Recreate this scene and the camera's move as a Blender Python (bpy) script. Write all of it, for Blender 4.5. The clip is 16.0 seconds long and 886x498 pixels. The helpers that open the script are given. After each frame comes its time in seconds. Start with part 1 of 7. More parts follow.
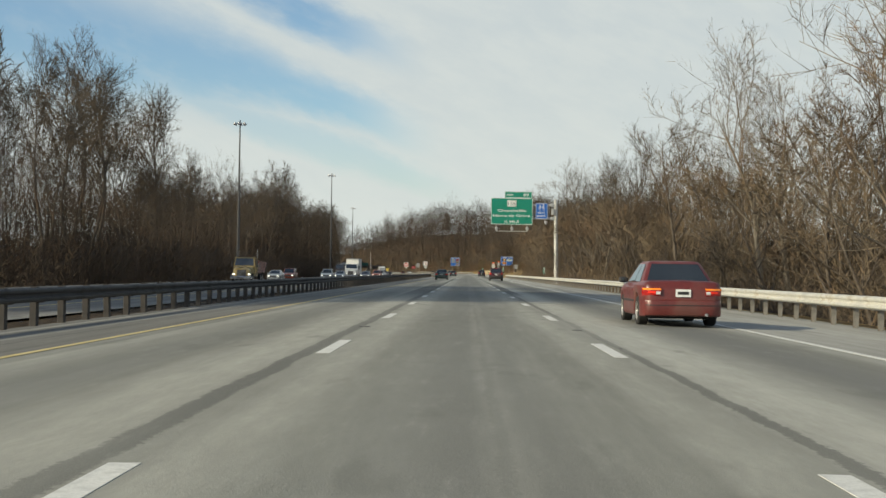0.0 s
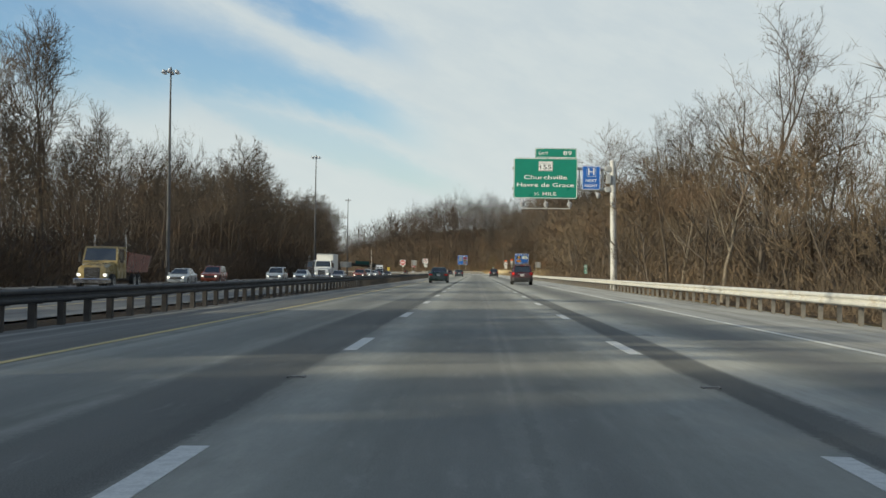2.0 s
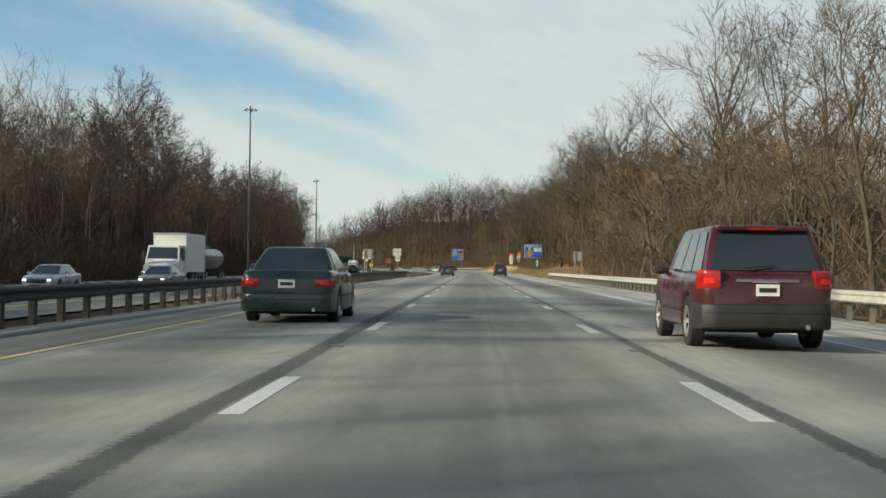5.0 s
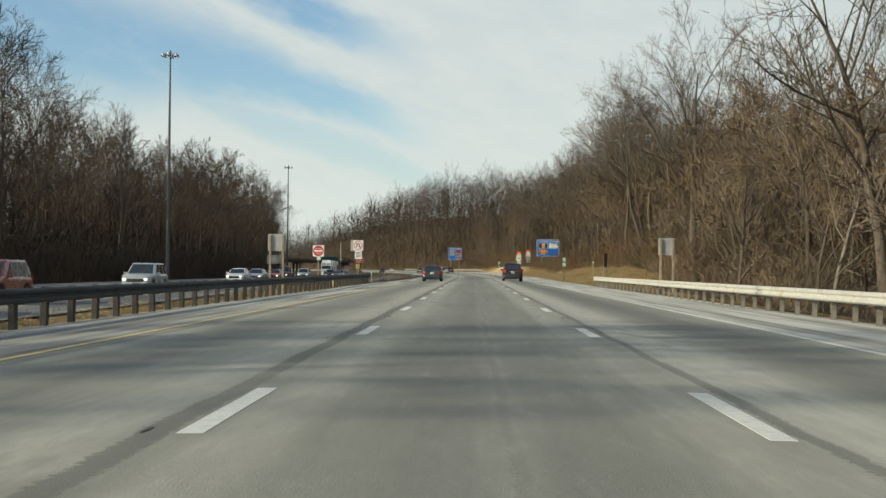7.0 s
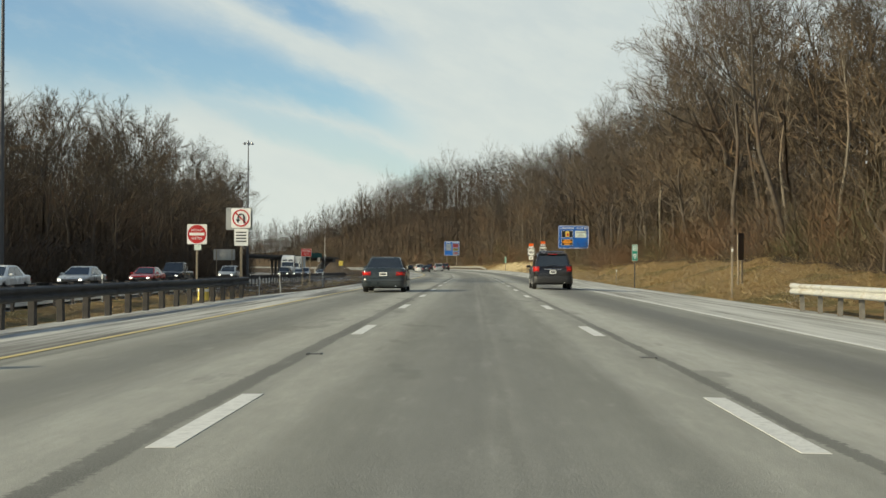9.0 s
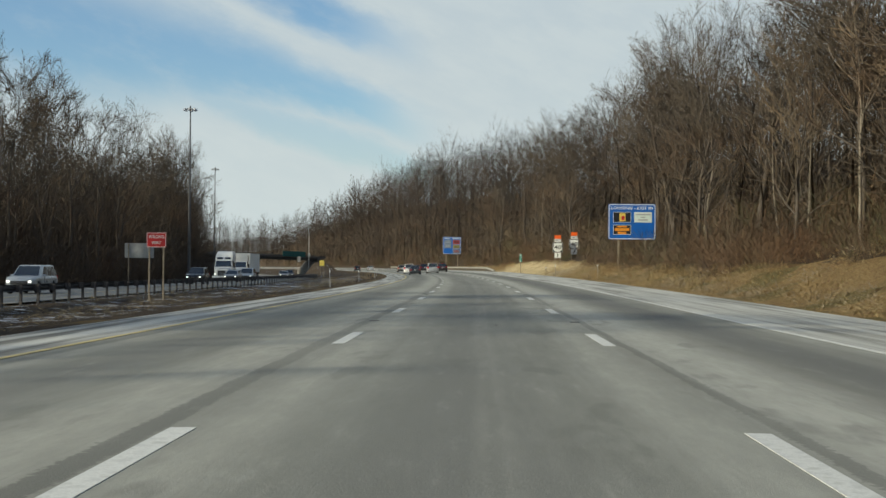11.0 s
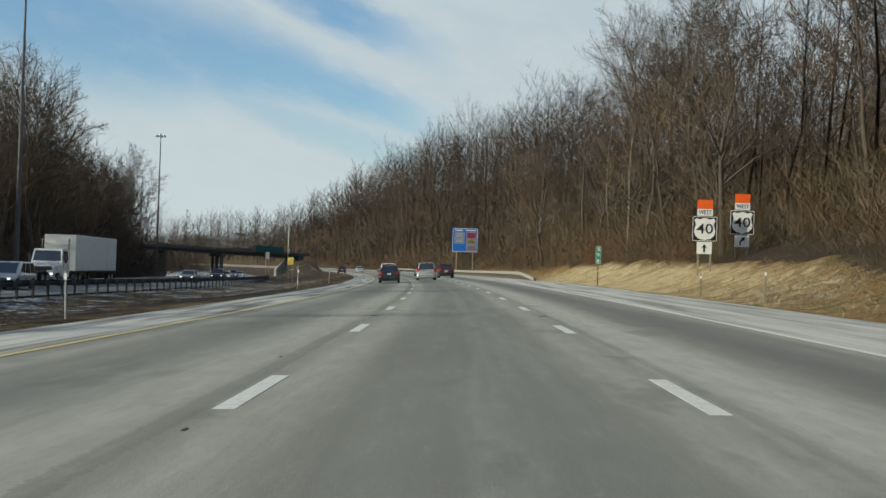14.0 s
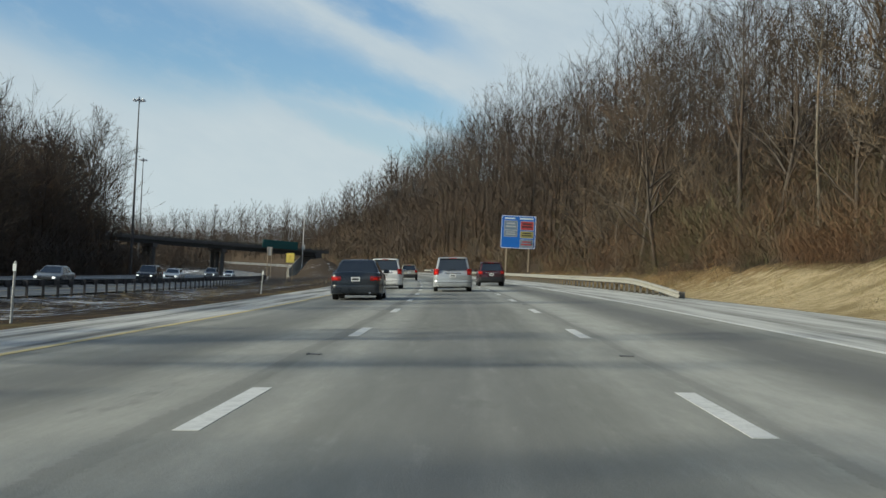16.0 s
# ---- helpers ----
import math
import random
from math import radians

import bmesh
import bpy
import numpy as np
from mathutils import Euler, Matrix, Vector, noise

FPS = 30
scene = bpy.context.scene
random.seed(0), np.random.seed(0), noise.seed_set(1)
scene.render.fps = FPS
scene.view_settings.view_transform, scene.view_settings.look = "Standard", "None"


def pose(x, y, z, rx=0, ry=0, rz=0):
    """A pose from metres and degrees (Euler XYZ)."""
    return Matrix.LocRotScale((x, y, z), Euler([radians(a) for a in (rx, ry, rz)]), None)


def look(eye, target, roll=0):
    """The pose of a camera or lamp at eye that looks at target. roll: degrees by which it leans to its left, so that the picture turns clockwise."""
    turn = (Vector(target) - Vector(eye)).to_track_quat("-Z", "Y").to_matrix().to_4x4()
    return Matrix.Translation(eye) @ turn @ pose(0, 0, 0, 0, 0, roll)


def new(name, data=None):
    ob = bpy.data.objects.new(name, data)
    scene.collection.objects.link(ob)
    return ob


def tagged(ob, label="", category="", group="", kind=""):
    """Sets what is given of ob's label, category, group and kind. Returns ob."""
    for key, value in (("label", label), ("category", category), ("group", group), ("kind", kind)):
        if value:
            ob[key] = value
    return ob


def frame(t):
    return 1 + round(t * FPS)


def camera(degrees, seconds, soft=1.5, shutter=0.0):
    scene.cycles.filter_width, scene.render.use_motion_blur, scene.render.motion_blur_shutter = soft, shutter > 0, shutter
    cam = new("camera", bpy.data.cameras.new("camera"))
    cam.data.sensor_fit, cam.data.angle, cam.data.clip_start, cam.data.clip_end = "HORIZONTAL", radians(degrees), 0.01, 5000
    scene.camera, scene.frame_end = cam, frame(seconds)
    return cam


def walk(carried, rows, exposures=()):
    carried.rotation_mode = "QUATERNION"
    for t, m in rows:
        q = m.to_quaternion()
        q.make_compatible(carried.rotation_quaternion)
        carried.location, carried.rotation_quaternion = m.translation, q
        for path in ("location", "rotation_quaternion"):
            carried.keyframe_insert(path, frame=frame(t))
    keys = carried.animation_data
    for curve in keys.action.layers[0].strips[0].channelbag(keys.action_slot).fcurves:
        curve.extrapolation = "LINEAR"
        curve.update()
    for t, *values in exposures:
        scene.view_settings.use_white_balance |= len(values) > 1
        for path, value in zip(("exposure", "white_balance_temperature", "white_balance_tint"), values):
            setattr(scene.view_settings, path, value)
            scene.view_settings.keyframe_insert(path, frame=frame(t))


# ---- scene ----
# ---------- camera ----------
cam = camera(37.9, 16.0, soft=1.5)
PATH = [
    (0.0, -0.068, -0.271, 1.013, 91.029, -0.815, 1.079),
    (0.5, -0.069, 14.843, 1.017, 91.033, -0.813, 1.213),
    (1.0, -0.094, 29.714, 1.009, 90.930, -0.802, 1.296),
    (1.5, -0.148, 44.913, 1.014, 90.998, -0.588, 1.505),
    (2.0, -0.229, 59.963, 1.024, 90.996, -0.795, 1.451),
    (2.5, -0.268, 75.320, 1.020, 90.949, -0.941, 1.240),
    (3.0, -0.231, 90.429, 1.028, 90.948, -0.883, 1.136),
    (3.5, -0.192, 106.080, 1.019, 90.937, -0.701, 1.321),
    (4.0, -0.196, 121.860, 1.023, 90.836, -0.768, 1.409),
    (6.5, -0.091, 199.245, 1.024, 90.901, -0.520, 1.241),
    (7.0, -0.086, 214.850, 1.028, 90.912, -0.566, 1.333),
    (7.5, -0.063, 230.569, 1.043, 90.808, -0.585, 1.467),
    (8.0, -0.067, 246.020, 1.027, 90.867, -0.628, 1.457),
    (8.5, -0.087, 261.042, 1.036, 90.917, -0.325, 1.441),
    (9.0, -0.083, 276.560, 1.024, 90.784, -0.342, 1.324),
    (11.5, 0.063, 355.279, 1.042, 90.830, -0.481, 1.587),
    (12.0, 0.065, 371.010, 1.042, 90.916, -0.593, 1.595),
    (12.5, 0.019, 386.644, 1.027, 90.967, -0.735, 1.674),
    (13.0, -0.147, 401.689, 1.016, 91.001, -1.021, 1.767),
    (13.5, -0.396, 417.124, 1.032, 90.967, -1.530, 2.032),
    (14.0, -0.739, 432.763, 1.036, 90.940, -1.844, 2.342),
    (14.5, -1.179, 448.278, 1.051, 90.820, -2.167, 2.639),
    (15.0, -1.700, 463.556, 1.047, 90.861, -2.133, 3.132),
    (15.5, -2.311, 479.435, 1.035, 90.932, -2.464, 3.716),
    (16.0, -3.074, 495.074, 1.023, 90.969, -2.788, 4.388),
]
walk(cam, [(t, pose(x, y, z, a, b, c)) for t, x, y, z, a, b, c in PATH],
     [(0.0, 0.0, 7150, 3.0), (2.5, 0.0, 6800, 2.0), (4.0, 0.0, 6900, 1.0), (7.0, 0.07, 7150, 1.0), (9.0, 0.05, 7250, 0.0), (11.5, -0.14, 6600, 1.0), (12.5, -0.15, 6600, 1.0), (16.0, -0.17, 6300, 1.0)])

# ---------- world, sun ----------
SUN_EL, SUN_AZ = radians(23.5), Vector((-0.895, -0.446))
sun = new("sun", bpy.data.lights.new("sun", "SUN"))
sun.data.energy, sun.data.angle, sun.data.color = 5.2, radians(0.6), (1.0, 0.90, 0.74)
sun.matrix_world = look((0, 0, 0), (-SUN_AZ.x * math.cos(SUN_EL), -SUN_AZ.y * math.cos(SUN_EL), -math.sin(SUN_EL)))


def node_kit(tree):
    """Short ways to add nodes to a tree."""
    def add(kind, ins=None, **props):
        n = tree.nodes.new(kind)
        for k, v in props.items():
            setattr(n, k, v)
        for k, v in (ins or {}).items():
            if hasattr(v, "default_value") or hasattr(v, "is_linked"):
                tree.links.new(v, n.inputs[k])
            else:
                n.inputs[k].default_value = v
        return n

    def calc(op, a, b=0.0, c=0.0, clamp=False):
        return add("ShaderNodeMath", {0: a, 1: b, 2: c}, operation=op, use_clamp=clamp).outputs[0]

    def blend(f, a, b, how="MIX"):
        n = add("ShaderNodeMix", data_type="RGBA", blend_type=how)
        for i, v in ((0, f), (6, a), (7, b)):
            if hasattr(v, "is_linked"):
                tree.links.new(v, n.inputs[i])
            else:
                n.inputs[i].default_value = v if i == 0 else (*v, 1.0)[:4]
        return n.outputs[2]

    def step(v, lo, hi, out0=0.0, out1=1.0):
        return add("ShaderNodeMapRange", {0: v, 1: lo, 2: hi, 3: out0, 4: out1}, interpolation_type="SMOOTHSTEP").outputs[0]
    return add, calc, blend, step


def make_world():
    world = bpy.data.worlds.new("sky")
    scene.world = world
    world.use_nodes = True
    tree = world.node_tree
    tree.nodes.clear()
    add, calc, blend, step = node_kit(tree)
    sky = add("ShaderNodeTexSky", sky_type="NISHITA", sun_disc=False, sun_elevation=SUN_EL,
              sun_rotation=math.atan2(SUN_AZ.x, SUN_AZ.y), altitude=50, air_density=1.0, dust_density=0.8, ozone_density=1.6)
    d = add("ShaderNodeTexCoord").outputs["Generated"]
    xyz = add("ShaderNodeSeparateXYZ", {0: d})
    y = calc("MAXIMUM", calc("ABSOLUTE", xyz.outputs[1]), 0.12)
    a, b = calc("DIVIDE", xyz.outputs[0], y), calc("DIVIDE", xyz.outputs[2], y)
    # wind-drawn cloud: noise stretched along a falling diagonal
    v = calc("ADD", b, calc("MULTIPLY", a, 0.378))
    u = calc("SUBTRACT", a, calc("MULTIPLY", b, 0.378))
    uv = add("ShaderNodeCombineXYZ", {0: calc("MULTIPLY", u, 0.42), 1: v, 2: 0.0}).outputs[0]
    n1 = add("ShaderNodeTexNoise", {"Vector": uv, "Scale": 9.0, "Detail": 7.0, "Roughness": 0.6, "Distortion": 0.5}).outputs["Fac"]
    n2 = add("ShaderNodeTexNoise", {"Vector": uv, "Scale": 38.0, "Detail": 5.0, "Roughness": 0.62}).outputs["Fac"]
    warp = calc("ADD", calc("MULTIPLY", calc("SUBTRACT", n1, 0.5), 0.045), calc("MULTIPLY", calc("SUBTRACT", n2, 0.5), 0.022))
    vw = calc("ADD", v, warp)

    def gap(mid, half, lo, hi, soft):
        # a strip of open blue between cloud bands
        across = step(calc("ABSOLUTE", calc("SUBTRACT", vw, mid)), half, calc("MULTIPLY", half, 0.15))
        return calc("MULTIPLY", across, calc("MULTIPLY", step(a, lo - soft, lo + soft), step(a, hi + soft, hi - soft)))
    wide = step(a, -0.10, -0.36, 0.026, 0.090)
    blue = calc("MAXIMUM", gap(calc("ADD", 0.088, calc("MULTIPLY", step(a, -0.16, -0.36), -0.028)), wide, -0.60, -0.06, 0.05),
                gap(0.150, 0.024, -0.21, -0.075, 0.05))
    blue = calc("MAXIMUM", blue, calc("MULTIPLY", gap(0.055, 0.018, -0.50, -0.02, 0.04), 0.55))
    blue = calc("MAXIMUM", blue, calc("MULTIPLY", step(n1, 0.52, 0.64), step(b, 0.2, 0.5)))
    blue = calc("MULTIPLY", blue, step(n2, 0.20, 0.55, 0.75, 1.0))
    up = xyz.outputs[2]
    cloud_col = blend(step(up, 0.0, 0.2), (0.66, 0.72, 0.77), (0.57, 0.64, 0.73))
    cloud_col = blend(step(n2, 0.3, 0.7, 0.0, 0.35), cloud_col, (0.72, 0.76, 0.80))
    thin = calc("MULTIPLY", calc("SUBTRACT", 1.0, blue), step(up, 0.85, 0.2, 0.12, 1.0))
    sky_col = blend(1.0, sky.outputs[0], (0.115, 0.130, 0.150), "MULTIPLY")
    col = blend(thin, sky_col, cloud_col)
    bg = add("ShaderNodeBackground", {"Color": col, "Strength": 1.0})
    out = add("ShaderNodeOutputWorld")
    tree.links.new(bg.outputs[0], out.inputs[0])


make_world()


# ---------- materials ----------
def material(name):
    m = bpy.data.materials.new(name)
    m.use_nodes = True
    tree = m.node_tree
    return m, tree, tree.nodes["Principled BSDF"]


def plain(name, col, rough=0.5, metal=0.0, vary=0.12, scale=6.0, bump=0.0, spec=0.5, coat=0.0, emit=0.0, dirt=None):
    """A surface with grain at two scales, in object space."""
    m, tree, b = material(name)
    add, calc, blend, step = node_kit(tree)
    p = add("ShaderNodeTexCoord").outputs["Object"]
    n1 = add("ShaderNodeTexNoise", {"Vector": p, "Scale": scale, "Detail": 6.0}).outputs["Fac"]
    n2 = add("ShaderNodeTexNoise", {"Vector": p, "Scale": scale * 9, "Detail": 3.0}).outputs["Fac"]
    f = calc("ADD", calc("MULTIPLY", n1, 0.65), calc("MULTIPLY", n2, 0.35))
    lo, hi = [tuple(c * k for c in col) for k in (1 - vary * 1.6, 1 + vary * 1.6)]
    c = blend(step(f, 0.3, 0.7), lo, hi)
    if dirt:
        c = blend(step(n1, 0.5, 0.72, 0.0, 0.8), c, dirt)
    tree.links.new(c, b.inputs["Base Color"])
    tree.links.new(step(n1, 0.3, 0.7, max(0.02, rough - 0.08), min(1, rough + 0.08)), b.inputs["Roughness"])
    b.inputs["Metallic"].default_value = metal
    b.inputs["Specular IOR Level"].default_value = spec
    b.inputs["Coat Weight"].default_value = coat
    b.inputs["Coat Roughness"].default_value = 0.06
    if emit:
        tree.links.new(c, b.inputs["Emission Color"])
        b.inputs["Emission Strength"].default_value = emit
    if bump:
        bn = add("ShaderNodeBump", {"Height": f, "Strength": bump, "Distance": 0.03})
        tree.links.new(bn.outputs[0], b.inputs["Normal"])
    return m


def asphalt(name, base, seams, tracks, salt=0.0, sealed=(), salt_from=None, worn=None):
    """Worn asphalt; the map's first coordinate is metres across, the second metres along."""
    m, tree, b = material(name)
    add, calc, blend, step = node_kit(tree)
    uv = add("ShaderNodeUVMap").outputs[0]
    s = add("ShaderNodeSeparateXYZ", {0: uv})
    x, y = s.outputs[0], s.outputs[1]
    fine = add("ShaderNodeTexNoise", {"Vector": uv, "Scale": 14.0, "Detail": 5.0, "Roughness": 0.7}).outputs["Fac"]
    grit = add("ShaderNodeTexNoise", {"Vector": uv, "Scale": 90.0, "Detail": 2.0}).outputs["Fac"]
    long_v = add("ShaderNodeCombineXYZ", {0: x, 1: calc("MULTIPLY", y, 0.035), 2: 0.0}).outputs[0]
    streak = add("ShaderNodeTexNoise", {"Vector": long_v, "Scale": 1.6, "Detail": 6.0, "Roughness": 0.65}).outputs["Fac"]
    patch = add("ShaderNodeTexNoise", {"Vector": add("ShaderNodeCombineXYZ", {0: calc("MULTIPLY", x, 0.5), 1: calc("MULTIPLY", y, 0.06), 2: 3.0}).outputs[0], "Scale": 1.0, "Detail": 4.0}).outputs["Fac"]
    wob = calc("MULTIPLY", calc("SUBTRACT", streak, 0.5), 0.5)
    c = blend(step(streak, 0.3, 0.7), tuple(v * 0.80 for v in base), tuple(v * 1.16 for v in base))
    c = blend(step(patch, 0.42, 0.7, 0.0, 0.35), c, tuple(v * 0.62 for v in base))
    for mid, half, amount, col in tracks:
        w = calc("ABSOLUTE", calc("SUBTRACT", calc("ADD", x, wob), mid))
        c = blend(step(w, half, half * 0.1, 0.0, amount), c, col)
    wave = add("ShaderNodeTexNoise", {"Vector": add("ShaderNodeCombineXYZ", {0: 2.0, 1: calc("MULTIPLY", y, 0.22), 2: 9.0}).outputs[0], "Scale": 1.0, "Detail": 4.0, "Roughness": 0.7}).outputs["Fac"]
    for mid, half, amount, col in seams:
        w = calc("ABSOLUTE", calc("SUBTRACT", calc("ADD", calc("ADD", x, calc("MULTIPLY", calc("SUBTRACT", wave, 0.5), 0.24)), calc("MULTIPLY", calc("SUBTRACT", fine, 0.5), 0.22)), mid))
        seam = calc("MULTIPLY", step(w, half, half * 0.7, 0.0, amount), step(patch, 0.25, 0.6, 0.35, 1.0))
        if worn:
            seam = calc("MULTIPLY", seam, step(y, worn[0], worn[1], 1.0, worn[2]))
        c = blend(seam, c, col)
    for mid, half, y0, y1 in sealed:
        w = calc("ABSOLUTE", calc("SUBTRACT", calc("ADD", x, calc("ADD", calc("MULTIPLY", wob, 0.7), calc("MULTIPLY", calc("SUBTRACT", fine, 0.5), 0.25))), mid))
        ends = calc("MULTIPLY", step(y, y0 - 12, y0 + 12), step(y, y1 + 14, y1 - 14))
        c = blend(calc("MULTIPLY", calc("MULTIPLY", step(w, half * 1.15, half * 0.72), ends), step(patch, 0.2, 0.7, 0.78, 0.95)), c, (0.050, 0.051, 0.050))
    mid = add("ShaderNodeTexNoise", {"Vector": add("ShaderNodeCombineXYZ", {0: x, 1: calc("MULTIPLY", y, 0.16), 2: 7.0}).outputs[0], "Scale": 4.0, "Detail": 6.0, "Roughness": 0.75}).outputs["Fac"]
    c = blend(step(mid, 0.30, 0.75, 0.34, 0.0), c, tuple(v * 0.5 for v in base))
    c = blend(step(mid, 0.55, 0.75, 0.0, 0.30), c, tuple(v * 1.7 for v in base))
    spots = add("ShaderNodeTexNoise", {"Vector": add("ShaderNodeCombineXYZ", {0: x, 1: calc("MULTIPLY", y, 0.28), 2: 5.0}).outputs[0], "Scale": 1.3, "Detail": 4.0}).outputs["Fac"]
    c = blend(step(spots, 0.62, 0.70, 0.0, 0.38), c, tuple(v * 0.42 for v in base))
    crack = add("ShaderNodeTexNoise", {"Vector": add("ShaderNodeCombineXYZ", {0: calc("MULTIPLY", x, 1.4), 1: calc("MULTIPLY", y, 0.05), 2: 11.0}).outputs[0], "Scale": 1.0, "Detail": 8.0, "Roughness": 0.7}).outputs["Fac"]
    c = blend(calc("MULTIPLY", step(calc("ABSOLUTE", calc("SUBTRACT", crack, 0.5)), 0.008, 0.003, 0.0, 0.20), step(patch, 0.5, 0.65)), c, tuple(v * 0.4 for v in base))
    if salt:
        amount = step(y, salt_from[0], salt_from[1], salt * salt_from[2], salt) if salt_from else salt
        c = blend(calc("MULTIPLY", step(streak, 0.35, 0.62), amount), c, (0.60, 0.60, 0.56))
    c = blend(step(grit, 0.3, 0.7, 0.0, 0.28), c, tuple(v * 1.5 for v in base))
    c = blend(step(fine, 0.55, 0.75, 0.0, 0.25), c, tuple(v * 0.55 for v in base))
    tree.links.new(c, b.inputs["Base Color"])
    tree.links.new(step(patch, 0.3, 0.7, 0.78, 0.95), b.inputs["Roughness"])
    b.inputs["Specular IOR Level"].default_value = 0.25
    bn = add("ShaderNodeBump", {"Height": calc("ADD", calc("MULTIPLY", grit, 0.6), fine), "Strength": 0.5, "Distance": 0.012})
    tree.links.new(bn.outputs[0], b.inputs["Normal"])
    return m


def soil(name):
    """Winter ground: straw grass on the verge, leaf litter under the trees, old snow in patches.
    Vertex layer 'kind': r straw, g snow, b bare sand."""
    m, tree, b = material(name)
    add, calc, blend, step = node_kit(tree)
    p = add("ShaderNodeTexCoord").outputs["Object"]
    k = add("ShaderNodeSeparateColor", {0: add("ShaderNodeVertexColor", layer_name="kind").outputs[0]})
    n0 = add("ShaderNodeTexNoise", {"Vector": p, "Scale": 0.22, "Detail": 6.0, "Roughness": 0.65}).outputs["Fac"]
    n1 = add("ShaderNodeTexNoise", {"Vector": p, "Scale": 1.3, "Detail": 6.0, "Roughness": 0.7}).outputs["Fac"]
    n2 = add("ShaderNodeTexNoise", {"Vector": p, "Scale": 11.0, "Detail": 5.0, "Roughness": 0.75}).outputs["Fac"]
    litter = blend(step(n2, 0.3, 0.7), (0.045, 0.034, 0.025), (0.115, 0.084, 0.057))
    litter = blend(step(n1, 0.45, 0.7, 0.0, 0.6), litter, (0.060, 0.045, 0.032))
    straw = blend(step(n2, 0.3, 0.7), (0.20, 0.128, 0.055), (0.46, 0.325, 0.155))
    straw = blend(step(n0, 0.50, 0.60, 0.0, 0.80), straw, (0.150, 0.135, 0.055))
    straw = blend(step(n1, 0.50, 0.66, 0.0, 0.75), straw, (0.23, 0.135, 0.065))
    sand = blend(step(n1, 0.35, 0.65), (0.56, 0.44, 0.235), (0.76, 0.63, 0.39))
    sand = blend(step(n0, 0.52, 0.62, 0.0, 0.65), sand, (0.34, 0.25, 0.12))
    sand = blend(step(n2, 0.55, 0.63, 0.0, 0.85), sand, (0.17, 0.12, 0.06))
    w = calc("ADD", calc("ADD", k.outputs[0], calc("MULTIPLY", calc("SUBTRACT", n0, 0.5), 1.1)), calc("MULTIPLY", calc("SUBTRACT", n1, 0.5), 1.1))
    c = blend(step(w, 0.35, 0.6), litter, straw)
    c = blend(step(calc("ADD", k.outputs[2], calc("ADD", calc("MULTIPLY", calc("SUBTRACT", n1, 0.5), 1.1), calc("MULTIPLY", calc("SUBTRACT", n0, 0.5), 0.8))), 0.35, 0.7), c, sand)
    sn = calc("ADD", calc("MULTIPLY", n1, 0.6), calc("MULTIPLY", n0, 0.4))
    c = blend(calc("MULTIPLY", step(calc("ADD", sn, calc("MULTIPLY", k.outputs[1], 0.22)), 0.655, 0.69), step(k.outputs[1], 0.05, 0.3)), c, (0.72, 0.76, 0.82))
    tree.links.new(c, b.inputs["Base Color"])
    b.inputs["Roughness"].default_value = 0.95
    b.inputs["Specular IOR Level"].default_value = 0.15
    bn = add("ShaderNodeBump", {"Height": calc("ADD", n2, calc("MULTIPLY", n1, 1.5)), "Strength": 1.0, "Distance": 0.25})
    tree.links.new(bn.outputs[0], b.inputs["Normal"])
    return m


def bark(name, dark, light, leafy=False):
    """Bare wood: grain along the stem, a little change from twig to twig and a drift of tint from tree to tree."""
    m, tree, b = material(name)
    add, calc, blend, step = node_kit(tree)
    p = add("ShaderNodeTexCoord").outputs["Object"]
    st = add("ShaderNodeMapping", {"Vector": p, "Scale": (1.0, 1.0, 0.18)}).outputs[0]
    n1 = add("ShaderNodeTexNoise", {"Vector": st, "Scale": 9.0, "Detail": 5.0, "Roughness": 0.7}).outputs["Fac"]
    drift = add("ShaderNodeTexNoise", {"Vector": p, "Scale": 0.16, "Detail": 3.0}).outputs["Fac"]
    rnd = add("ShaderNodeObjectInfo").outputs["Random"]
    isl = add("ShaderNodeNewGeometry").outputs["Random Per Island"]
    c = blend(step(n1, 0.3, 0.7), dark, light)
    k = calc("ADD", calc("MULTIPLY", rnd, 0.6), calc("MULTIPLY", isl, 0.4))
    c = blend(step(k, 0.0, 1.0, 0.0, 0.40), c, tuple(v * 1.35 for v in light))
    mean = sum(light) / 3
    c = blend(step(drift, 0.50, 0.66, 0.0, 0.55), c, (mean * 1.02, mean * 0.95, mean * 0.90))
    c = blend(step(drift, 0.46, 0.34, 0.0, 0.55), c, (light[0] * 0.95, light[1] * 0.72, light[2] * 0.58))
    if leafy:
        c = blend(step(isl, 0.6, 0.9, 0.0, 0.6), c, (0.205, 0.135, 0.080))
    tree.links.new(c, b.inputs["Base Color"])
    b.inputs["Roughness"].default_value = 0.9
    b.inputs["Specular IOR Level"].default_value = 0.15
    return m


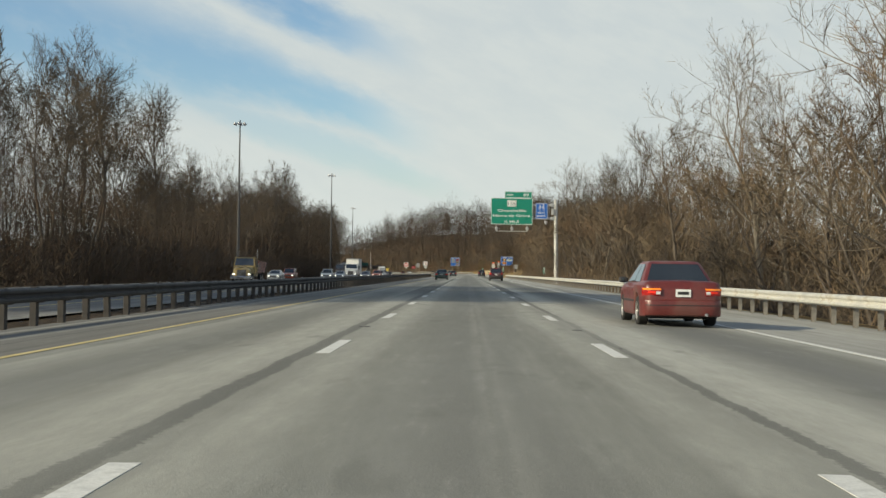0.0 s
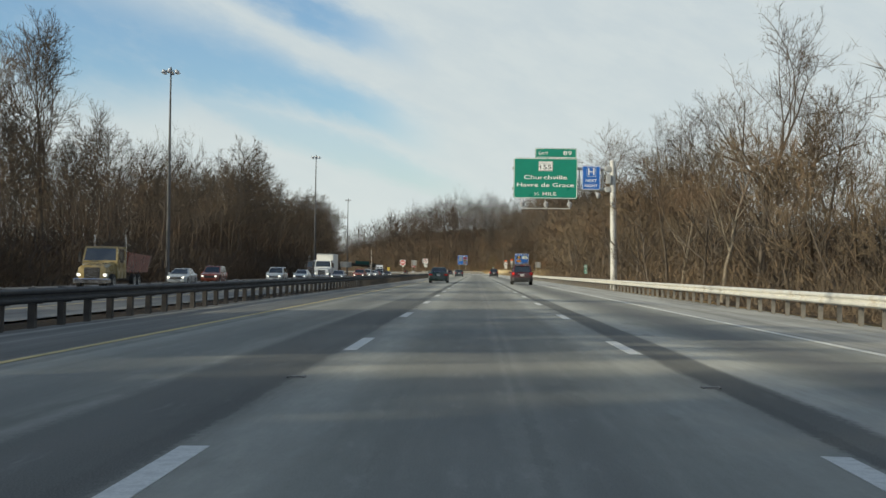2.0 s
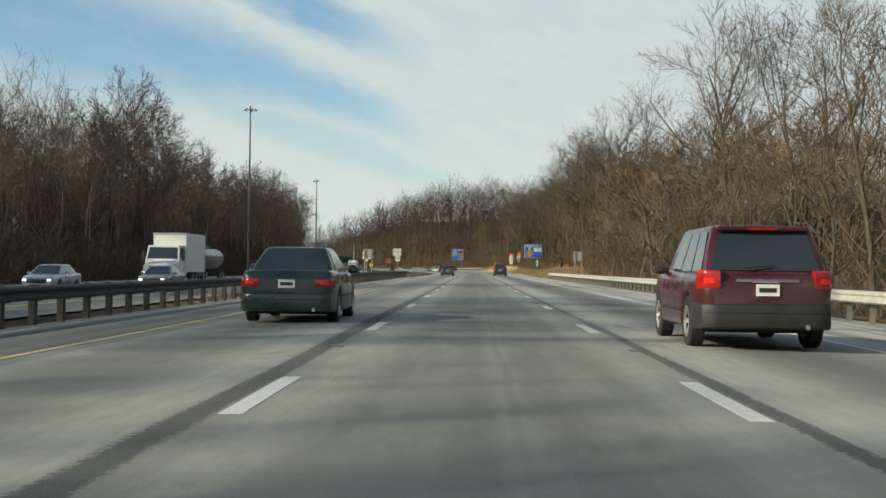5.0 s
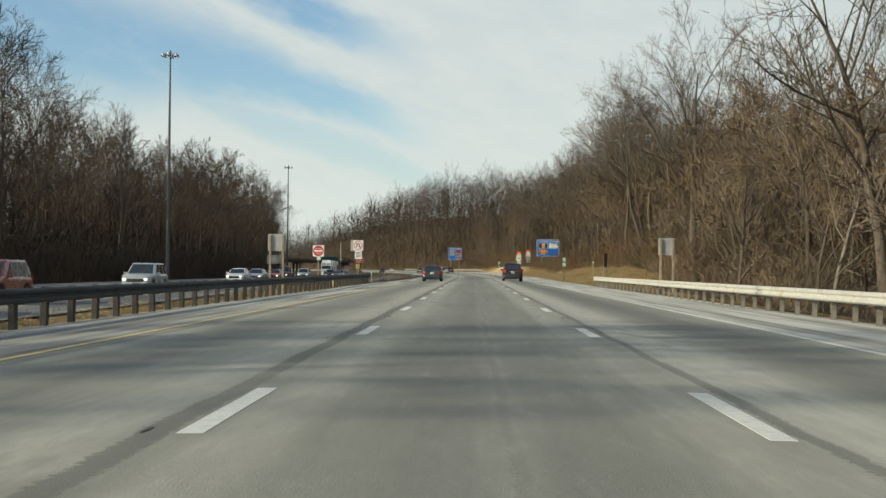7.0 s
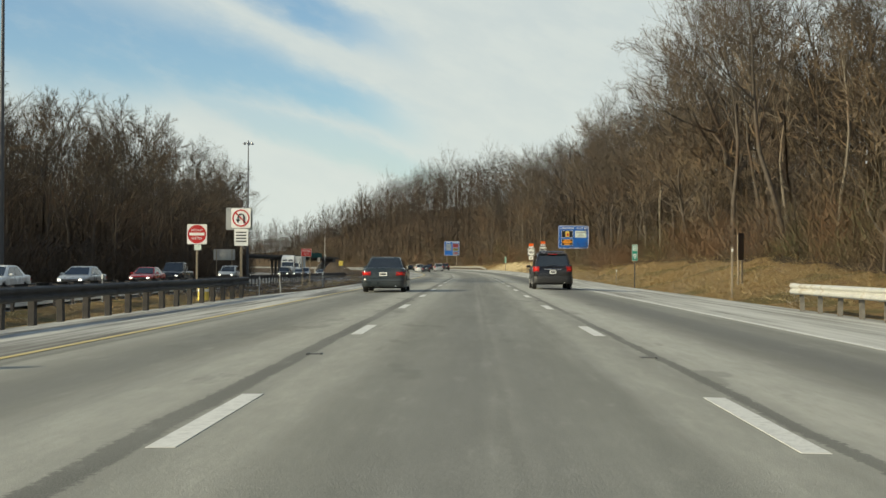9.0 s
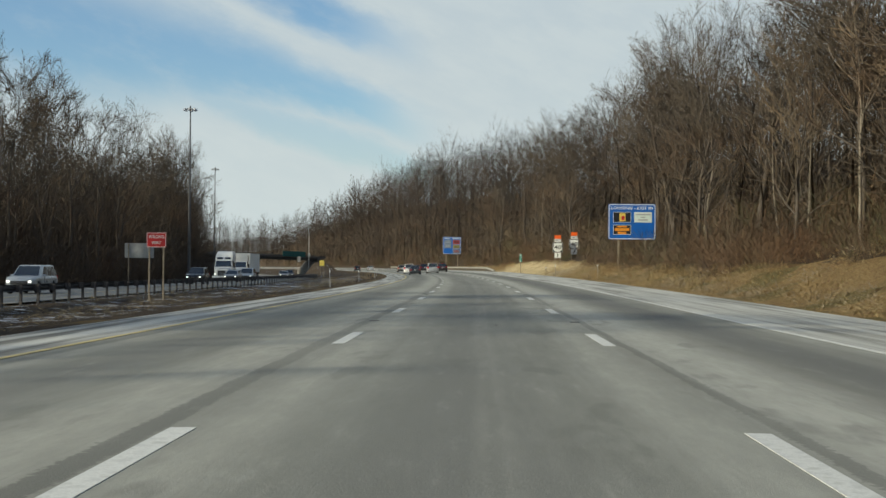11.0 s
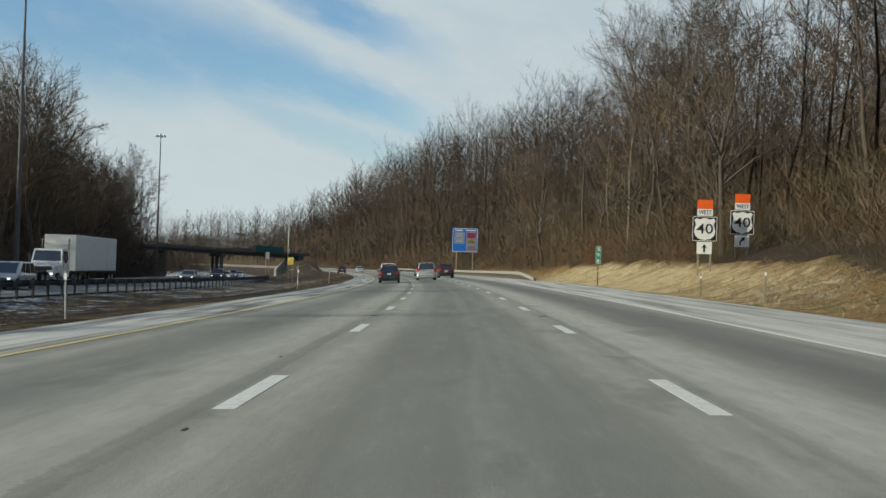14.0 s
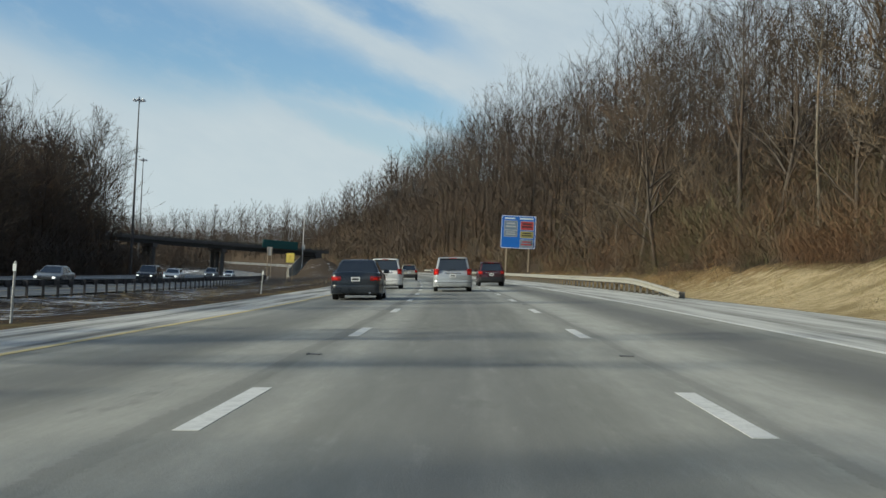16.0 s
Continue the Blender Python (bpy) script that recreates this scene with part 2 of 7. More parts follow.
ROAD_BASE = (0.226, 0.226, 0.199)
DARK, PALE = (0.055, 0.055, 0.053), (0.420, 0.415, 0.365)
M_ROAD = asphalt("worn_asphalt", ROAD_BASE,
                 [(-2.06, 0.13, 0.80, DARK), (2.04, 0.08, 0.75, DARK), (-5.2, 0.10, 0.5, DARK), (0.15, 0.05, 0.25, DARK)],
                 [(-2.55, 0.85, 0.72, PALE), (-5.0, 0.40, 0.40, PALE), (-3.9, 0.75, 0.50, (0.110, 0.110, 0.108)),
                  (-1.50, 0.55, 0.60, PALE), (1.50, 0.45, 0.55, PALE), (0.0, 1.10, 0.52, (0.130, 0.130, 0.126)), (0.15, 0.22, 0.20, PALE),
                  (2.55, 0.95, 0.92, (0.45, 0.445, 0.395)), (4.1, 0.9, 0.70, (0.095, 0.095, 0.099)), (5.3, 0.35, 0.45, PALE)],
                 worn=(310, 400, 0.45), sealed=((-2.50, 0.60, 54, 116), (2.20, 0.28, 60, 116), (-2.10, 0.15, 110, 190), (2.05, 0.09, 110, 178)))
M_SHOULDER = asphalt("salted_shoulder", (0.27, 0.265, 0.236), [(-9.05, 0.12, 0.8, (0.05, 0.05, 0.05)), (6.6, 0.05, 0.4, (0.12, 0.12, 0.11))], [(7.4, 0.9, 0.4, (0.48, 0.47, 0.43))], salt=0.85, salt_from=(40, 300, 0.2))
M_SHOULDER_LEFT = asphalt("inner_shoulder", (0.140, 0.138, 0.126), [(-9.05, 0.12, 0.8, (0.05, 0.05, 0.05)), (-6.9, 0.06, 0.6, (0.05, 0.05, 0.05))], [(-8.75, 0.30, 0.60, (0.44, 0.435, 0.40)), (-7.5, 0.12, 0.4, (0.34, 0.335, 0.31))], salt=0.85, salt_from=(150, 340, 0.05))
M_FAR_ROAD = asphalt("far_asphalt", (0.120, 0.120, 0.118), [], [(0.0, 1.2, 0.3, PALE)], salt=0.25, salt_from=(300, 420, 0.3))
M_GROUND = soil("winter_ground")
M_WHITE_LINE = plain("white_road_paint", (0.60, 0.60, 0.57), 0.75, vary=0.14, scale=7.0, dirt=(0.43, 0.43, 0.40))
M_YELLOW_LINE = plain("yellow_road_paint", (0.50, 0.40, 0.17), 0.75, vary=0.16, scale=4.0, dirt=(0.36, 0.32, 0.20))
M_GALV = plain("galvanised_steel", (0.62, 0.61, 0.56), 0.5, 0.35, vary=0.10, scale=2.0, dirt=(0.42, 0.37, 0.29))
M_GALV_DULL = plain("dull_galvanised_steel", (0.40, 0.385, 0.33), 0.6, 0.3, vary=0.14, scale=2.0, dirt=(0.26, 0.23, 0.18))
# Near-black base colour holds the shade on the rail face towards the lanes.
M_RAIL_SHADED = plain("shade_dark_rail_steel", (0.036, 0.038, 0.042), 0.7, 0.0, vary=0.2, scale=2.0, spec=0.3, dirt=(0.030, 0.028, 0.027))
M_POST_DARK = plain("dark_post_wood", (0.045, 0.040, 0.036), 0.8, vary=0.25, scale=5.0, bump=0.2)
M_POST_PALE = plain("weathered_post_steel", (0.24, 0.225, 0.20), 0.65, 0.25, vary=0.2, scale=5.0, dirt=(0.13, 0.10, 0.08))
M_POST_STEEL = plain("rusty_post_steel", (0.075, 0.068, 0.066), 0.7, 0.2, vary=0.25, scale=5.0)
M_MAST = plain("dark_mast_steel", (0.085, 0.085, 0.09), 0.5, 0.4, vary=0.15, scale=1.0)
M_LAMP = plain("lamp_housing_grey", (0.42, 0.42, 0.43), 0.45, 0.3)
M_LENS = plain("lamp_lens_glass", (0.70, 0.71, 0.72), 0.15)
M_POLE = plain("sign_pole_galvanised", (0.52, 0.515, 0.49), 0.5, 0.25, vary=0.12, scale=1.2, dirt=(0.36, 0.35, 0.32))
M_TRUNK = bark("grey_brown_bark", (0.042, 0.035, 0.029), (0.118, 0.098, 0.080))
M_PALE_TRUNK = bark("pale_bark", (0.095, 0.080, 0.062), (0.245, 0.210, 0.165))
M_TWIG = bark("bare_twigs", (0.049, 0.039, 0.030), (0.122, 0.098, 0.074))
# Lighter copy of the twigs: cream of their sunlit side put into the colour.
M_PALE_TWIG = bark("sunlit_tone_twigs", (0.095, 0.076, 0.054), (0.215, 0.172, 0.122))
M_TWIG_RED = bark("russet_twigs", (0.070, 0.054, 0.038), (0.165, 0.130, 0.090), True)
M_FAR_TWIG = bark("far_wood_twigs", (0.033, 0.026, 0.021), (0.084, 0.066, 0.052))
M_SHRUB = bark("shrub_twigs", (0.062, 0.046, 0.031), (0.165, 0.122, 0.080))
_t = M_SHRUB.node_tree
_add, _calc, _blend, _step = node_kit(_t)
_tone = _add("ShaderNodeTexNoise", {"Vector": _add("ShaderNodeTexCoord").outputs["Object"], "Scale": 0.22, "Detail": 3.0}).outputs["Fac"]
_base = _t.nodes["Principled BSDF"].inputs["Base Color"].links[0].from_socket
_mix = _blend(_step(_tone, 0.51, 0.58, 0.0, 0.65), _blend(_step(_tone, 0.45, 0.39, 0.0, 0.75), _base, (0.070, 0.078, 0.036)), (0.150, 0.082, 0.045))
_t.links.new(_mix, _t.nodes["Principled BSDF"].inputs["Base Color"])
M_STRAW = bark("dry_grass_blades", (0.27, 0.19, 0.085), (0.52, 0.40, 0.205))


# ---------- mesh helpers ----------
class Build:
    """Collects points and faces for one mesh."""
    def __init__(self):
        self.v, self.f = [], []

    def add(self, pts, faces, m=None):
        o = len(self.v)
        self.v += [tuple(m @ Vector(p)) if m is not None else tuple(p) for p in pts]
        self.f += [tuple(i + o for i in f) for f in faces]
        return self

    def box(self, lo, hi, m=None, bevel=0.0):
        (x0, y0, z0), (x1, y1, z1) = lo, hi
        if not bevel:
            p = [(x0, y0, z0), (x1, y0, z0), (x1, y1, z0), (x0, y1, z0), (x0, y0, z1), (x1, y0, z1), (x1, y1, z1), (x0, y1, z1)]
            return self.add(p, [(0, 3, 2, 1), (4, 5, 6, 7), (0, 1, 5, 4), (1, 2, 6, 5), (2, 3, 7, 6), (3, 0, 4, 7)], m)
        b, rings = bevel, []
        for z, i in ((z0, b), (z0 + b, 0), (z1 - b, 0), (z1, b)):
            e = b if i == 0 else b
            rings.append([(x0 + i + e, y0 + i, z), (x1 - i - e, y0 + i, z), (x1 - i, y0 + i + e, z), (x1 - i, y1 - i - e, z), (x1 - i - e, y1 - i, z), (x0 + i + e, y1 - i, z), (x0 + i, y1 - i - e, z), (x0 + i, y0 + i + e, z)])
        return self.loft(rings, m=m)

    def loft(self, rings, closed=True, caps=True, m=None):
        n = len(rings[0])
        faces = []
        for i in range(len(rings) - 1):
            for j in range(n if closed else n - 1):
                k = (j + 1) % n
                faces.append((i * n + j, i * n + k, (i + 1) * n + k, (i + 1) * n + j))
        if caps and closed:
            faces.append(tuple(range(n - 1, -1, -1)))
            faces.append(tuple((len(rings) - 1) * n + j for j in range(n)))
        return self.add([p for r in rings for p in r], faces, m)

    def tube(self, p0, p1, r0, r1=None, n=10, m=None, caps=True):
        p0, p1 = Vector(p0), Vector(p1)
        r1 = r0 if r1 is None else r1
        q = (p1 - p0).to_track_quat("Z", "Y").to_matrix()
        rings = [[p + q @ Vector((r * math.cos(2 * math.pi * k / n), r * math.sin(2 * math.pi * k / n), 0)) for k in range(n)] for p, r in ((p0, r0), (p1, r1))]
        return self.loft(rings, caps=caps, m=m)

    def mesh(self, name, mat=None, smooth=False):
        me = bpy.data.meshes.new(name)
        me.from_pydata(self.v, [], self.f)
        me.update()
        if mat:
            me.materials.append(mat)
        if smooth:
            me.shade_smooth()
            me.set_sharp_from_angle(angle=radians(35))
        return me


def part(name, b, mat, parent=None, label="", smooth=False, m=None):
    """One mesh object, under a thing or part if one is given."""
    ob = new(name, b.mesh(name, mat, smooth) if isinstance(b, Build) else b)
    if parent is not None:
        ob.parent = parent
    if m is not None:
        ob.matrix_basis = m
    return tagged(ob, label)


def empty(name, m, label, category, group=""):
    ob = new(name)
    ob.empty_display_size = 0.2
    ob.matrix_basis = m
    return tagged(ob, label, category, group)


def array_mesh(name, V, F, mat, kinds=None):
    """A mesh from arrays: V n x 3, F a list of arrays of faces with 3 or 4 corners."""
    me = bpy.data.meshes.new(name)
    me.vertices.add(len(V))
    me.vertices.foreach_set("co", np.asarray(V, np.float32).ravel())
    F = [f for f in F if len(f)]
    idx = np.concatenate([f.ravel() for f in F]).astype(np.int32)
    tot = np.concatenate([np.full(len(f), f.shape[1]) for f in F]).astype(np.int32)
    me.loops.add(len(idx))
    me.loops.foreach_set("vertex_index", idx)
    me.polygons.add(len(tot))
    me.polygons.foreach_set("loop_start", np.concatenate([[0], np.cumsum(tot)[:-1]]).astype(np.int32))
    if mat:
        for k in (mat if isinstance(mat, (list, tuple)) else [mat]):
            me.materials.append(k)
    if kinds is not None:
        me.polygons.foreach_set("material_index", np.asarray(kinds, np.int32))
    me.update(calc_edges=True)
    return me


def soft_normals(V, F3, centre_of, jitter=0.3):
    """Turns slim blades outwards from the crown they belong to, so that a crown shades as one rounded mass.
    Gives the blades in the right winding and a normal for each point."""
    N = V - centre_of
    N[:, 2] = N[:, 2] * 0.8 + 0.36
    N /= np.maximum(1e-6, np.linalg.norm(N, axis=1))[:, None]
    G = np.cross(V[F3[:, 1]] - V[F3[:, 0]], V[F3[:, 2]] - V[F3[:, 0]])
    G /= np.maximum(1e-9, np.linalg.norm(G, axis=1))[:, None]
    turned = (G * N[F3[:, 2]]).sum(1) < 0
    F3 = F3.copy()
    F3[turned] = F3[turned][:, [1, 0, 2]]
    G[turned] *= -1
    for k in range(3):
        N[F3[:, k]] += jitter * G
    return F3, N / np.maximum(1e-6, np.linalg.norm(N, axis=1))[:, None]


def set_normals(me, N):
    me.shade_smooth()
    me.normals_split_custom_set_from_vertices(np.asarray(N, np.float32).tolist())


# ---------- the lie of the land ----------
def lerp(x, table):
    xs, ys = zip(*table)
    return float(np.interp(x, xs, ys))


def smooth(x):
    x = min(1.0, max(0.0, x))
    return x * x * (3 - 2 * x)


def centre(s):
    """How far the carriageway's middle has drawn to the west after the bend begins."""
    return -max(0.0, s - 380.0) ** 2 / 4400.0 - max(0.0, s - 850.0) ** 2 / 3050.0


def turn_at(s):
    return math.atan(max(0.0, s - 380.0) / 2200.0 + max(0.0, s - 850.0) / 1525.0)


def bank(s):
    return radians(min(2.6, 0.0155 * max(0.0, s - 365.0)))


def road_z(s, u):
    """Height of the carriageway u metres right of its middle: crowned on the straight, tilted in the bend."""
    k = math.sin(bank(s))
    crown = max(0.0, 1.0 - k / 0.04)
    a = abs(u)
    fall = -0.018 * max(0.0, min(a, 5.5) - 1.8) - (0.055 if u < 0 else 0.035) * max(0.0, min(a, 9.9) - 5.5)
    return max(-9.9, min(9.9, u)) * k + fall * crown - 0.02 * max(0.0, a - 5.5) * (1 - crown)


def at_road(s, u, z=0.0, on=True):
    c, t = centre(s), turn_at(s)
    return Vector((c + u * math.cos(t), s + u * math.sin(t), z + (road_z(s, u) if on else 0.0)))


def far_edge(s):
    """The near edge of the other carriageway, as metres right of our middle."""
    return -12.5 - 8.8 * smooth((s - 225.0) / 230.0) - 8.0 * smooth((s - 560.0) / 300.0)


def far_z(s):
    return lerp(s, [(-200, -0.45), (330, -0.45), (500, -0.95), (640, -1.6), (800, -2.6), (1500, -3.0)])


RISE = [(-400, -1.5), (60, -1.0), (150, 0.5), (220, 2.5), (300, 6.0), (400, 12.0), (456, 15.5), (510, 17.5), (565, 17.5), (620, 17.5), (660, 16.0), (740, 18.5), (860, 21.0), (960, 20.0), (1020, 17.5), (1100, 10.0), (1200, 9.0), (1420, 12.0), (1600, 6.0)]
RUN = [(0, 27), (330, 52), (500, 44), (590, 30), (660, 15), (780, 7.0), (1500, 7.0)]


def ground_z(s, u):
    """Height of the natural ground."""
    if u >= 9.9:
        base = road_z(s, 9.9) - 0.03
        toe = lerp(s, [(-100, -0.5), (270, -0.5), (316, 0.2), (340, 1.35), (395, 1.25), (450, 1.1), (500, 1.6), (560, 1.3), (640, 1.5), (900, 2.5)])
        low = base + toe * smooth((u - 9.9) / 5.5)
        top = max(lerp(s, RISE), toe)
        z = low + (top - toe) * (min(1.0, max(0.0, (u - 13.0) / lerp(s, RUN))) ** 1.15)
        z -= (top - toe) * 0.6 * smooth((u - 62.0) / 120.0)
        rough = min(1.0, (u - 9.9) / 4.0)
    elif u > -9.6:
        return road_z(s, u) - 0.08
    else:
        e, zo = far_edge(s), far_z(s)
        base = road_z(s, -9.6) - 0.05
        if u > e:
            k = (u + 9.6) / (e + 9.6)
            dip = -0.35 * math.sin(math.pi * k) * min(1.0, abs(e + 9.6) / 8.0)
            z = base + (zo - base) * smooth(k) + dip
            # the bank that carries the end of the bridge
            z += 4.2 * smooth(1.0 - abs(s - 806.0) / 26.0) * smooth((-9.8 - u) / 4.5) * smooth((u + 22.0) / 4.0)
            rough = 0.5 * math.sin(math.pi * k)
        elif u > e - 19.0:
            return zo - 0.10
        else:
            w = e - 19.0 - u
            z = zo - 0.1 - 0.5 * smooth(w / 6.0) + 2.0 * smooth((w - 8.0) / 40.0) + 9.0 * smooth((s - 880.0) / 90.0) * smooth((w - 6.0) / 24.0)
            rough = min(1.0, w / 6.0)
    q = at_road(s, u, 0, False)
    if u > 0 and s > 330:
        rough *= 1.7
    return z + rough * (0.28 * noise.noise((q.x * 0.21, q.y * 0.21, 0.0)) + 0.10 * noise.noise((q.x * 0.8, q.y * 0.8, 4.0)))


def on_ground(s, u, dz=0.0):
    p = at_road(s, u, 0, False)
    p.z = ground_z(s, u) + dz
    return p


def strip(name, s_list, u_list, height, mat, parent=None, label=""):
    """A sheet along the carriageway, mapped in metres."""
    n = len(u_list)
    V = [height(s, u) for s in s_list for u in u_list]
    F = np.array([(i * n + j, i * n + j + 1, (i + 1) * n + j + 1, (i + 1) * n + j) for i in range(len(s_list) - 1) for j in range(n - 1)])
    me = array_mesh(name, [tuple(v) for v in V], [F], mat)
    uv = me.uv_layers.new(name="UVMap")
    flat = np.array([(u, s) for s in s_list for u in u_list], np.float32)
    uv.data.foreach_set("uv", flat[F.ravel()].ravel())
    me.shade_smooth()
    return part(name, me, None, parent, label)


def frange(a, b, d):
    return [a + (b - a) * i / max(1, round((b - a) / d)) for i in range(max(1, round((b - a) / d)) + 1)]


S0, S1 = -120.0, 1250.0
S_FINE = frange(S0, S1, 5.0)


def make_ground():
    s_list = [-1500, -900, -500, -300, -200] + frange(-150, 60, 15) + frange(63, 720, 3.2) + frange(732, 1250, 14) + [1320, 1500, 1900, 2600]
    right = [9.9, 10.4, 11, 11.7, 12.5, 13.4, 14.4, 15.6, 17, 18.7, 20, 21, 24, 28, 33, 40, 50, 65, 90, 130, 200, 350, 700, 1500]
    k_med = [0.0, 0.15, 0.3, 0.45, 0.6, 0.75, 0.9, 1.0]
    left_out = [0.0, 0.5, 2, 4, 6.5, 9, 12, 16, 22, 30, 45, 70, 120, 220, 450, 900, 1500]
    V, K = [], []
    for s in s_list:
        e = far_edge(s)
        us = [e - 19.0 - w for w in reversed(left_out)] + [e - 9.0] + [-9.6 + (e + 9.6) * k for k in reversed(k_med)] + [-5, 0, 5] + right
        for u in us:
            p = on_ground(s, u)
            V.append(tuple(p))
            straw = snow = sand = 0.0
            if u > 9.9:
                w = lerp(s, [(0, 1.0), (305, 1.5), (325, 5.0), (390, 4.6), (415, 3.0), (470, 3.0), (500, 3.3), (540, 3.3), (600, 1.8), (680, 1.2), (760, 0.3)])
                straw = (1.0 - smooth((u - 9.9 - w) / 3.0)) * lerp(s, [(640, 1.0), (740, 0.35)])
                sand = lerp(s, [(440, 0), (485, 0.6), (500, 0.78), (545, 0.78), (575, 0.3), (600, 0)]) * straw
            elif u > -9.7:
                straw = 0.4
            elif u > e:
                straw = lerp(s, [(170, 0.10), (235, 0.75), (345, 0.75), (352, 0.24)])
                snow = lerp(s, [(60, 0.0), (120, 0.3), (200, 0.1), (330, 0.2), (380, 0.5), (560, 0.62), (650, 0.4), (900, 0.3)]) * smooth((-9.6 - u) / 3.0)
            else:
                w = e - 19 - u
                straw, snow = 0.55 * (1 - smooth(w / 6)), 0.75 * (1 - smooth((w - 4) / 14))
            K.append((straw, snow, sand, 1.0))
    n = len(V) // len(s_list)
    F = np.array([(i * n + j, i * n + j + 1, (i + 1) * n + j + 1, (i + 1) * n + j) for i in range(len(s_list) - 1) for j in range(n - 1)])
    me = array_mesh("ground", V, [F], M_GROUND)
    col = me.color_attributes.new("kind", "FLOAT_COLOR", "POINT")
    col.data.foreach_set("color", np.array(K, np.float32).ravel())
    me.shade_smooth()
    tagged(part("ground", me, None), "brown winter ground with straw grass and leaf litter", "ground", kind="structure")


make_ground()

on_road = lambda s, u: at_road(s, u)
road = tagged(strip("road", S_FINE, [-5.62, -4.5, -3, -1.8, -0.9, 0, 0.9, 1.8, 3, 4.5, 5.62], on_road, M_ROAD), "worn grey three-lane asphalt carriageway with dark seams", "road", kind="structure")
tagged(strip("shoulder_left", S_FINE, [-9.6, -9.0, -8, -7, -6.3, -5.62], lambda s, u: at_road(s, max(u, -9.6 + 1.4 * smooth((s - 332) / 12))), M_SHOULDER_LEFT), "salt-whitened paved shoulder inside the guardrail", "road shoulder", kind="structure")
tagged(strip("shoulder_right", S_FINE, [5.62, 6.5, 7.5, 8.5, 9.3, 9.9], on_road, M_SHOULDER), "pale salted paved shoulder beside the traffic lanes", "road shoulder", kind="structure")


def far_sheet(s, w):
    return at_road(s, far_edge(s) - w, far_z(s), False)


far_road = tagged(strip("road_opposite", S_FINE, [0, 3.5, 7.2, 10.9, 14.6, 18.8], far_sheet, M_FAR_ROAD), "grey opposite carriageway beyond the median", "road", kind="structure")


def ribbon(name, s_list, u0, u1, mat, parent, base=at_road, lift=0.0035):
    """A painted line with a little thickness."""
    b = Build()
    lo, hi = min(u0, u1), max(u0, u1)
    rings = [[base(s, lo) + Vector((0, 0, 0.0)), base(s, lo) + Vector((0, 0, lift)), base(s, hi) + Vector((0, 0, lift)), base(s, hi)] for s in s_list]
    b.loft(rings)
    return part(name, b, mat, parent)


ribbon("yellow_edge_line", S_FINE, -5.62, -5.47, M_YELLOW_LINE, road)
ribbon("white_edge_line", S_FINE, 5.44, 5.59, M_WHITE_LINE, road)
for k in range(-8, 90):
    s = 15.55 + 12.192 * k
    for u in (-1.83, 1.83):
        ribbon("lane_dash", [s, s + 1.5, s + 3.05], u - 0.085, u + 0.085, M_WHITE_LINE, road)
M_PATCH = asphalt("fresh_asphalt_patch", (0.092, 0.092, 0.088), [(-2.4, 0.12, 0.5, (0.05, 0.05, 0.05)), (2.2, 0.10, 0.5, (0.05, 0.05, 0.05))], [])
# small tar spots and gouges along the seams
spot_rng = random.Random(21)
for k in range(46):
    s = 20 + 11.3 * k + spot_rng.uniform(-4, 4)
    u = spot_rng.choice((-2.2, -2.05, -1.5, 0.4, 1.1, 2.15, 3.4)) + spot_rng.gauss(0, 0.15)
    ln, wd = spot_rng.uniform(0.12, 0.35), spot_rng.uniform(0.015, 0.045)
    strip("tar_spot", [s + ln * f for f in (0, 0.3, 0.7, 1.0)], [0.0, 0.5, 1.0], lambda q, v: at_road(q, u + (v - 0.5) * wd * (0.35 + 2.6 * ((q - s) / ln) * (1 - (q - s) / ln)), 0.0045), M_PATCH, road)
# recessed reflectors in their castings, midway between dashes
M_CASTING = plain("scraped_casting", (0.13, 0.13, 0.125), 0.6, 0.3, vary=0.35, scale=14.0, dirt=(0.07, 0.065, 0.06))
M_SCAR = plain("tarry_scar", (0.145, 0.144, 0.134), 0.9, vary=0.3, scale=9.0)
marker_rng = random.Random(33)
for k in range(0, 29):
    for u in (-1.92, 1.92):
        s = 23.2 + 24.384 * k + marker_rng.uniform(-0.3, 0.3)
        p = at_road(s, u)
        mk = empty("pavement_marker", Matrix.Translation(p) @ pose(0, 0, 0, 0, 0, math.degrees(turn_at(s)) + marker_rng.gauss(0, 3)), "scraped reflector casting set in the asphalt", "road marker", "pavement markers")
        ring = [(0.10 * math.cos(a) * marker_rng.uniform(0.6, 1.15), 0.12 * math.sin(a) * marker_rng.uniform(0.7, 1.15)) for a in [0.524 * i for i in range(12)]]
        part("scar", Build().loft([[(x, y, 0.001) for x, y in ring], [(x * 0.96, y * 0.96, 0.005) for x, y in ring]]), M_SCAR, mk)
        for dx in (-0.075, 0.075):
            part("keel", Build().box((dx - 0.012, -0.10, 0.002), (dx + 0.012, 0.10, 0.016), bevel=0.004), M_CASTING, mk)
        part("web", Build().box((-0.06, -0.045, 0.003), (0.06, 0.075, 0.013), bevel=0.004), M_CASTING, mk)
back = lambda s, u: far_sheet(s, -u)
ribbon("yellow_edge_line", S_FINE, -3.6, -3.45, M_YELLOW_LINE, far_road, back)
ribbon("white_edge_line", S_FINE, -14.6, -14.45, M_WHITE_LINE, far_road, back)
for k in range(0, 70):
    for u in (-7.2, -10.9):
        ribbon("lane_dash", [20 + 12.192 * k, 23.05 + 12.192 * k], u - 0.07, u + 0.07, M_WHITE_LINE, far_road, back)


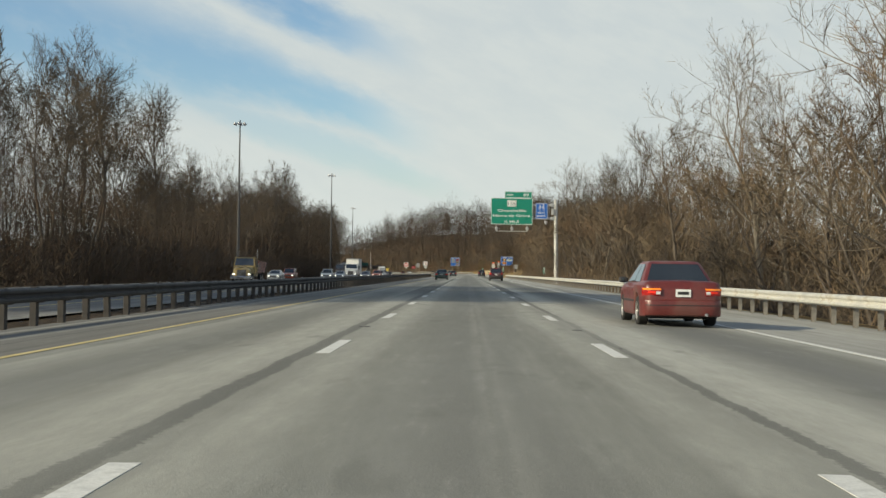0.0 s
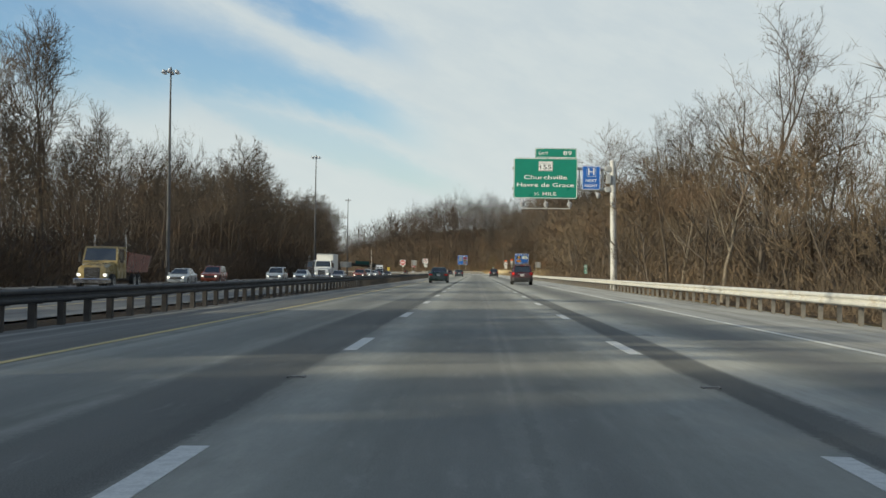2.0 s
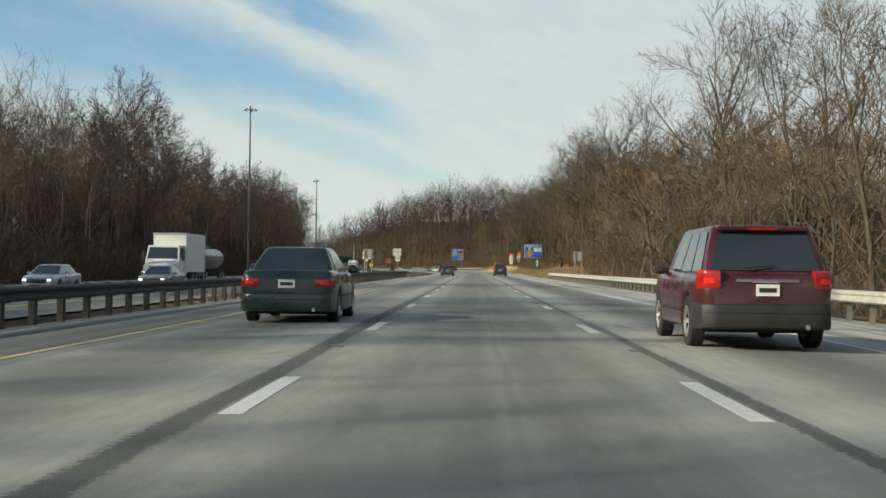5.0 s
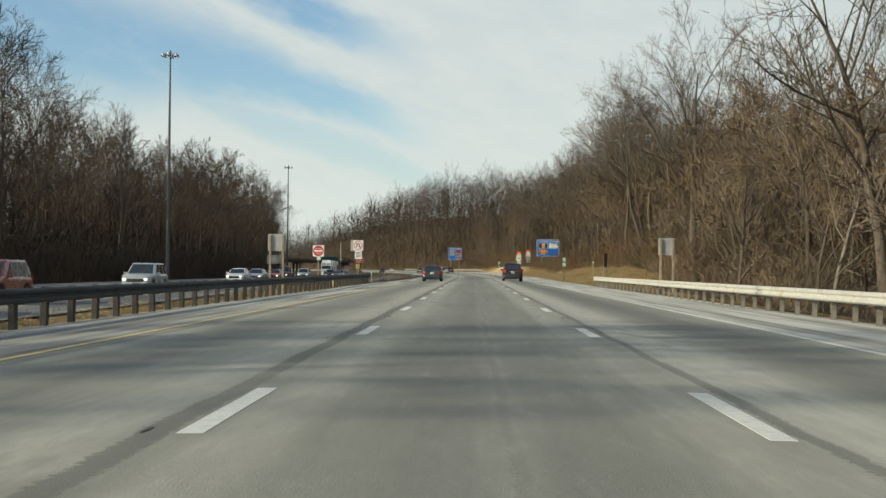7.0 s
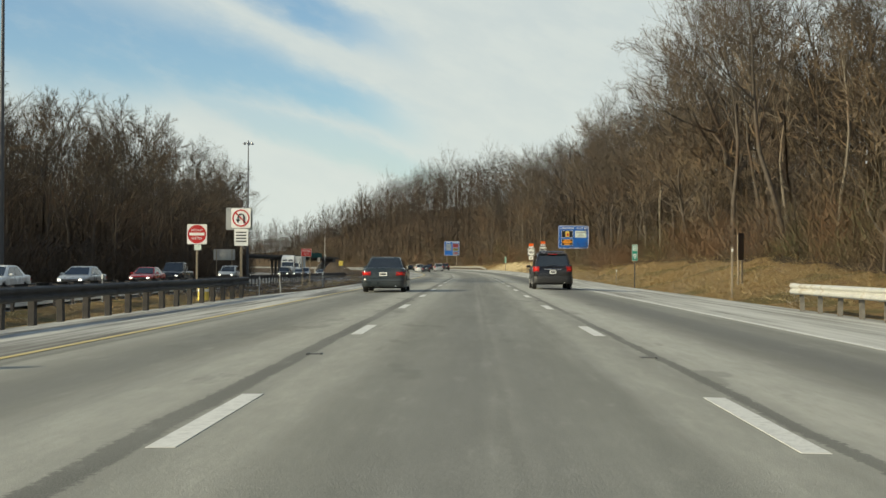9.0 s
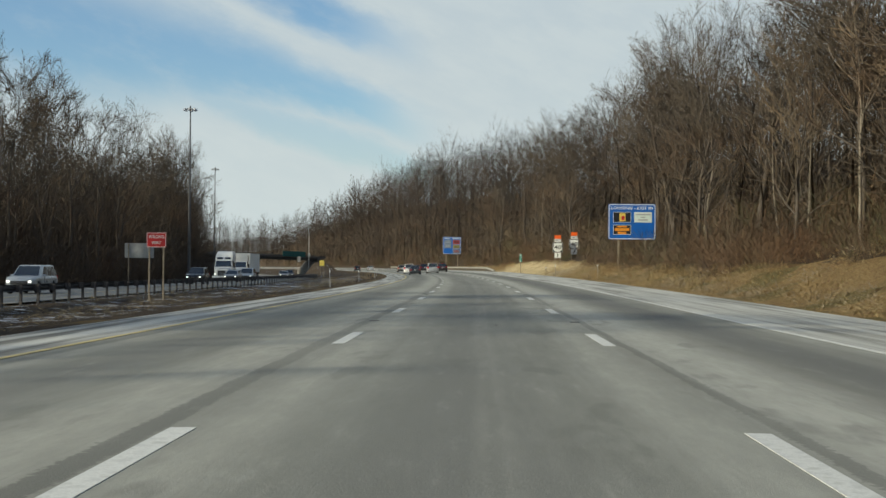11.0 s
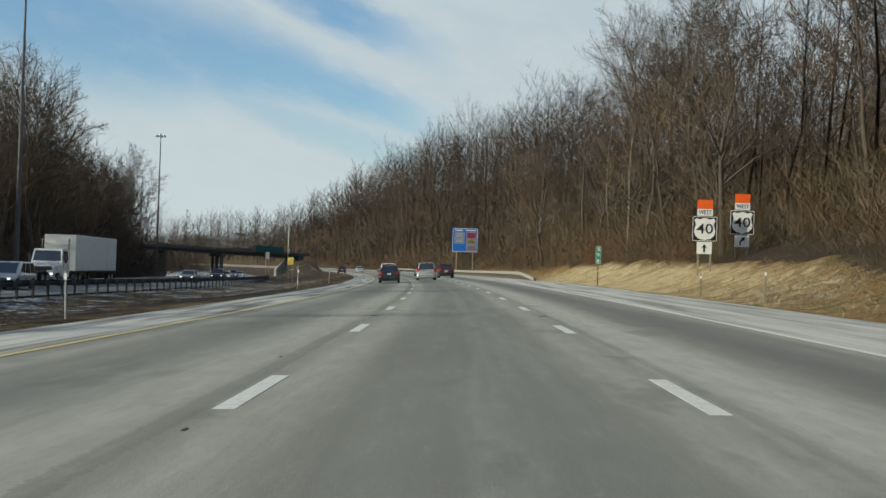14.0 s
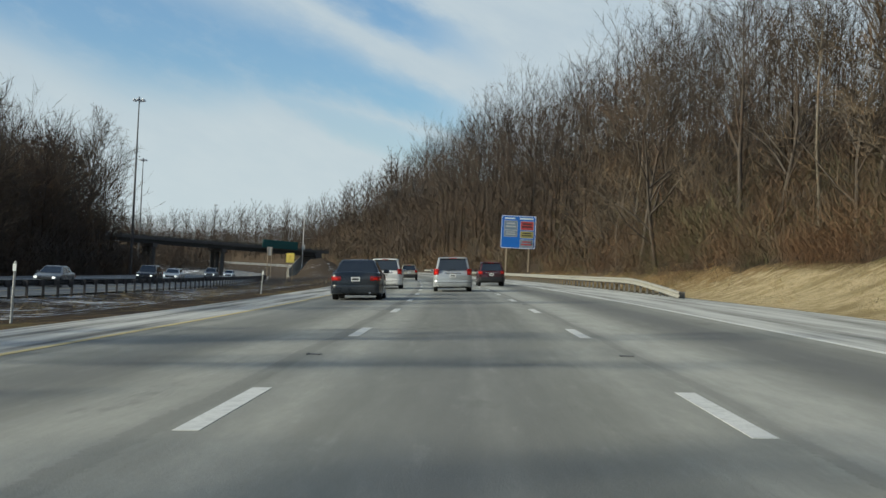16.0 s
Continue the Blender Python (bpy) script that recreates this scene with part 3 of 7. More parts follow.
# ---------- guardrails ----------
W_BEAM = [(0.000, 0.155), (0.018, 0.150), (0.075, 0.115), (0.083, 0.085), (0.075, 0.055), (0.020, 0.020), (0.018, -0.020), (0.075, -0.055), (0.083, -0.085), (0.075, -0.115), (0.018, -0.150), (0.000, -0.155)]


def guardrail(name, s_a, s_b, place, side, top, beam_mat, post_mat, gap, label, wood=True, dive=0.0):
    """A W-beam rail on posts from s_a to s_b. side: +1 if the traffic it guards is on its right. place(s): foot of the rail."""
    rail = empty(name, Matrix.Identity(4), label, "guardrail")
    b, rings = Build(), []
    for s in frange(s_a, s_b, 3.81):
        p, q = place(s), place(s + 0.5)
        t = (q - p).normalized()
        r = Vector((t.y, -t.x, 0)) * side
        drop = dive * max(0.0, (s_a + 14 - s) / 14.0) ** 1.2 if dive else 0.0
        c = p + Vector((0, 0, top - 0.155 - drop))
        outer = [c + r * (d + 0.10) + Vector((0, 0, z)) for d, z in W_BEAM]
        inner = [c + r * (d + 0.096) + Vector((0, 0, z)) for d, z in reversed(W_BEAM)]
        rings.append(outer + inner)
    b.loft(rings)
    part("beam", b, beam_mat, rail, smooth=True)
    pb, bb = Build(), Build()
    if wood:
        pb.box((-0.075, -0.09, -0.5), (0.075, 0.09, top + 0.01), bevel=0.012)
    else:
        for y0, y1, x in ((-0.075, -0.068, 0.05), (-0.068, 0.068, 0.004), (0.068, 0.075, 0.05)):
            pb.box((-x, y0, -0.5), (x, y1, top - 0.02))
    bb.box((-0.06, -0.09, top - 0.33), (0.06, 0.09, top - 0.01), bevel=0.01)
    post_me, block_me = pb.mesh("post", post_mat), bb.mesh("block", post_mat)
    rng = random.Random(len(name) + int(s_a))
    for s in frange(s_a + 0.4, s_b - 0.4, gap):
        p, q = place(s), place(s + 0.5)
        t = (q - p).normalized()
        r = Vector((t.y, -t.x, 0)) * side
        drop = dive * max(0.0, (s_a + 14 - s) / 14.0) ** 1.2 if dive else 0.0
        yaw = math.degrees(math.atan2(r.y, r.x))
        m = Matrix.Translation(p - r * 0.10 + Vector((0, 0, -drop))) @ pose(0, 0, 0, rng.gauss(0, 1.0), rng.gauss(0, 1.0), yaw)
        po = part("post", post_me, None, rail, m=m)
        part("block", block_me, None, rail, m=Matrix.Translation(p + r * 0.037 + Vector((0, 0, -drop))) @ pose(0, 0, 0, 0, 0, yaw))
    return rail, rings


rail_l = lambda s: at_road(s, -9.35, -0.02)
rail_r = lambda s: at_road(s, 9.35, 0.0)
rail_l2 = lambda s: on_ground(s, far_edge(s) + 0.4, 0.05)
guardrail("guardrail_median", -30.0, 329.0, rail_l, 1, 0.86, M_RAIL_SHADED, M_POST_DARK, 1.905, "steel W-beam guardrail with shade put into its dark colour, on broad dark posts")
guardrail("guardrail_verge", -30.0, 314.5, rail_r, -1, 0.80, M_GALV, M_POST_PALE, 1.905, "bright galvanised W-beam guardrail on steel posts", wood=False)
guardrail("guardrail_bend", 549.0, 800.0, rail_r, -1, 0.78, M_GALV_DULL, M_POST_PALE, 1.905, "dull galvanised guardrail sloping into the bank", wood=False, dive=0.5)
guardrail("guardrail_opposite", 300.0, 745.0, rail_l2, -1, 0.80, M_RAIL_SHADED, M_POST_STEEL, 2.6, "grey steel guardrail beside the opposite carriageway", wood=False)

# rounded end pieces of the two rails that stop short
for place, s, side, top, mat in ((rail_r, 314.7, -1, 0.80, M_GALV), (rail_l, 329.2, 1, 0.86, M_RAIL_SHADED)):
    b = Build()
    p = place(s)
    rings = []
    for k in range(7):
        a = math.pi * k / 6
        c = p + Vector((side * (0.10 + 0.085 * math.cos(a) - 0.085), 0.14 * math.sin(a), top - 0.155))
        rings.append([c + Vector((0, 0, -0.16)), c + Vector((0, 0, 0.16)), c + Vector((0.006, 0.006, 0.16)), c + Vector((0.006, 0.006, -0.16))])
    b.loft(rings)
    tagged(part("rail_end", b, mat, smooth=True), "rounded steel end of a guardrail", "guardrail end")


# ---------- high masts ----------
def high_mast(x, y, z, h, group="high masts"):
    ob = empty("light_mast", pose(x, y, z), "tall dark steel high-mast light with a ring of lamps", "street light", group)
    b = Build().tube((0, 0, -0.6), (0, 0, h * 0.5), 0.30, 0.21, 12).tube((0, 0, h * 0.5), (0, 0, h), 0.20, 0.10, 12)
    part("pole", b, M_MAST, ob, smooth=True)
    part("base_flange", Build().tube((0, 0, -0.1), (0, 0, 0.12), 0.48, 0.48, 14), M_MAST, ob)
    ring = Build()
    n = 20
    pts = [Vector((0.75 * math.cos(2 * math.pi * k / n), 0.75 * math.sin(2 * math.pi * k / n), h - 0.35)) for k in range(n)]
    for k in range(n):
        ring.tube(pts[k], pts[(k + 1) % n], 0.04, n=6, caps=False)
    for k in range(0, n, 5):
        ring.tube((0, 0, h - 0.2), pts[k], 0.03, n=6)
    part("lamp_ring", ring, M_MAST, ob)
    part("cap", Build().tube((0, 0, h - 0.1), (0, 0, h + 0.25), 0.16, 0.06, 10), M_MAST, ob)
    for k in range(6):
        a = 2 * math.pi * (k + 0.5) / 6
        c = Vector((1.0 * math.cos(a), 1.0 * math.sin(a), h - 0.45))
        d = Vector((math.cos(a), math.sin(a), 0))
        lamp = Build().tube(c + Vector((0, 0, 0.22)), c + Vector((0, 0, -0.02)), 0.13, 0.20, 10).tube(c + Vector((0, 0, -0.02)), c + Vector((0, 0, -0.22)) + d * 0.05, 0.21, 0.30, 10)
        l = part("lamp", lamp, M_LAMP, ob, smooth=True)
        part("lens", Build().tube(c + Vector((0, 0, -0.225)) + d * 0.05, c + Vector((0, 0, -0.26)) + d * 0.06, 0.27, 0.22, 10), M_LENS, l)
    return ob


for x, y, h in ((-41.5, 231.8, 28.9), (-41.4, 388.5, 31.2), (-50.7, 565.3, 30.6), (-81.0, 735.0, 34.0), (-123.0, 871.0, 33.0), (-205.0, 1275.0, 25.0), (-40.0, 70.0, 29.0)):
    u = x - centre(y)
    high_mast(x, y, ground_z(y, u) - 0.05, h)


# ---------- trees ----------
def grow(rng, h, spread, trunk_r, levels, counts, lean=0.04, clear=0.3, up=0.75, wander=0.16):
    """Segments (p0, p1, r0, r1, level, turn) of a bare tree. levels: 3 gives limbs, boughs and twigs."""
    segs = []

    def axis(p, d, length, r, level, steps, taper):
        pts = [(p.copy(), r)]
        for k in range(steps):
            d = (d + Vector((rng.gauss(0, wander), rng.gauss(0, wander), rng.gauss(0, wander * 0.5) + (0.06 if level else 0.0)))).normalized()
            q = p + d * (length / steps)
            r2 = r * (1 - (1 - taper) * (k + 1) / steps)
            segs.append((p.copy(), q.copy(), pts[-1][1], r2, level))
            pts.append((q.copy(), r2))
            p = q
        return pts, d

    def sprout(pts, d, length, level, count, lo):
        if level > levels:
            return
        for i in range(count):
            f = lo + (1 - lo) * ((i + rng.random()) / count)
            x = f * (len(pts) - 1)
            j = min(len(pts) - 2, int(x))
            p = pts[j][0].lerp(pts[j + 1][0], x - j)
            r = pts[j][1] + (pts[j + 1][1] - pts[j][1]) * (x - j)
            along = (pts[j + 1][0] - pts[j][0]).normalized()
            side = along.orthogonal().normalized()
            side.rotate(Matrix.Rotation(rng.random() * 2 * math.pi, 3, along))
            mix = (up if level == 1 else 0.88) + rng.gauss(0, 0.16)
            nd = (along * mix + side * (1.25 - mix * 0.5) + Vector((0, 0, 0.18))).normalized()
            if level == 1:
                g = (f - lo) / (1 - lo)
                ln = spread * (0.62 + 0.55 * math.sin(math.pi * min(1.0, g * 0.75 + 0.18)) - 0.25 * g) * rng.uniform(0.75, 1.15)
                steps = 4
            else:
                ln = length * (rng.uniform(0.34, 0.58) if level == 2 else rng.uniform(0.45, 0.78)) * (1.15 - 0.5 * f)
                steps = 2 if level == 2 else 1
            rr = min(r * 0.62, max(0.006, ln * 0.016))
            sub, sd = axis(p, nd, ln, rr, level, steps, 0.25)
            sprout(sub, sd, ln, level + 1, counts[min(level, len(counts) - 1)], 0.22)

    lean_d = Vector((rng.gauss(0, lean), rng.gauss(0, lean), 1)).normalized()
    save, wander_now = wander, wander
    wander = 0.085
    pts, d = axis(Vector((0, 0, -0.4)), lean_d, h * 0.88, trunk_r, 0, 8, 0.10)
    wander = save
    sprout(pts, d, spread, 1, counts[0], clear)
    return segs


def tree_arrays(segs, sides, thin):
    """Prisms for thick wood, single slim blades for the finest twigs. sides: by level; 0 is a blade."""
    V, F3, F4, lev3, lev4 = [], [], [], [], []
    for p, q, r0, r1, level in segs:
        n = sides[min(level, len(sides) - 1)]
        d = q - p
        if d.length < 1e-5:
            continue
        a = d.orthogonal().normalized()
        b = d.normalized().cross(a)
        o = len(V)
        if n == 0:
            t = (hash((round(p.x, 3), round(p.y, 3), round(q.z, 3))) % 628) / 100.0
            w = (a * math.cos(t) + b * math.sin(t)) * max(r0, thin)
            V += [p - w, p + w, q]
            F3.append((o, o + 1, o + 2))
            lev3.append(level)
        else:
            for c, r in ((p, r0), (q, r1)):
                for k in range(n):
                    V.append(c + (a * math.cos(2 * math.pi * k / n) + b * math.sin(2 * math.pi * k / n)) * max(r, thin))
            for k in range(n):
                j = (k + 1) % n
                F4.append((o + k, o + j, o + n + j, o + n + k))
                lev4.append(level)
    return np.array([tuple(v) for v in V]), np.array(F3, int).reshape(-1, 3), np.array(F4, int).reshape(-1, 4), np.array(lev3), np.array(lev4)


def split_mesh(name, V, F3, F4, pick3, pick4, mat):
    f3, f4 = F3[pick3], F4[pick4]
    used = np.unique(np.concatenate([f3.ravel(), f4.ravel()])) if len(f3) + len(f4) else np.array([], int)
    remap = np.zeros(len(V), int)
    remap[used] = np.arange(len(used))
    return array_mesh(name, V[used], [remap[f3], remap[f4]], mat)


def clear_of(kw):
    return kw.get("clear", 0.3)


def tree_model(seed, h, spread, r, counts, mats, thin=0.016, **kw):
    """Meshes of one near tree: trunk with limbs, and crown of boughs and twigs."""
    rng = random.Random(seed)
    segs = grow(rng, h, spread, r, 4, counts, **kw)
    V, F3, F4, l3, l4 = tree_arrays(segs, (7, 4, 3, 0, 0), thin)
    trunk = split_mesh("trunk", V, F3, F4, l3 < 0, l4 <= 1, mats[0])
    trunk.shade_smooth()
    mid = np.array([0.0, 0.0, h * (clear_of(kw) + 1.0) / 2])
    F3, N = soft_normals(V, F3, mid[None, :] * np.array([1, 1, 0.92]))
    crown = split_mesh("crown", V, F3, F4, l3 >= 0, l4 >= 2, mats[1])
    picked = np.unique(np.concatenate([F3[l3 >= 0].ravel(), F4[l4 >= 2].ravel()]))
    blades = np.zeros(len(V), bool)
    blades[F3.ravel()] = True
    is_blade = blades[picked]
    me_n = np.empty(len(crown.vertices) * 3, np.float32)
    crown.vertices.foreach_get("normal", me_n)
    me_n = me_n.reshape(-1, 3)
    me_n[is_blade] = N[picked][is_blade]
    set_normals(crown, me_n)
    return trunk, crown


TALL = [tree_model(10 + i, h, sp, r, (13, 8, 6, 3), (M_TRUNK, M_TWIG), thin=0.026, clear=cl, up=0.86, lean=0.04)
        for i, (h, sp, r, cl) in enumerate(((23, 8.2, 0.24, 0.40), (21, 8.0, 0.22, 0.34), (24, 7.8, 0.25, 0.46), (19, 7.4, 0.18, 0.36), (22, 7.0, 0.19, 0.50)))]
TALL_FINE = [tree_model(10 + i, h, sp, r, (13, 8, 6, 3), (M_TRUNK, M_TWIG), thin=0.015, clear=cl, up=0.86, lean=0.04)
             for i, (h, sp, r, cl) in enumerate(((23, 8.2, 0.24, 0.40), (21, 8.0, 0.22, 0.34), (24, 7.8, 0.25, 0.46), (19, 7.4, 0.18, 0.36)))]
WIDE = [tree_model(30 + i, h, sp, r, (14, 7, 6, 3), (M_TRUNK, M_TWIG), clear=cl, up=0.62, lean=0.07)
        for i, (h, sp, r, cl) in enumerate(((15, 6.5, 0.22, 0.2), (18, 8.0, 0.30, 0.3), (12.5, 5.5, 0.16, 0.15)))]
RUSSET = [tree_model(50 + i, h, sp, r, (13, 7, 6, 3), (M_TRUNK, M_TWIG_RED), clear=cl, up=0.72, lean=0.08)
          for i, (h, sp, r, cl) in enumerate(((12, 4.6, 0.13, 0.12), (9.5, 4.2, 0.10, 0.08), (14.5, 5.0, 0.16, 0.2)))]
PALE = [tree_model(70 + i, h, sp, r, (10, 6, 5, 4), (M_PALE_TRUNK, M_TWIG), clear=cl, up=0.95, lean=0.06)
        for i, (h, sp, r, cl) in enumerate(((18, 3.8, 0.15, 0.55), (14, 3.2, 0.11, 0.5)))]

# Coarse models for trees out of view, added for their shadows.
SHADE = [tree_model(10 + i, h, sp, r, (13, 8, 6, 0), (M_TRUNK, M_TWIG), thin=0.045, clear=cl, up=0.86, lean=0.04)
         for i, (h, sp, r, cl) in enumerate(((23, 8.2, 0.24, 0.40), (21, 8.0, 0.22, 0.34), (24, 7.8, 0.25, 0.46)))]
GREAT = [tree_model(93, 19.5, 9.2, 0.42, (9, 8, 7, 4), (M_TRUNK, M_TWIG), thin=0.015, clear=0.24, up=0.98, lean=0.03)]

PALE_WIDE = [tree_model(30 + i, h, sp, r, (14, 7, 6, 3), (M_PALE_TRUNK, M_PALE_TWIG), thin=0.012, clear=cl, up=0.62, lean=0.07)
             for i, (h, sp, r, cl) in enumerate(((13.5, 6.5, 0.18, 0.2), (14.5, 7.0, 0.20, 0.3)))]

TREE_LABEL = {"pale_wide": "spreading bare tree with sunlit cream-grey limbs", "great": "great bare tree with a thick forked trunk", "tall": "tall bare grey-brown tree at the wood's edge", "wide": "spreading bare tree with crooked limbs",
              "russet": "small bare tree with russet twigs", "pale": "slender bare tree with a pale trunk"}


def plant(kind, models, s, u, rng, scale=1.0):
    trunk, crown = models[rng.randrange(len(models))]
    k = scale * rng.uniform(0.86, 1.12)
    m = Matrix.Translation(on_ground(s, u)) @ pose(0, 0, 0, rng.gauss(0, 1.5), rng.gauss(0, 1.5), rng.uniform(0, 360)) @ Matrix.Diagonal((k * rng.uniform(0.9, 1.1), k * rng.uniform(0.9, 1.1), k, 1))
    t = empty("tree", m, TREE_LABEL[kind], "tree", "trees")
    part("trunk", trunk, None, t)
    part("crown", crown, None, t)


def front_trees():
    rng = random.Random(5)
    # right-hand edge of the wood
    s = 36.0
    while s < 650.0:
        near = lerp(s, [(0, 13.0), (300, 13.5), (322, 17.0), (390, 17.0), (410, 14.8), (450, 14.8), (520, 15.0), (600, 14.0), (700, 14)])
        if s < 330:
            kind, models, sc = rng.choice((("russet", RUSSET, 1.0), ("russet", RUSSET, 0.95), ("wide", WIDE, 0.85), ("russet", RUSSET, 0.8)))
            if s < 120:
                kind, models, sc = "russet", RUSSET, 0.8
        else:
            kind, models, sc = rng.choice((("russet", RUSSET, 0.85), ("pale", PALE, 0.9), ("tall", TALL_FINE, 0.85), ("wide", WIDE, 1.0), ("russet", RUSSET, 1.0)))
            if 405 < s < 505:
                near = 18.0 if s < 480 else 21.0
            elif s > 615:
                near = 16.5
        plant(kind, models, s, near + rng.uniform(0, 3.5), rng, sc)
        s += rng.uniform(4.8, 8.0)
    s = 60.0
    while s < 650.0:
        kind, models, sc = rng.choice((("tall", TALL_FINE, 0.8), ("wide", WIDE, 1.0), ("wide", WIDE, 1.1), ("russet", RUSSET, 1.05)))
        if kind == "tall":
            sc = 0.6 if s < 200 else 0.85
        elif s > 330:
            sc *= 0.95
        plant(kind, models, s, lerp(s, [(0, 19), (330, 22), (700, 21)]) + rng.uniform(0, 7), rng, sc)
        s += rng.uniform(9, 14) if s < 450 else rng.uniform(13, 18)
    # the far side of the other carriageway
    s = 112.0
    while s < 742.0:
        edge = far_edge(s) - 19.0
        w = lerp(s, [(0, 13.5), (400, 13.0), (600, 9.0), (740, 7.5)])
        kind, models = ("wide", WIDE) if s > 560 and rng.random() < 0.6 else ("tall", TALL)
        if s > 590 and rng.random() < 0.55:
            s += rng.uniform(6.5, 10.5)
            continue
        plant(kind, models, s, edge - w - rng.uniform(0, 5), rng, (1.35 if kind == "wide" else 1.0) * lerp(s, [(100, 0.8), (124, 0.85), (135, 1.05), (165, 1.0), (185, 0.85), (215, 0.80), (290, 0.80), (320, 0.92), (332, 1.25), (356, 1.25), (368, 0.95), (395, 1.0), (430, 1.12), (468, 1.12), (476, 1.17), (490, 1.15), (508, 1.1), (550, 1.1), (585, 0.95), (700, 1.15), (740, 1.2)]))
        s += rng.uniform(5.0, 8.0) if s < 110 else rng.uniform(6.5, 10.5)
    # the close-set trees where the slope begins
    for i in range(15):
        s = 358 + 4.3 * i
        kind, models = (("tall", TALL_FINE), ("wide", WIDE), ("tall", TALL_FINE), ("russet", RUSSET))[i % 4]
        plant(kind, models, s, 19.5 + rng.uniform(0, 7), rng, 0.86 if kind == "tall" else 1.0)
    # the tallest trees of the far wood, added where their shadows cross the lanes
    for s, u, k in ((199.0, -52.5, 1.25), (207.5, -50.5, 1.22), (211.0, -52.0, 1.2), (164.0, -51.0, 1.22), (170.0, -53.0, 1.2), (482.0, -54.5, 1.12)):
        plant("tall", TALL, s, u, rng, k)
    # unseen high stand, added to shade the first stretch of the lanes
    for i in range(15):
        plant("tall", SHADE, 25.5 + 1.25 * i + rng.uniform(-1, 1), -45.5 - 3.4 * (i % 4) - rng.uniform(0, 1.5), rng, 1.36)
    for i in range(16):
        plant("tall", SHADE, 47.0 + 1.5 * i + rng.uniform(-0.8, 0.8), -45.5 - 3.0 * (i % 2) - rng.uniform(0, 1), rng, 1.02)
    for i in range(18):
        plant("tall", SHADE, 54.0 + 4.2 * i + rng.uniform(-1, 1), -46.0 - 4.0 * (i % 2) - rng.uniform(0, 2), rng, rng.choice((0.98, 1.10, 1.04)))
    # trees that stand out at the right-hand edge
    for kind, models, s, u, k in (("pale_wide", PALE_WIDE, 63.0, 14.4, 0.85), ("pale_wide", PALE_WIDE, 66.5, 16.5, 0.9), ("pale_wide", PALE_WIDE, 41.5, 14.2, 1.0), ("pale_wide", PALE_WIDE, 45.0, 16.5, 1.1), ("wide", WIDE, 49.0, 19.5, 1.15), ("pale_wide", PALE_WIDE, 136.0, 14.2, 0.82), ("wide", WIDE, 140.0, 17.0, 0.75), ("pale_wide", PALE_WIDE, 152.0, 14.4, 0.75), ("pale_wide", PALE_WIDE, 268.0, 14.6, 0.6), ("great", GREAT, 311.0, 16.4, 1.0)):
        plant(kind, models, s, u, rng, k)
    for i in range(11):
        plant("tall", TALL_FINE, 458.0 + 4.0 * i + rng.uniform(-1.5, 1.5), 21.0 + rng.uniform(0, 6), rng, 0.82)
    for i in range(4):
        plant("tall", TALL, 603.0 + 6.0 * i, far_edge(610) - 31.0 - 2.0 * (i % 2), rng, 1.18)
    for i in range(8):
        plant("tall", TALL_FINE, 528.0 + 4.6 * i + rng.uniform(-1.5, 1.5), 18.0 + rng.uniform(0, 5), rng, 0.86)


front_trees()


def far_tree(seed, h, fork, wide, boughs=31, twigs=8, w=1.08, length=1.0):
    """A light model of a bare tree: stem, rising limbs, and brooms of fine twigs that fill a tall dome."""
    r = random.Random(seed)
    V, F3, F4 = [], [], []
    lean = Vector((r.gauss(0, 0.04), r.gauss(0, 0.04), 0))
    fork, wide = fork * r.uniform(0.8, 1.2), wide * h * r.uniform(0.85, 1.15)
    stem = [Vector((0, 0, -0.6)), lean * h * fork * 0.6 + Vector((0, 0, h * fork * 0.6)), lean * h * fork + Vector((r.gauss(0, 0.2), r.gauss(0, 0.2), h * fork)), lean * h + Vector((r.gauss(0, 0.5), r.gauss(0, 0.5), h * 0.80))]
    rad = [0.0062 * h, 0.0055 * h, 0.0042 * h, 0.0010 * h]
    for k, (p, q) in enumerate(zip(stem, rad)):
        V += [p + Vector((q * math.cos(a), q * math.sin(a), 0)) for a in (0.3, 2.4, 4.5)]
        if k:
            o = 3 * k
            F4 += [(o - 3 + i, o - 3 + (i + 1) % 3, o + (i + 1) % 3, o + i) for i in range(3)]

    def blade(p, q, w):
        d = (q - p).normalized()
        a = d.orthogonal().normalized()
        a.rotate(Matrix.Rotation(r.uniform(0, 6.28), 3, d))
        o = len(V)
        V.extend([p - a * w, p + a * w, q])
        F3.append((o, o + 1, o + 2))
    mid, tall = h * (fork + 0.98) / 2, h * (0.98 - fork) / 2
    for i in range(boughs):
        # the end of a bough, on or within the dome
        a, f = 2.4 * i + r.gauss(0, 0.5), (i + r.random()) / boughs
        z = -0.95 + 1.9 * f
        ring = math.sqrt(max(0.03, 1 - min(1.0, z * z))) * r.uniform(0.5, 1.0)
        end = lean * h * 0.7 + Vector((wide * ring * math.cos(a), wide * ring * math.sin(a), mid + tall * z))
        k = max(0.0, min(1.0, (end.z / h - fork - 0.16) / (0.86 - fork)))
        root = stem[2].lerp(stem[3], k) if end.z > h * fork + 0.12 * h else stem[1].lerp(stem[2], r.random())
        blade(root, end, 0.026 * w)
        out = (end - root).normalized()
        for j in range(twigs):
            p = root.lerp(end, r.uniform(0.35, 1.0))
            d = (out + Vector((r.gauss(0, 0.65), r.gauss(0, 0.65), r.gauss(0.25, 0.5)))).normalized()
            blade(p, p + d * h * r.uniform(0.05, 0.11) * length, r.uniform(0.017, 0.030) * w)
    return np.array([tuple(v) for v in V]), np.array(F3, int), np.array(F4, int)


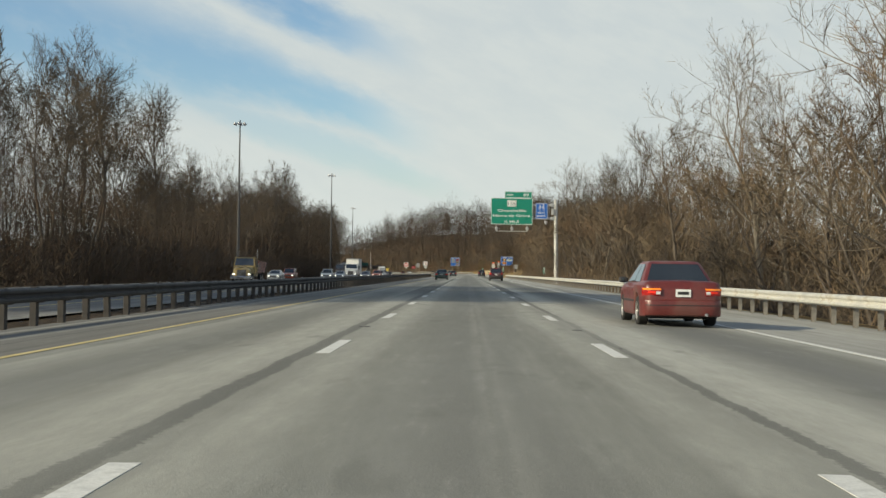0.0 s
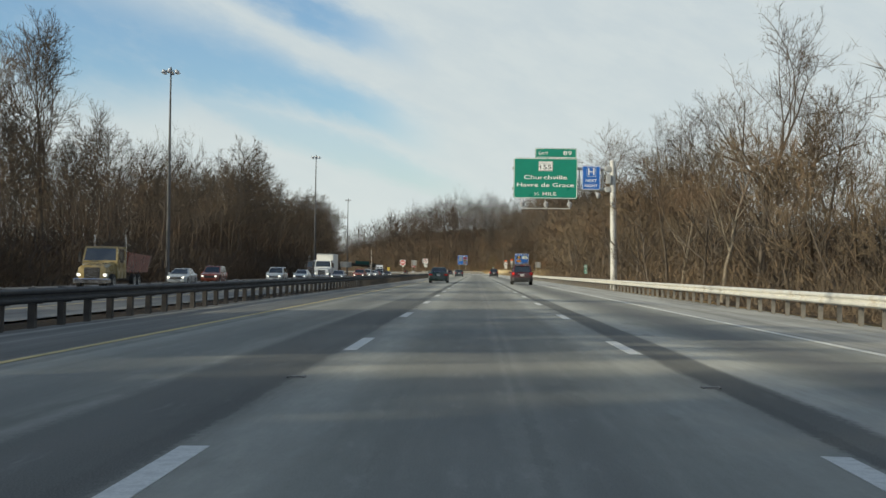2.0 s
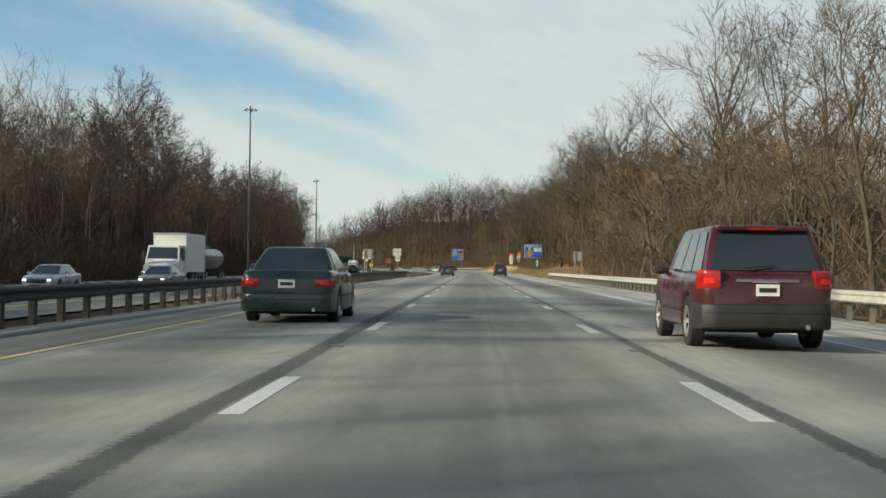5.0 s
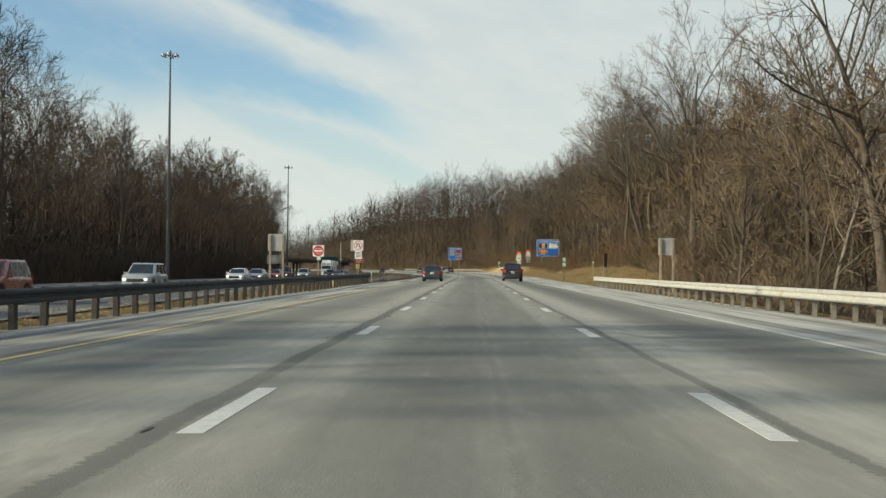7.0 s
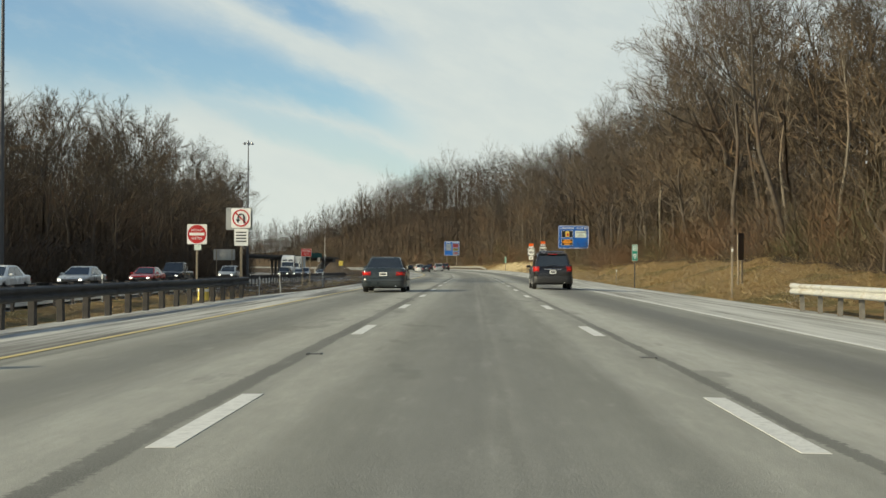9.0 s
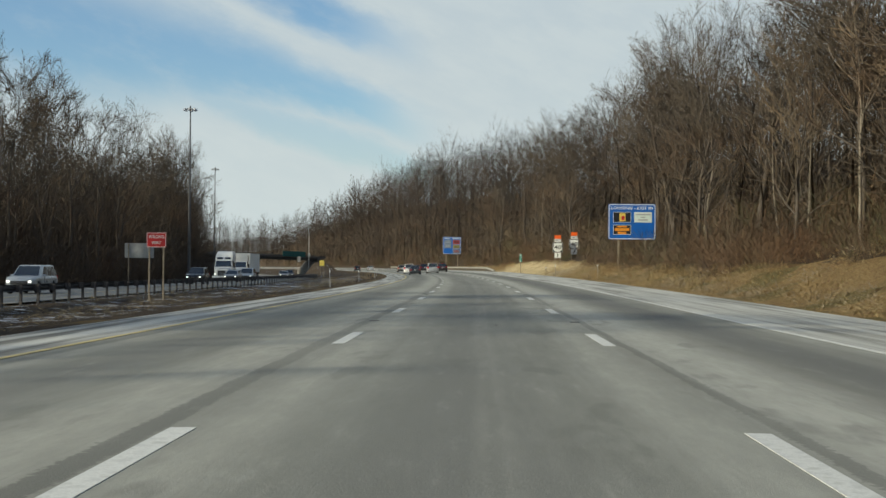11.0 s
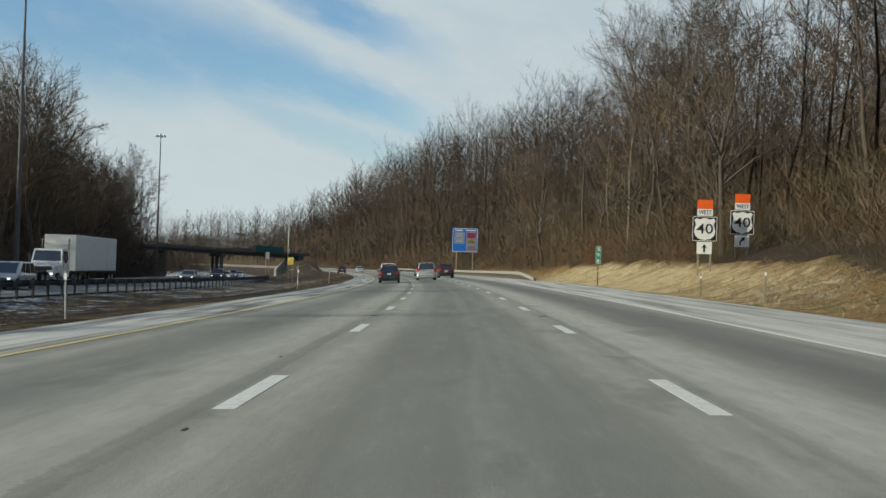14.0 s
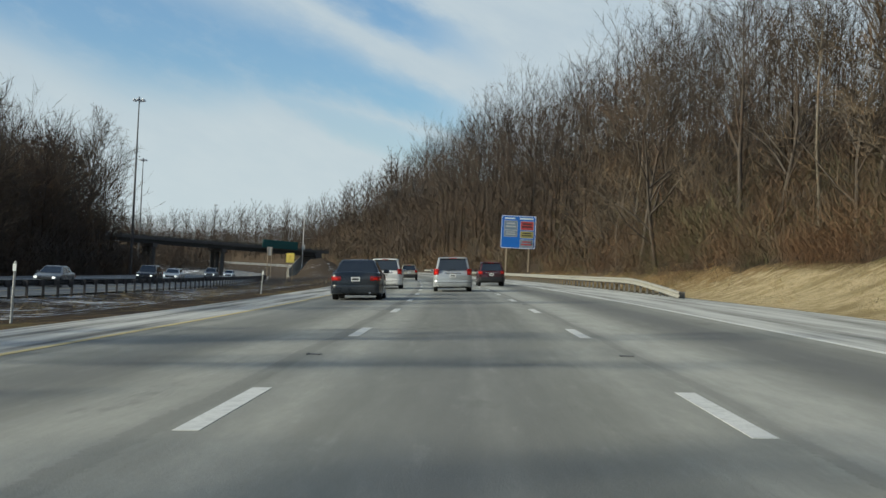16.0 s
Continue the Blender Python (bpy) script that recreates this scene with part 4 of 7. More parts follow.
def woods():
    """The depth of the woods: light models of bare trees, all in one sheet of real twigs."""
    rng = random.Random(9)
    dome = [far_tree(200 + i, h, 0.30, 0.235) for i, h in enumerate((17, 20, 22, 19, 15, 18, 21, 16, 23, 19))]
    low = [far_tree(230 + i, h, 0.10, 0.30) for i, h in enumerate((17, 19, 18, 20, 16, 19))]
    distant = [far_tree(250 + i, h, 0.12, 0.26, 26, 8, 3.0, 0.5) for i, h in enumerate((17, 20, 18, 21))]
    full = [far_tree(270 + i, h, 0.12, 0.27, 44, 10, 1.5, 0.9) for i, h in enumerate((19, 21, 18, 20))]
    hill, russet = [], []
    s = 30.0
    while s < 1440:
        gap = 5.0 if s < 330 else (4.6 if s < 430 else (5.2 if s < 1000 else 8.0))
        depth = lerp(s, [(0, 15), (290, 18), (330, 36), (420, 52), (560, 44), (680, 27), (1000, 24), (1440, 30)])
        u = lerp(s, [(0, 17), (330, 20), (600, 18), (680, 13.5), (800, 11.5)]) + rng.uniform(0, 2.5)
        end = u + depth
        while u < end:
            k = lerp(s, [(0, 0.6), (200, 0.70), (330, 0.78), (400, 0.86), (450, 1.0), (505, 1.0), (545, 0.74), (605, 0.74), (640, 0.98), (700, 1.1), (760, 1.22), (1000, 1.22), (1440, 1.15)])
            spot = (s + rng.uniform(-2.5, 2.5), u, k * rng.uniform(0.82, 1.12))
            if s < 340 + 40 * rng.random():
                russet.append((*spot, low))
            else:
                hill.append((*spot, distant if s > 940 else (low if rng.random() < 0.3 else dome)))
            u += rng.uniform(0.8, 1.3) * gap * (1 + (u - end + depth) / 130)
        s += gap
    s = 130.0
    while s < 790:
        w0 = lerp(s, [(0, 15.5), (400, 15), (600, 11), (760, 10)])
        for k in range(6):
            w = w0 + k * 5.2 + rng.uniform(0, 3.5)
            if s > 748 and w < 10 + (s - 748) * 0.9:
                continue
            hill.append((s + rng.uniform(-3, 3), far_edge(s) - 19 - w, lerp(s, [(132, 1.02), (170, 1.0), (185, 0.92), (230, 0.82), (290, 0.82), (320, 0.95), (332, 1.34), (356, 1.34), (368, 1.0), (395, 1.06), (430, 1.2), (468, 1.15), (476, 1.22), (490, 1.18), (508, 1.15), (550, 1.15), (585, 1.0), (700, 1.22), (780, 1.3)]) * rng.uniform(0.85, 1.12), dome if k else low))
        s += 4.6 if s < 300 else 3.8
    # the dense end of the far wood; deep rows behind, added to block the sun
    for i in range(170):
        s = rng.uniform(585, 775)
        w = lerp(s, [(585, 12), (760, 9)]) + rng.uniform(0, 26)
        if not (s > 748 and w < 10 + (s - 748) * 0.9):
            hill.append((s, far_edge(s) - 19 - w, rng.uniform(1.05, 1.32), full))
    for i in range(230):
        s = rng.uniform(270, 700)
        hill.append((s, far_edge(s) - 19 - rng.uniform(30, 62), rng.uniform(0.95, 1.2), distant))
    # full russet crowns where the slope begins
    for i in range(34):
        russet.append((rng.uniform(338, 425), rng.uniform(19, 33), rng.uniform(0.72, 0.9), full))
    # the low wooded skyline beyond the bridge
    for i in range(560):
        s = rng.uniform(960, 1050)
        hill.append((s, -38 - 290 * rng.random(), rng.uniform(0.6, 0.9), distant))
    # saplings between the trunks on the slope
    for i in range(620):
        s = rng.uniform(330, 900)
        u = lerp(s, [(330, 14.5), (700, 12.5)]) + 26 * rng.random()
        if not (395 < s < 504 and u < 20) and not (315 < s < 396 and u < 17):
            (russet if rng.random() < 0.5 and s < 640 else hill).append((s, u, rng.uniform(0.25, 0.48), low))

    def crown_heart(V):
        # the axis of the crown between two fifths and three fifths of its height
        top = V[:, 2].max()
        c = np.zeros_like(V)
        c[:, 2] = np.clip(V[:, 2], 0.4 * top, 0.62 * top)
        return c
    soft = {id(kind): [(V, F4, *soft_normals(V, F3, crown_heart(V))) for V, F3, F4 in kind] for kind in (dome, low, distant, full)}
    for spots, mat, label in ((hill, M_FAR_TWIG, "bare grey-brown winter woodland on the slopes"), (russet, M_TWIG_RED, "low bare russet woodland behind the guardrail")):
        Vs, Ns, A3, A4, o = [], [], [], [], 0
        for s, u, k, kind in spots:
            V, F4, F3, N = soft[id(kind)][rng.randrange(len(kind))]
            a = rng.uniform(0, 6.28)
            c, n = math.cos(a), math.sin(a)
            R = np.array([[c, -n, 0], [n, c, 0], [0, 0, 1]])
            Vs.append(V @ R.T * k + np.array(on_ground(s, u)))
            Ns.append(N @ R.T)
            A3.append(F3 + o)
            A4.append(F4 + o)
            o += len(V)
        me = array_mesh("woodland", np.concatenate(Vs), [np.concatenate(A3), np.concatenate(A4)], mat)
        set_normals(me, np.concatenate(Ns))
        tagged(part("woodland", me, None), label, "woodland", kind="stuff")


woods()


def thicket(name, label, spots, models, mat, seed):
    """Many sprays of stems in one mesh."""
    rng = random.Random(seed)
    Vs, Ns, A, o = [], [], [], 0
    models = [(V, *soft_normals(V, F, np.array([[0.0, 0.0, V[:, 2].max() * 0.3]]))) for V, F in models]
    for p, k in spots:
        V, F, N = models[rng.randrange(len(models))]
        a = rng.uniform(0, 6.28)
        c, n = math.cos(a), math.sin(a)
        R = np.array([[c, -n, 0], [n, c, 0], [0, 0, 1]]) * k
        Vs.append(V @ R.T + np.array(p))
        Ns.append(N @ R.T / k)
        A.append(F + o)
        o += len(V)
    me = array_mesh(name, np.concatenate(Vs), [np.concatenate(A)], mat)
    set_normals(me, np.concatenate(Ns))
    tagged(part(name, me, None), label, "undergrowth", kind="stuff")


def spray(seed, count, wide, tall, w, loose):
    """Stems that rise and arch outwards from a patch of ground."""
    r = random.Random(seed)
    V, F = [], []
    for k in range(count):
        a, d = r.uniform(0, 6.28), wide * math.sqrt(r.random())
        p = Vector((d * math.cos(a), d * math.sin(a), r.uniform(-0.1, tall * 0.7)))
        q = p + Vector((r.gauss(0, loose) + 0.3 * math.cos(a), r.gauss(0, loose) + 0.3 * math.sin(a), tall * r.uniform(0.05, 0.34)))
        t = r.uniform(0, 6.28)
        e = Vector((math.cos(t), math.sin(t), 0)) * w
        j = len(V)
        V += [p - e, p + e, q]
        F.append((j, j + 1, j + 2))
    return np.array([tuple(v) for v in V]), np.array(F)


def brush():
    rng = random.Random(12)
    low = [spray(300 + i, 150, 1.4, 2.4, 0.0095, 0.45) for i in range(6)]
    spots = []
    shrub = [spray(380 + i, 110, 2.4, 5.5, 0.030, 1.1) for i in range(5)]
    fine = [spray(390 + i, 150, 1.9, 4.2, 0.012, 0.8) for i in range(6)]
    slope, close = [], []
    for i in range(1500):
        s = 470 + 590 * rng.random()
        u = lerp(s, [(470, 24.0), (560, 22.0), (600, 16), (640, 12.5), (760, 11.2)]) + 22 * rng.random() ** 1.5
        if not (630 < s < 664 and u < 15.5):
            slope.append((on_ground(s, u), rng.uniform(0.45, 1.1)))
    for i in range(1250):
        s = rng.uniform(300, 620)
        u = lerp(s, [(300, 14.0), (318, 17.0), (392, 17.0), (405, 15.8), (500, 16.0), (620, 14.0)]) + 14 * rng.random() ** 1.4
        close.append((on_ground(s, u), rng.uniform(0.6, 1.15) if not (395 < s < 468 and u < 20) else rng.uniform(0.35, 0.55)))
    thicket("shrubs", "brown leafless shrubs filling the wooded slope", slope, shrub, M_SHRUB, 4)
    beyond = []
    for i in range(950):
        s = rng.uniform(30, 760)
        near = lerp(s, [(0, 11.6), (300, 12.0), (318, 16.0), (392, 16.0), (405, 13.0), (450, 13.0), (490, 14.2), (530, 14.2), (600, 12.6), (700, 12.6)])
        (spots if s < 335 else beyond).append((on_ground(s, near + abs(rng.gauss(0, 4.5))), rng.uniform(0.6, 1.6)))
    # ragged tongues of brush that reach down onto the verge
    for i in range(900):
        s = rng.uniform(335, 640)
        tongue = noise.noise((s * 0.14, 3.0, 0.0))
        u = lerp(s, [(335, 16.2), (388, 16.2), (402, 13.4), (450, 13.4), (500, 13.9), (540, 13.9), (600, 12.8), (640, 12.6)]) - 2.2 * tongue + abs(rng.gauss(0, 1.6))
        beyond.append((on_ground(s, u), rng.uniform(0.3, 0.95)))
    clear = lambda q: [(p, k) for p, k in q if not (478 < p.y < 502 and p.x < 13.6)]
    beyond, close = clear(beyond), clear(close)
    thicket("hedge_brush", "fine brown and dark green brush above the verge", close, fine, M_SHRUB, 6)
    thicket("underbrush", "tangled bare russet undergrowth at the wood's edge", spots, low, M_TWIG_RED, 1)
    thicket("verge_brush", "low dark brown brush along the foot of the slope", beyond, low, M_SHRUB, 7)
    tall = [spray(320 + i, 92, 2.8, 6.0, 0.040, 1.2) for i in range(5)]
    spots = []
    for i in range(1500):
        s = rng.uniform(-20, 790)
        w = lerp(s, [(0, 11), (400, 10.5), (600, 7.5), (740, 7.0)])
        spots.append((on_ground(s, far_edge(s) - 19 - w - abs(rng.gauss(0, 5.0))), rng.uniform(0.5, 1.3)))
    for i in range(1500):
        s = rng.uniform(330, 1000)
        u = lerp(s, [(330, 15.5), (405, 16), (500, 16), (640, 13), (760, 11.5)]) + 30 * rng.random() ** 1.2
        if not (395 < s < 470 and u < 22) and not (630 < s < 664 and u < 15.5) and not (s < 600 and u < 24):
            spots.append((on_ground(s, u), rng.uniform(0.45, 1.05)))
    for i in range(560):
        s = 850 + 590 * rng.random()
        spots.append((on_ground(s, lerp(s, [(850, 11.0), (950, 12.0)]) + 16 * rng.random()), rng.uniform(1.0, 2.2)))
    for i in range(560):
        s = rng.uniform(925, 975)
        spots.append((on_ground(s, rng.uniform(-330, -38)), rng.uniform(1.0, 2.1)))
    for i in range(420):
        s = rng.uniform(60, 345)
        spots.append((on_ground(s, rng.uniform(26, 40)), rng.uniform(0.8, 1.5)))
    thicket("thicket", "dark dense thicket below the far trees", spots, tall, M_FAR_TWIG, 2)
    blades = [spray(340 + i, 18, 0.34, 0.62, 0.014, 0.18) for i in range(6)]
    spots = []
    for i in range(4200):
        s = rng.uniform(318, 640)
        u = 10.2 + (5.6 if 322 < s < 396 else 3.6) * rng.random() ** 1.2
        if rng.random() < lerp(s, [(480, 1.0), (500, 0.12), (548, 0.12), (570, 1.0)]):
            spots.append((on_ground(s, u), rng.uniform(0.4, 1.2)))
    for i in range(1500):
        s = rng.uniform(200, 640)
        u = -9.8 - rng.random() * (abs(far_edge(s)) - 10.4)
        spots.append((on_ground(s, u), rng.uniform(0.4, 0.9)))
    thicket("dry_grass", "dry straw-coloured grass tufts on the verge", spots, blades, M_STRAW, 3)


brush()


# ---------- signs ----------
M_GREEN = plain("green_sign_sheet", (0.004, 0.205, 0.140), 0.35, vary=0.05, scale=1.0)
M_BLUE = plain("blue_sign_sheet", (0.008, 0.105, 0.42), 0.35, vary=0.05, scale=1.0)
M_SIGN_WHITE = plain("white_sign_sheet", (0.78, 0.79, 0.77), 0.4, vary=0.04, scale=2.0)
M_SIGN_RED = plain("red_sign_sheet", (0.48, 0.022, 0.022), 0.4, vary=0.08, scale=2.0)
M_SIGN_ORANGE = plain("orange_sign_sheet", (0.85, 0.13, 0.015), 0.4, vary=0.05)
M_SIGN_BLACK = plain("black_sign_sheet", (0.014, 0.014, 0.015), 0.4)
M_SIGN_AMBER = plain("amber_sign_sheet", (0.72, 0.27, 0.025), 0.4)
M_SIGN_GOLD = plain("gold_sign_sheet", (0.66, 0.48, 0.10), 0.4)
M_SIGN_PALE = plain("pale_green_sheet", (0.60, 0.68, 0.62), 0.4, vary=0.06)
M_SIGN_YELLOW = plain("yellow_sheet", (0.78, 0.62, 0.13), 0.45, vary=0.08)
# Services sign logos: colours dimmed to hold the tree shade on the panel.
M_LOGO_GREY = plain("shade_dimmed_logo", (0.13, 0.18, 0.24), 0.5, vary=0.1, scale=3.0)
M_LOGO_RED = plain("shade_dimmed_red", (0.30, 0.035, 0.04), 0.5, vary=0.15, scale=3.0)
M_LOGO_OLIVE = plain("olive_logo_sheet", (0.24, 0.22, 0.07), 0.5, vary=0.12, scale=3.0)
M_ALU = plain("sign_back_aluminium", (0.36, 0.37, 0.37), 0.5, 0.3, vary=0.1, scale=1.5)
M_SIGN_POST = plain("wooden_sign_post", (0.25, 0.205, 0.15), 0.85, vary=0.2, scale=4.0, bump=0.2)
M_MARKER = plain("brown_marker_sheet", (0.045, 0.032, 0.026), 0.5)
FACE = pose(0, 0, 0, 90, 0, 0)


def round_rect(w, h, r, n=5):
    pts = []
    for cx, cz, a0 in ((w / 2 - r, -h / 2 + r, -90), (w / 2 - r, h / 2 - r, 0), (-w / 2 + r, h / 2 - r, 90), (-w / 2 + r, -h / 2 + r, 180)):
        for k in range(n + 1):
            a = radians(a0 + 90 * k / n)
            pts.append((cx + r * math.cos(a), cz + r * math.sin(a)))
    return pts


def plate(name, parent, x, z, w, h, mat, y=0.0, r=0.05, t=0.012, label=""):
    """A flat panel with rounded corners that faces the traffic (towards -y)."""
    out = round_rect(w, h, min(r, w / 2.01, h / 2.01))
    b = Build().loft([[(x + px, y + t, z + pz) for px, pz in out], [(x + px, y, z + pz) for px, pz in out]])
    return part(name, b, mat, parent, label)


def rim(name, parent, x, z, w, h, line, mat, y, r=0.1):
    """A raised border line round a panel."""
    a, c = round_rect(w, h, r), round_rect(w - 2 * line, h - 2 * line, max(0.01, r - line))
    b = Build().loft([[(x + p[0], y + 0.004, z + p[1]) for p in a], [(x + p[0], y, z + p[1]) for p in a], [(x + p[0], y, z + p[1]) for p in c], [(x + p[0], y + 0.004, z + p[1]) for p in c]], caps=False)
    return part(name, b, mat, parent)


def letters(parent, text, x, z, size, mat, y, width=None, name="lettering", bold=0.005):
    """Raised lettering, centred at (x, z); stretched to width if one is given."""
    cu = bpy.data.curves.new(name, "FONT")
    cu.body, cu.size, cu.align_x, cu.align_y = text, size, "CENTER", "CENTER"
    cu.extrude, cu.offset, cu.resolution_u = 0.003, bold * size, 3
    tmp = bpy.data.objects.new(name, cu)
    scene.collection.objects.link(tmp)
    bpy.context.view_layer.update()
    me = bpy.data.meshes.new_from_object(tmp.evaluated_get(bpy.context.evaluated_depsgraph_get()))
    bpy.data.objects.remove(tmp)
    me.materials.clear()
    me.materials.append(mat)
    co = np.empty(len(me.vertices) * 3, np.float32)
    me.vertices.foreach_get("co", co)
    co = co.reshape(-1, 3)
    span = co[:, 0].max() - co[:, 0].min()
    k = width / span if width else 1.0
    mid = (co[:, 0].max() + co[:, 0].min()) / 2
    return part(name, me, None, parent, m=Matrix.Translation((x - mid * k, y, z)) @ FACE @ Matrix.Diagonal((k, 1, 1, 1)))


def post_part(parent, x, z0, z1, y=0.06, w=0.05, mat=None, name="post"):
    return part(name, Build().box((x - w, y - w, z0), (x + w, y + w, z1), bevel=0.008), mat or M_SIGN_POST, parent)


def overhead_sign():
    y = 173.5
    foot = ground_z(y, 11.95)
    g = empty("overhead_sign", pose(0, y, 0), "cantilevered overhead exit sign structure on a thick galvanised pole", "highway sign")
    pole = Build().tube((11.95, 0.5, foot - 0.5), (11.72, 0.5, 10.95), 0.30, 0.24, 18)
    p = part("pole", pole, M_POLE, g, smooth=True)
    part("pole_cap", Build().tube((11.72, 0.5, 10.95), (11.72, 0.5, 11.03), 0.25, 0.16, 18), M_POLE, p)
    part("base_flange", Build().tube((11.95, 0.5, foot - 0.2), (11.95, 0.5, foot + 0.1), 0.5, 0.5, 18), M_POLE, p)
    for zz in (6.6, 3.9):
        part("band", Build().tube((11.86, 0.5, zz), (11.86, 0.5, zz + 0.16), 0.295, 0.295, 18), M_POLE, p)
    for zz in (10.25, 8.45):
        part("arm", Build().tube((2.9, 0.5, zz), (11.75, 0.5, zz), 0.13, 0.15, 10), M_POLE, g, smooth=True)
        part("arm_collar", Build().box((11.10, 0.24, zz - 0.24), (11.55, 0.78, zz + 0.24), bevel=0.03), M_ALU, g)
    for x in (3.9, 5.9, 7.9, 8.8, 10.85):
        part("arm_brace", Build().tube((x, 0.5, 8.45), (x, 0.5, 10.25), 0.06, n=8), M_POLE, g)
    part("control_box", Build().box((11.15, 0.1, 8.95), (11.55, 0.4, 9.75), bevel=0.02), M_ALU, g)
    # main panel
    mp = plate("main_panel", g, 5.81, 9.35, 5.62, 3.58, M_GREEN, 0.18, 0.16, 0.05, "green exit panel with white border and lettering")
    rim("border", mp, 5.81, 9.35, 5.56, 3.52, 0.05, M_SIGN_WHITE, 0.172, 0.16)
    letters(mp, "Churchville", 5.81, 9.42, 0.50, M_SIGN_WHITE, 0.168, 3.80)
    letters(mp, "Havre de Grace", 5.81, 8.75, 0.50, M_SIGN_WHITE, 0.168, 5.0)
    letters(mp, "\u00bd MILE", 5.81, 7.96, 0.42, M_SIGN_WHITE, 0.168, 1.95)
    sh = plate("route_marker", mp, 5.81, 10.42, 1.24, 0.86, M_SIGN_WHITE, 0.165, 0.05)
    rim("marker_border", sh, 5.81, 10.42, 1.18, 0.80, 0.025, M_SIGN_BLACK, 0.158, 0.04)
    part("marker_bar", Build().box((5.26, 0.158, 10.62), (6.36, 0.163, 10.645)), M_SIGN_BLACK, sh)
    letters(sh, "155", 5.81, 10.32, 0.56, M_SIGN_BLACK, 0.156, 0.98)
    tab = plate("exit_tab", g, 6.69, 11.59, 3.66, 0.86, M_GREEN, 0.18, 0.08, 0.05, "green exit number tab")
    rim("tab_border", tab, 6.69, 11.59, 3.6, 0.80, 0.04, M_SIGN_WHITE, 0.172, 0.08)
    letters(tab, "EXIT", 5.62, 11.54, 0.36, M_SIGN_WHITE, 0.168, 0.85)
    letters(tab, "89", 7.72, 11.57, 0.5, M_SIGN_WHITE, 0.168, 0.75)
    # hospital panel
    hp = plate("hospital_panel", g, 9.83, 9.44, 1.60, 2.10, M_BLUE, 0.18, 0.1, 0.04, "blue hospital direction panel")
    rim("border", hp, 9.83, 9.44, 1.55, 2.05, 0.035, M_SIGN_WHITE, 0.173, 0.1)
    rim("box_line", hp, 9.83, 9.94, 0.80, 0.80, 0.02, M_SIGN_WHITE, 0.171, 0.03)
    letters(hp, "H", 9.83, 9.94, 0.85, M_SIGN_WHITE, 0.169, 0.54)
    letters(hp, "NEXT", 9.83, 9.18, 0.36, M_SIGN_WHITE, 0.169, 0.96)
    letters(hp, "RIGHT", 9.83, 8.74, 0.36, M_SIGN_WHITE, 0.169, 1.14)
    # lamps below
    part("lamp_rail", Build().tube((3.72, -1.3, 6.62), (7.9, -1.3, 6.62), 0.04, n=8), M_POLE, g)
    for x in (3.74, 5.8, 7.86):
        arm = part("lamp_arm", Build().tube((x, 0.3, 7.5), (x, -1.3, 6.62), 0.035, n=8), M_POLE, g)
        l = part("sign_lamp", Build().tube((x, -1.25, 6.72), (x, -1.18, 7.0), 0.10, 0.23, 14).tube((x, -1.18, 7.0), (x, -1.12, 7.14), 0.24, 0.16, 14), M_LAMP, g, "grey bowl-shaped sign lamp", smooth=True)
        part("glass", Build().tube((x, -1.12, 7.14), (x, -1.09, 7.2), 0.16, 0.08, 14), M_LENS, l)
    l = part("sign_lamp", Build().tube((10.35, -0.7, 7.62), (10.36, -0.6, 7.9), 0.10, 0.22, 14).tube((10.36, -0.6, 7.9), (10.36, -0.55, 8.04), 0.23, 0.15, 14), M_LAMP, g, "grey bowl-shaped sign lamp", smooth=True)
    part("lamp_arm", Build().tube((10.2, 0.4, 8.4), (10.3, -0.7, 7.6), 0.035, n=8), M_POLE, g)


overhead_sign()


def lodging_sign():
    y = 455.0
    g = empty("lodging_sign", pose(0, y, 0), "blue lodging information sign on two posts on the verge", "road sign")
    for x in (12.62, 14.98):
        post_part(g, x, ground_z(y, x - centre(y)) - 0.4, 5.9, 0.12, 0.075)
    pn = plate("panel", g, 13.80, 5.22, 4.22, 3.18, M_BLUE, 0.0, 0.2, 0.04)
    rim("border", pn, 13.80, 5.22, 4.14, 3.10, 0.055, M_SIGN_WHITE, -0.008, 0.2)
    letters(pn, "LODGING - EXIT 89", 13.80, 6.42, 0.36, M_SIGN_WHITE, -0.010, 3.72)
    a = plate("logo_panel", pn, 12.92, 5.62, 1.58, 0.92, M_SIGN_BLACK, -0.010, 0.03)
    rim("logo_border", a, 12.92, 5.62, 1.58, 0.92, 0.03, M_SIGN_WHITE, -0.016, 0.03)
    plate("logo_shape", a, 12.95, 5.62, 0.55, 0.74, M_SIGN_GOLD, -0.020, 0.12)
    plate("logo_shape", a, 13.0, 5.55, 0.28, 0.40, M_SIGN_RED, -0.034, 0.13)
    b = plate("logo_panel", pn, 12.92, 4.50, 1.58, 0.86, M_SIGN_BLACK, -0.010, 0.03)
    rim("logo_border", b, 12.92, 4.50, 1.58, 0.86, 0.03, M_SIGN_WHITE, -0.016, 0.03)
    for z, w, h in ((4.79, 0.85, 0.14), (4.52, 1.30, 0.26), (4.22, 0.75, 0.20)):
        plate("logo_bar", b, 12.92, z, w, h, M_SIGN_AMBER, -0.020, 0.02)
    c = plate("logo_panel", pn, 14.78, 5.62, 1.58, 0.92, M_SIGN_PALE, -0.010, 0.03)
    for z, w, h in ((5.86, 1.30, 0.12), (5.62, 0.42, 0.10), (5.38, 0.85, 0.12)):
        plate("logo_bar", c, 14.78, z, w, h, M_ALU, -0.020, 0.02)


lodging_sign()


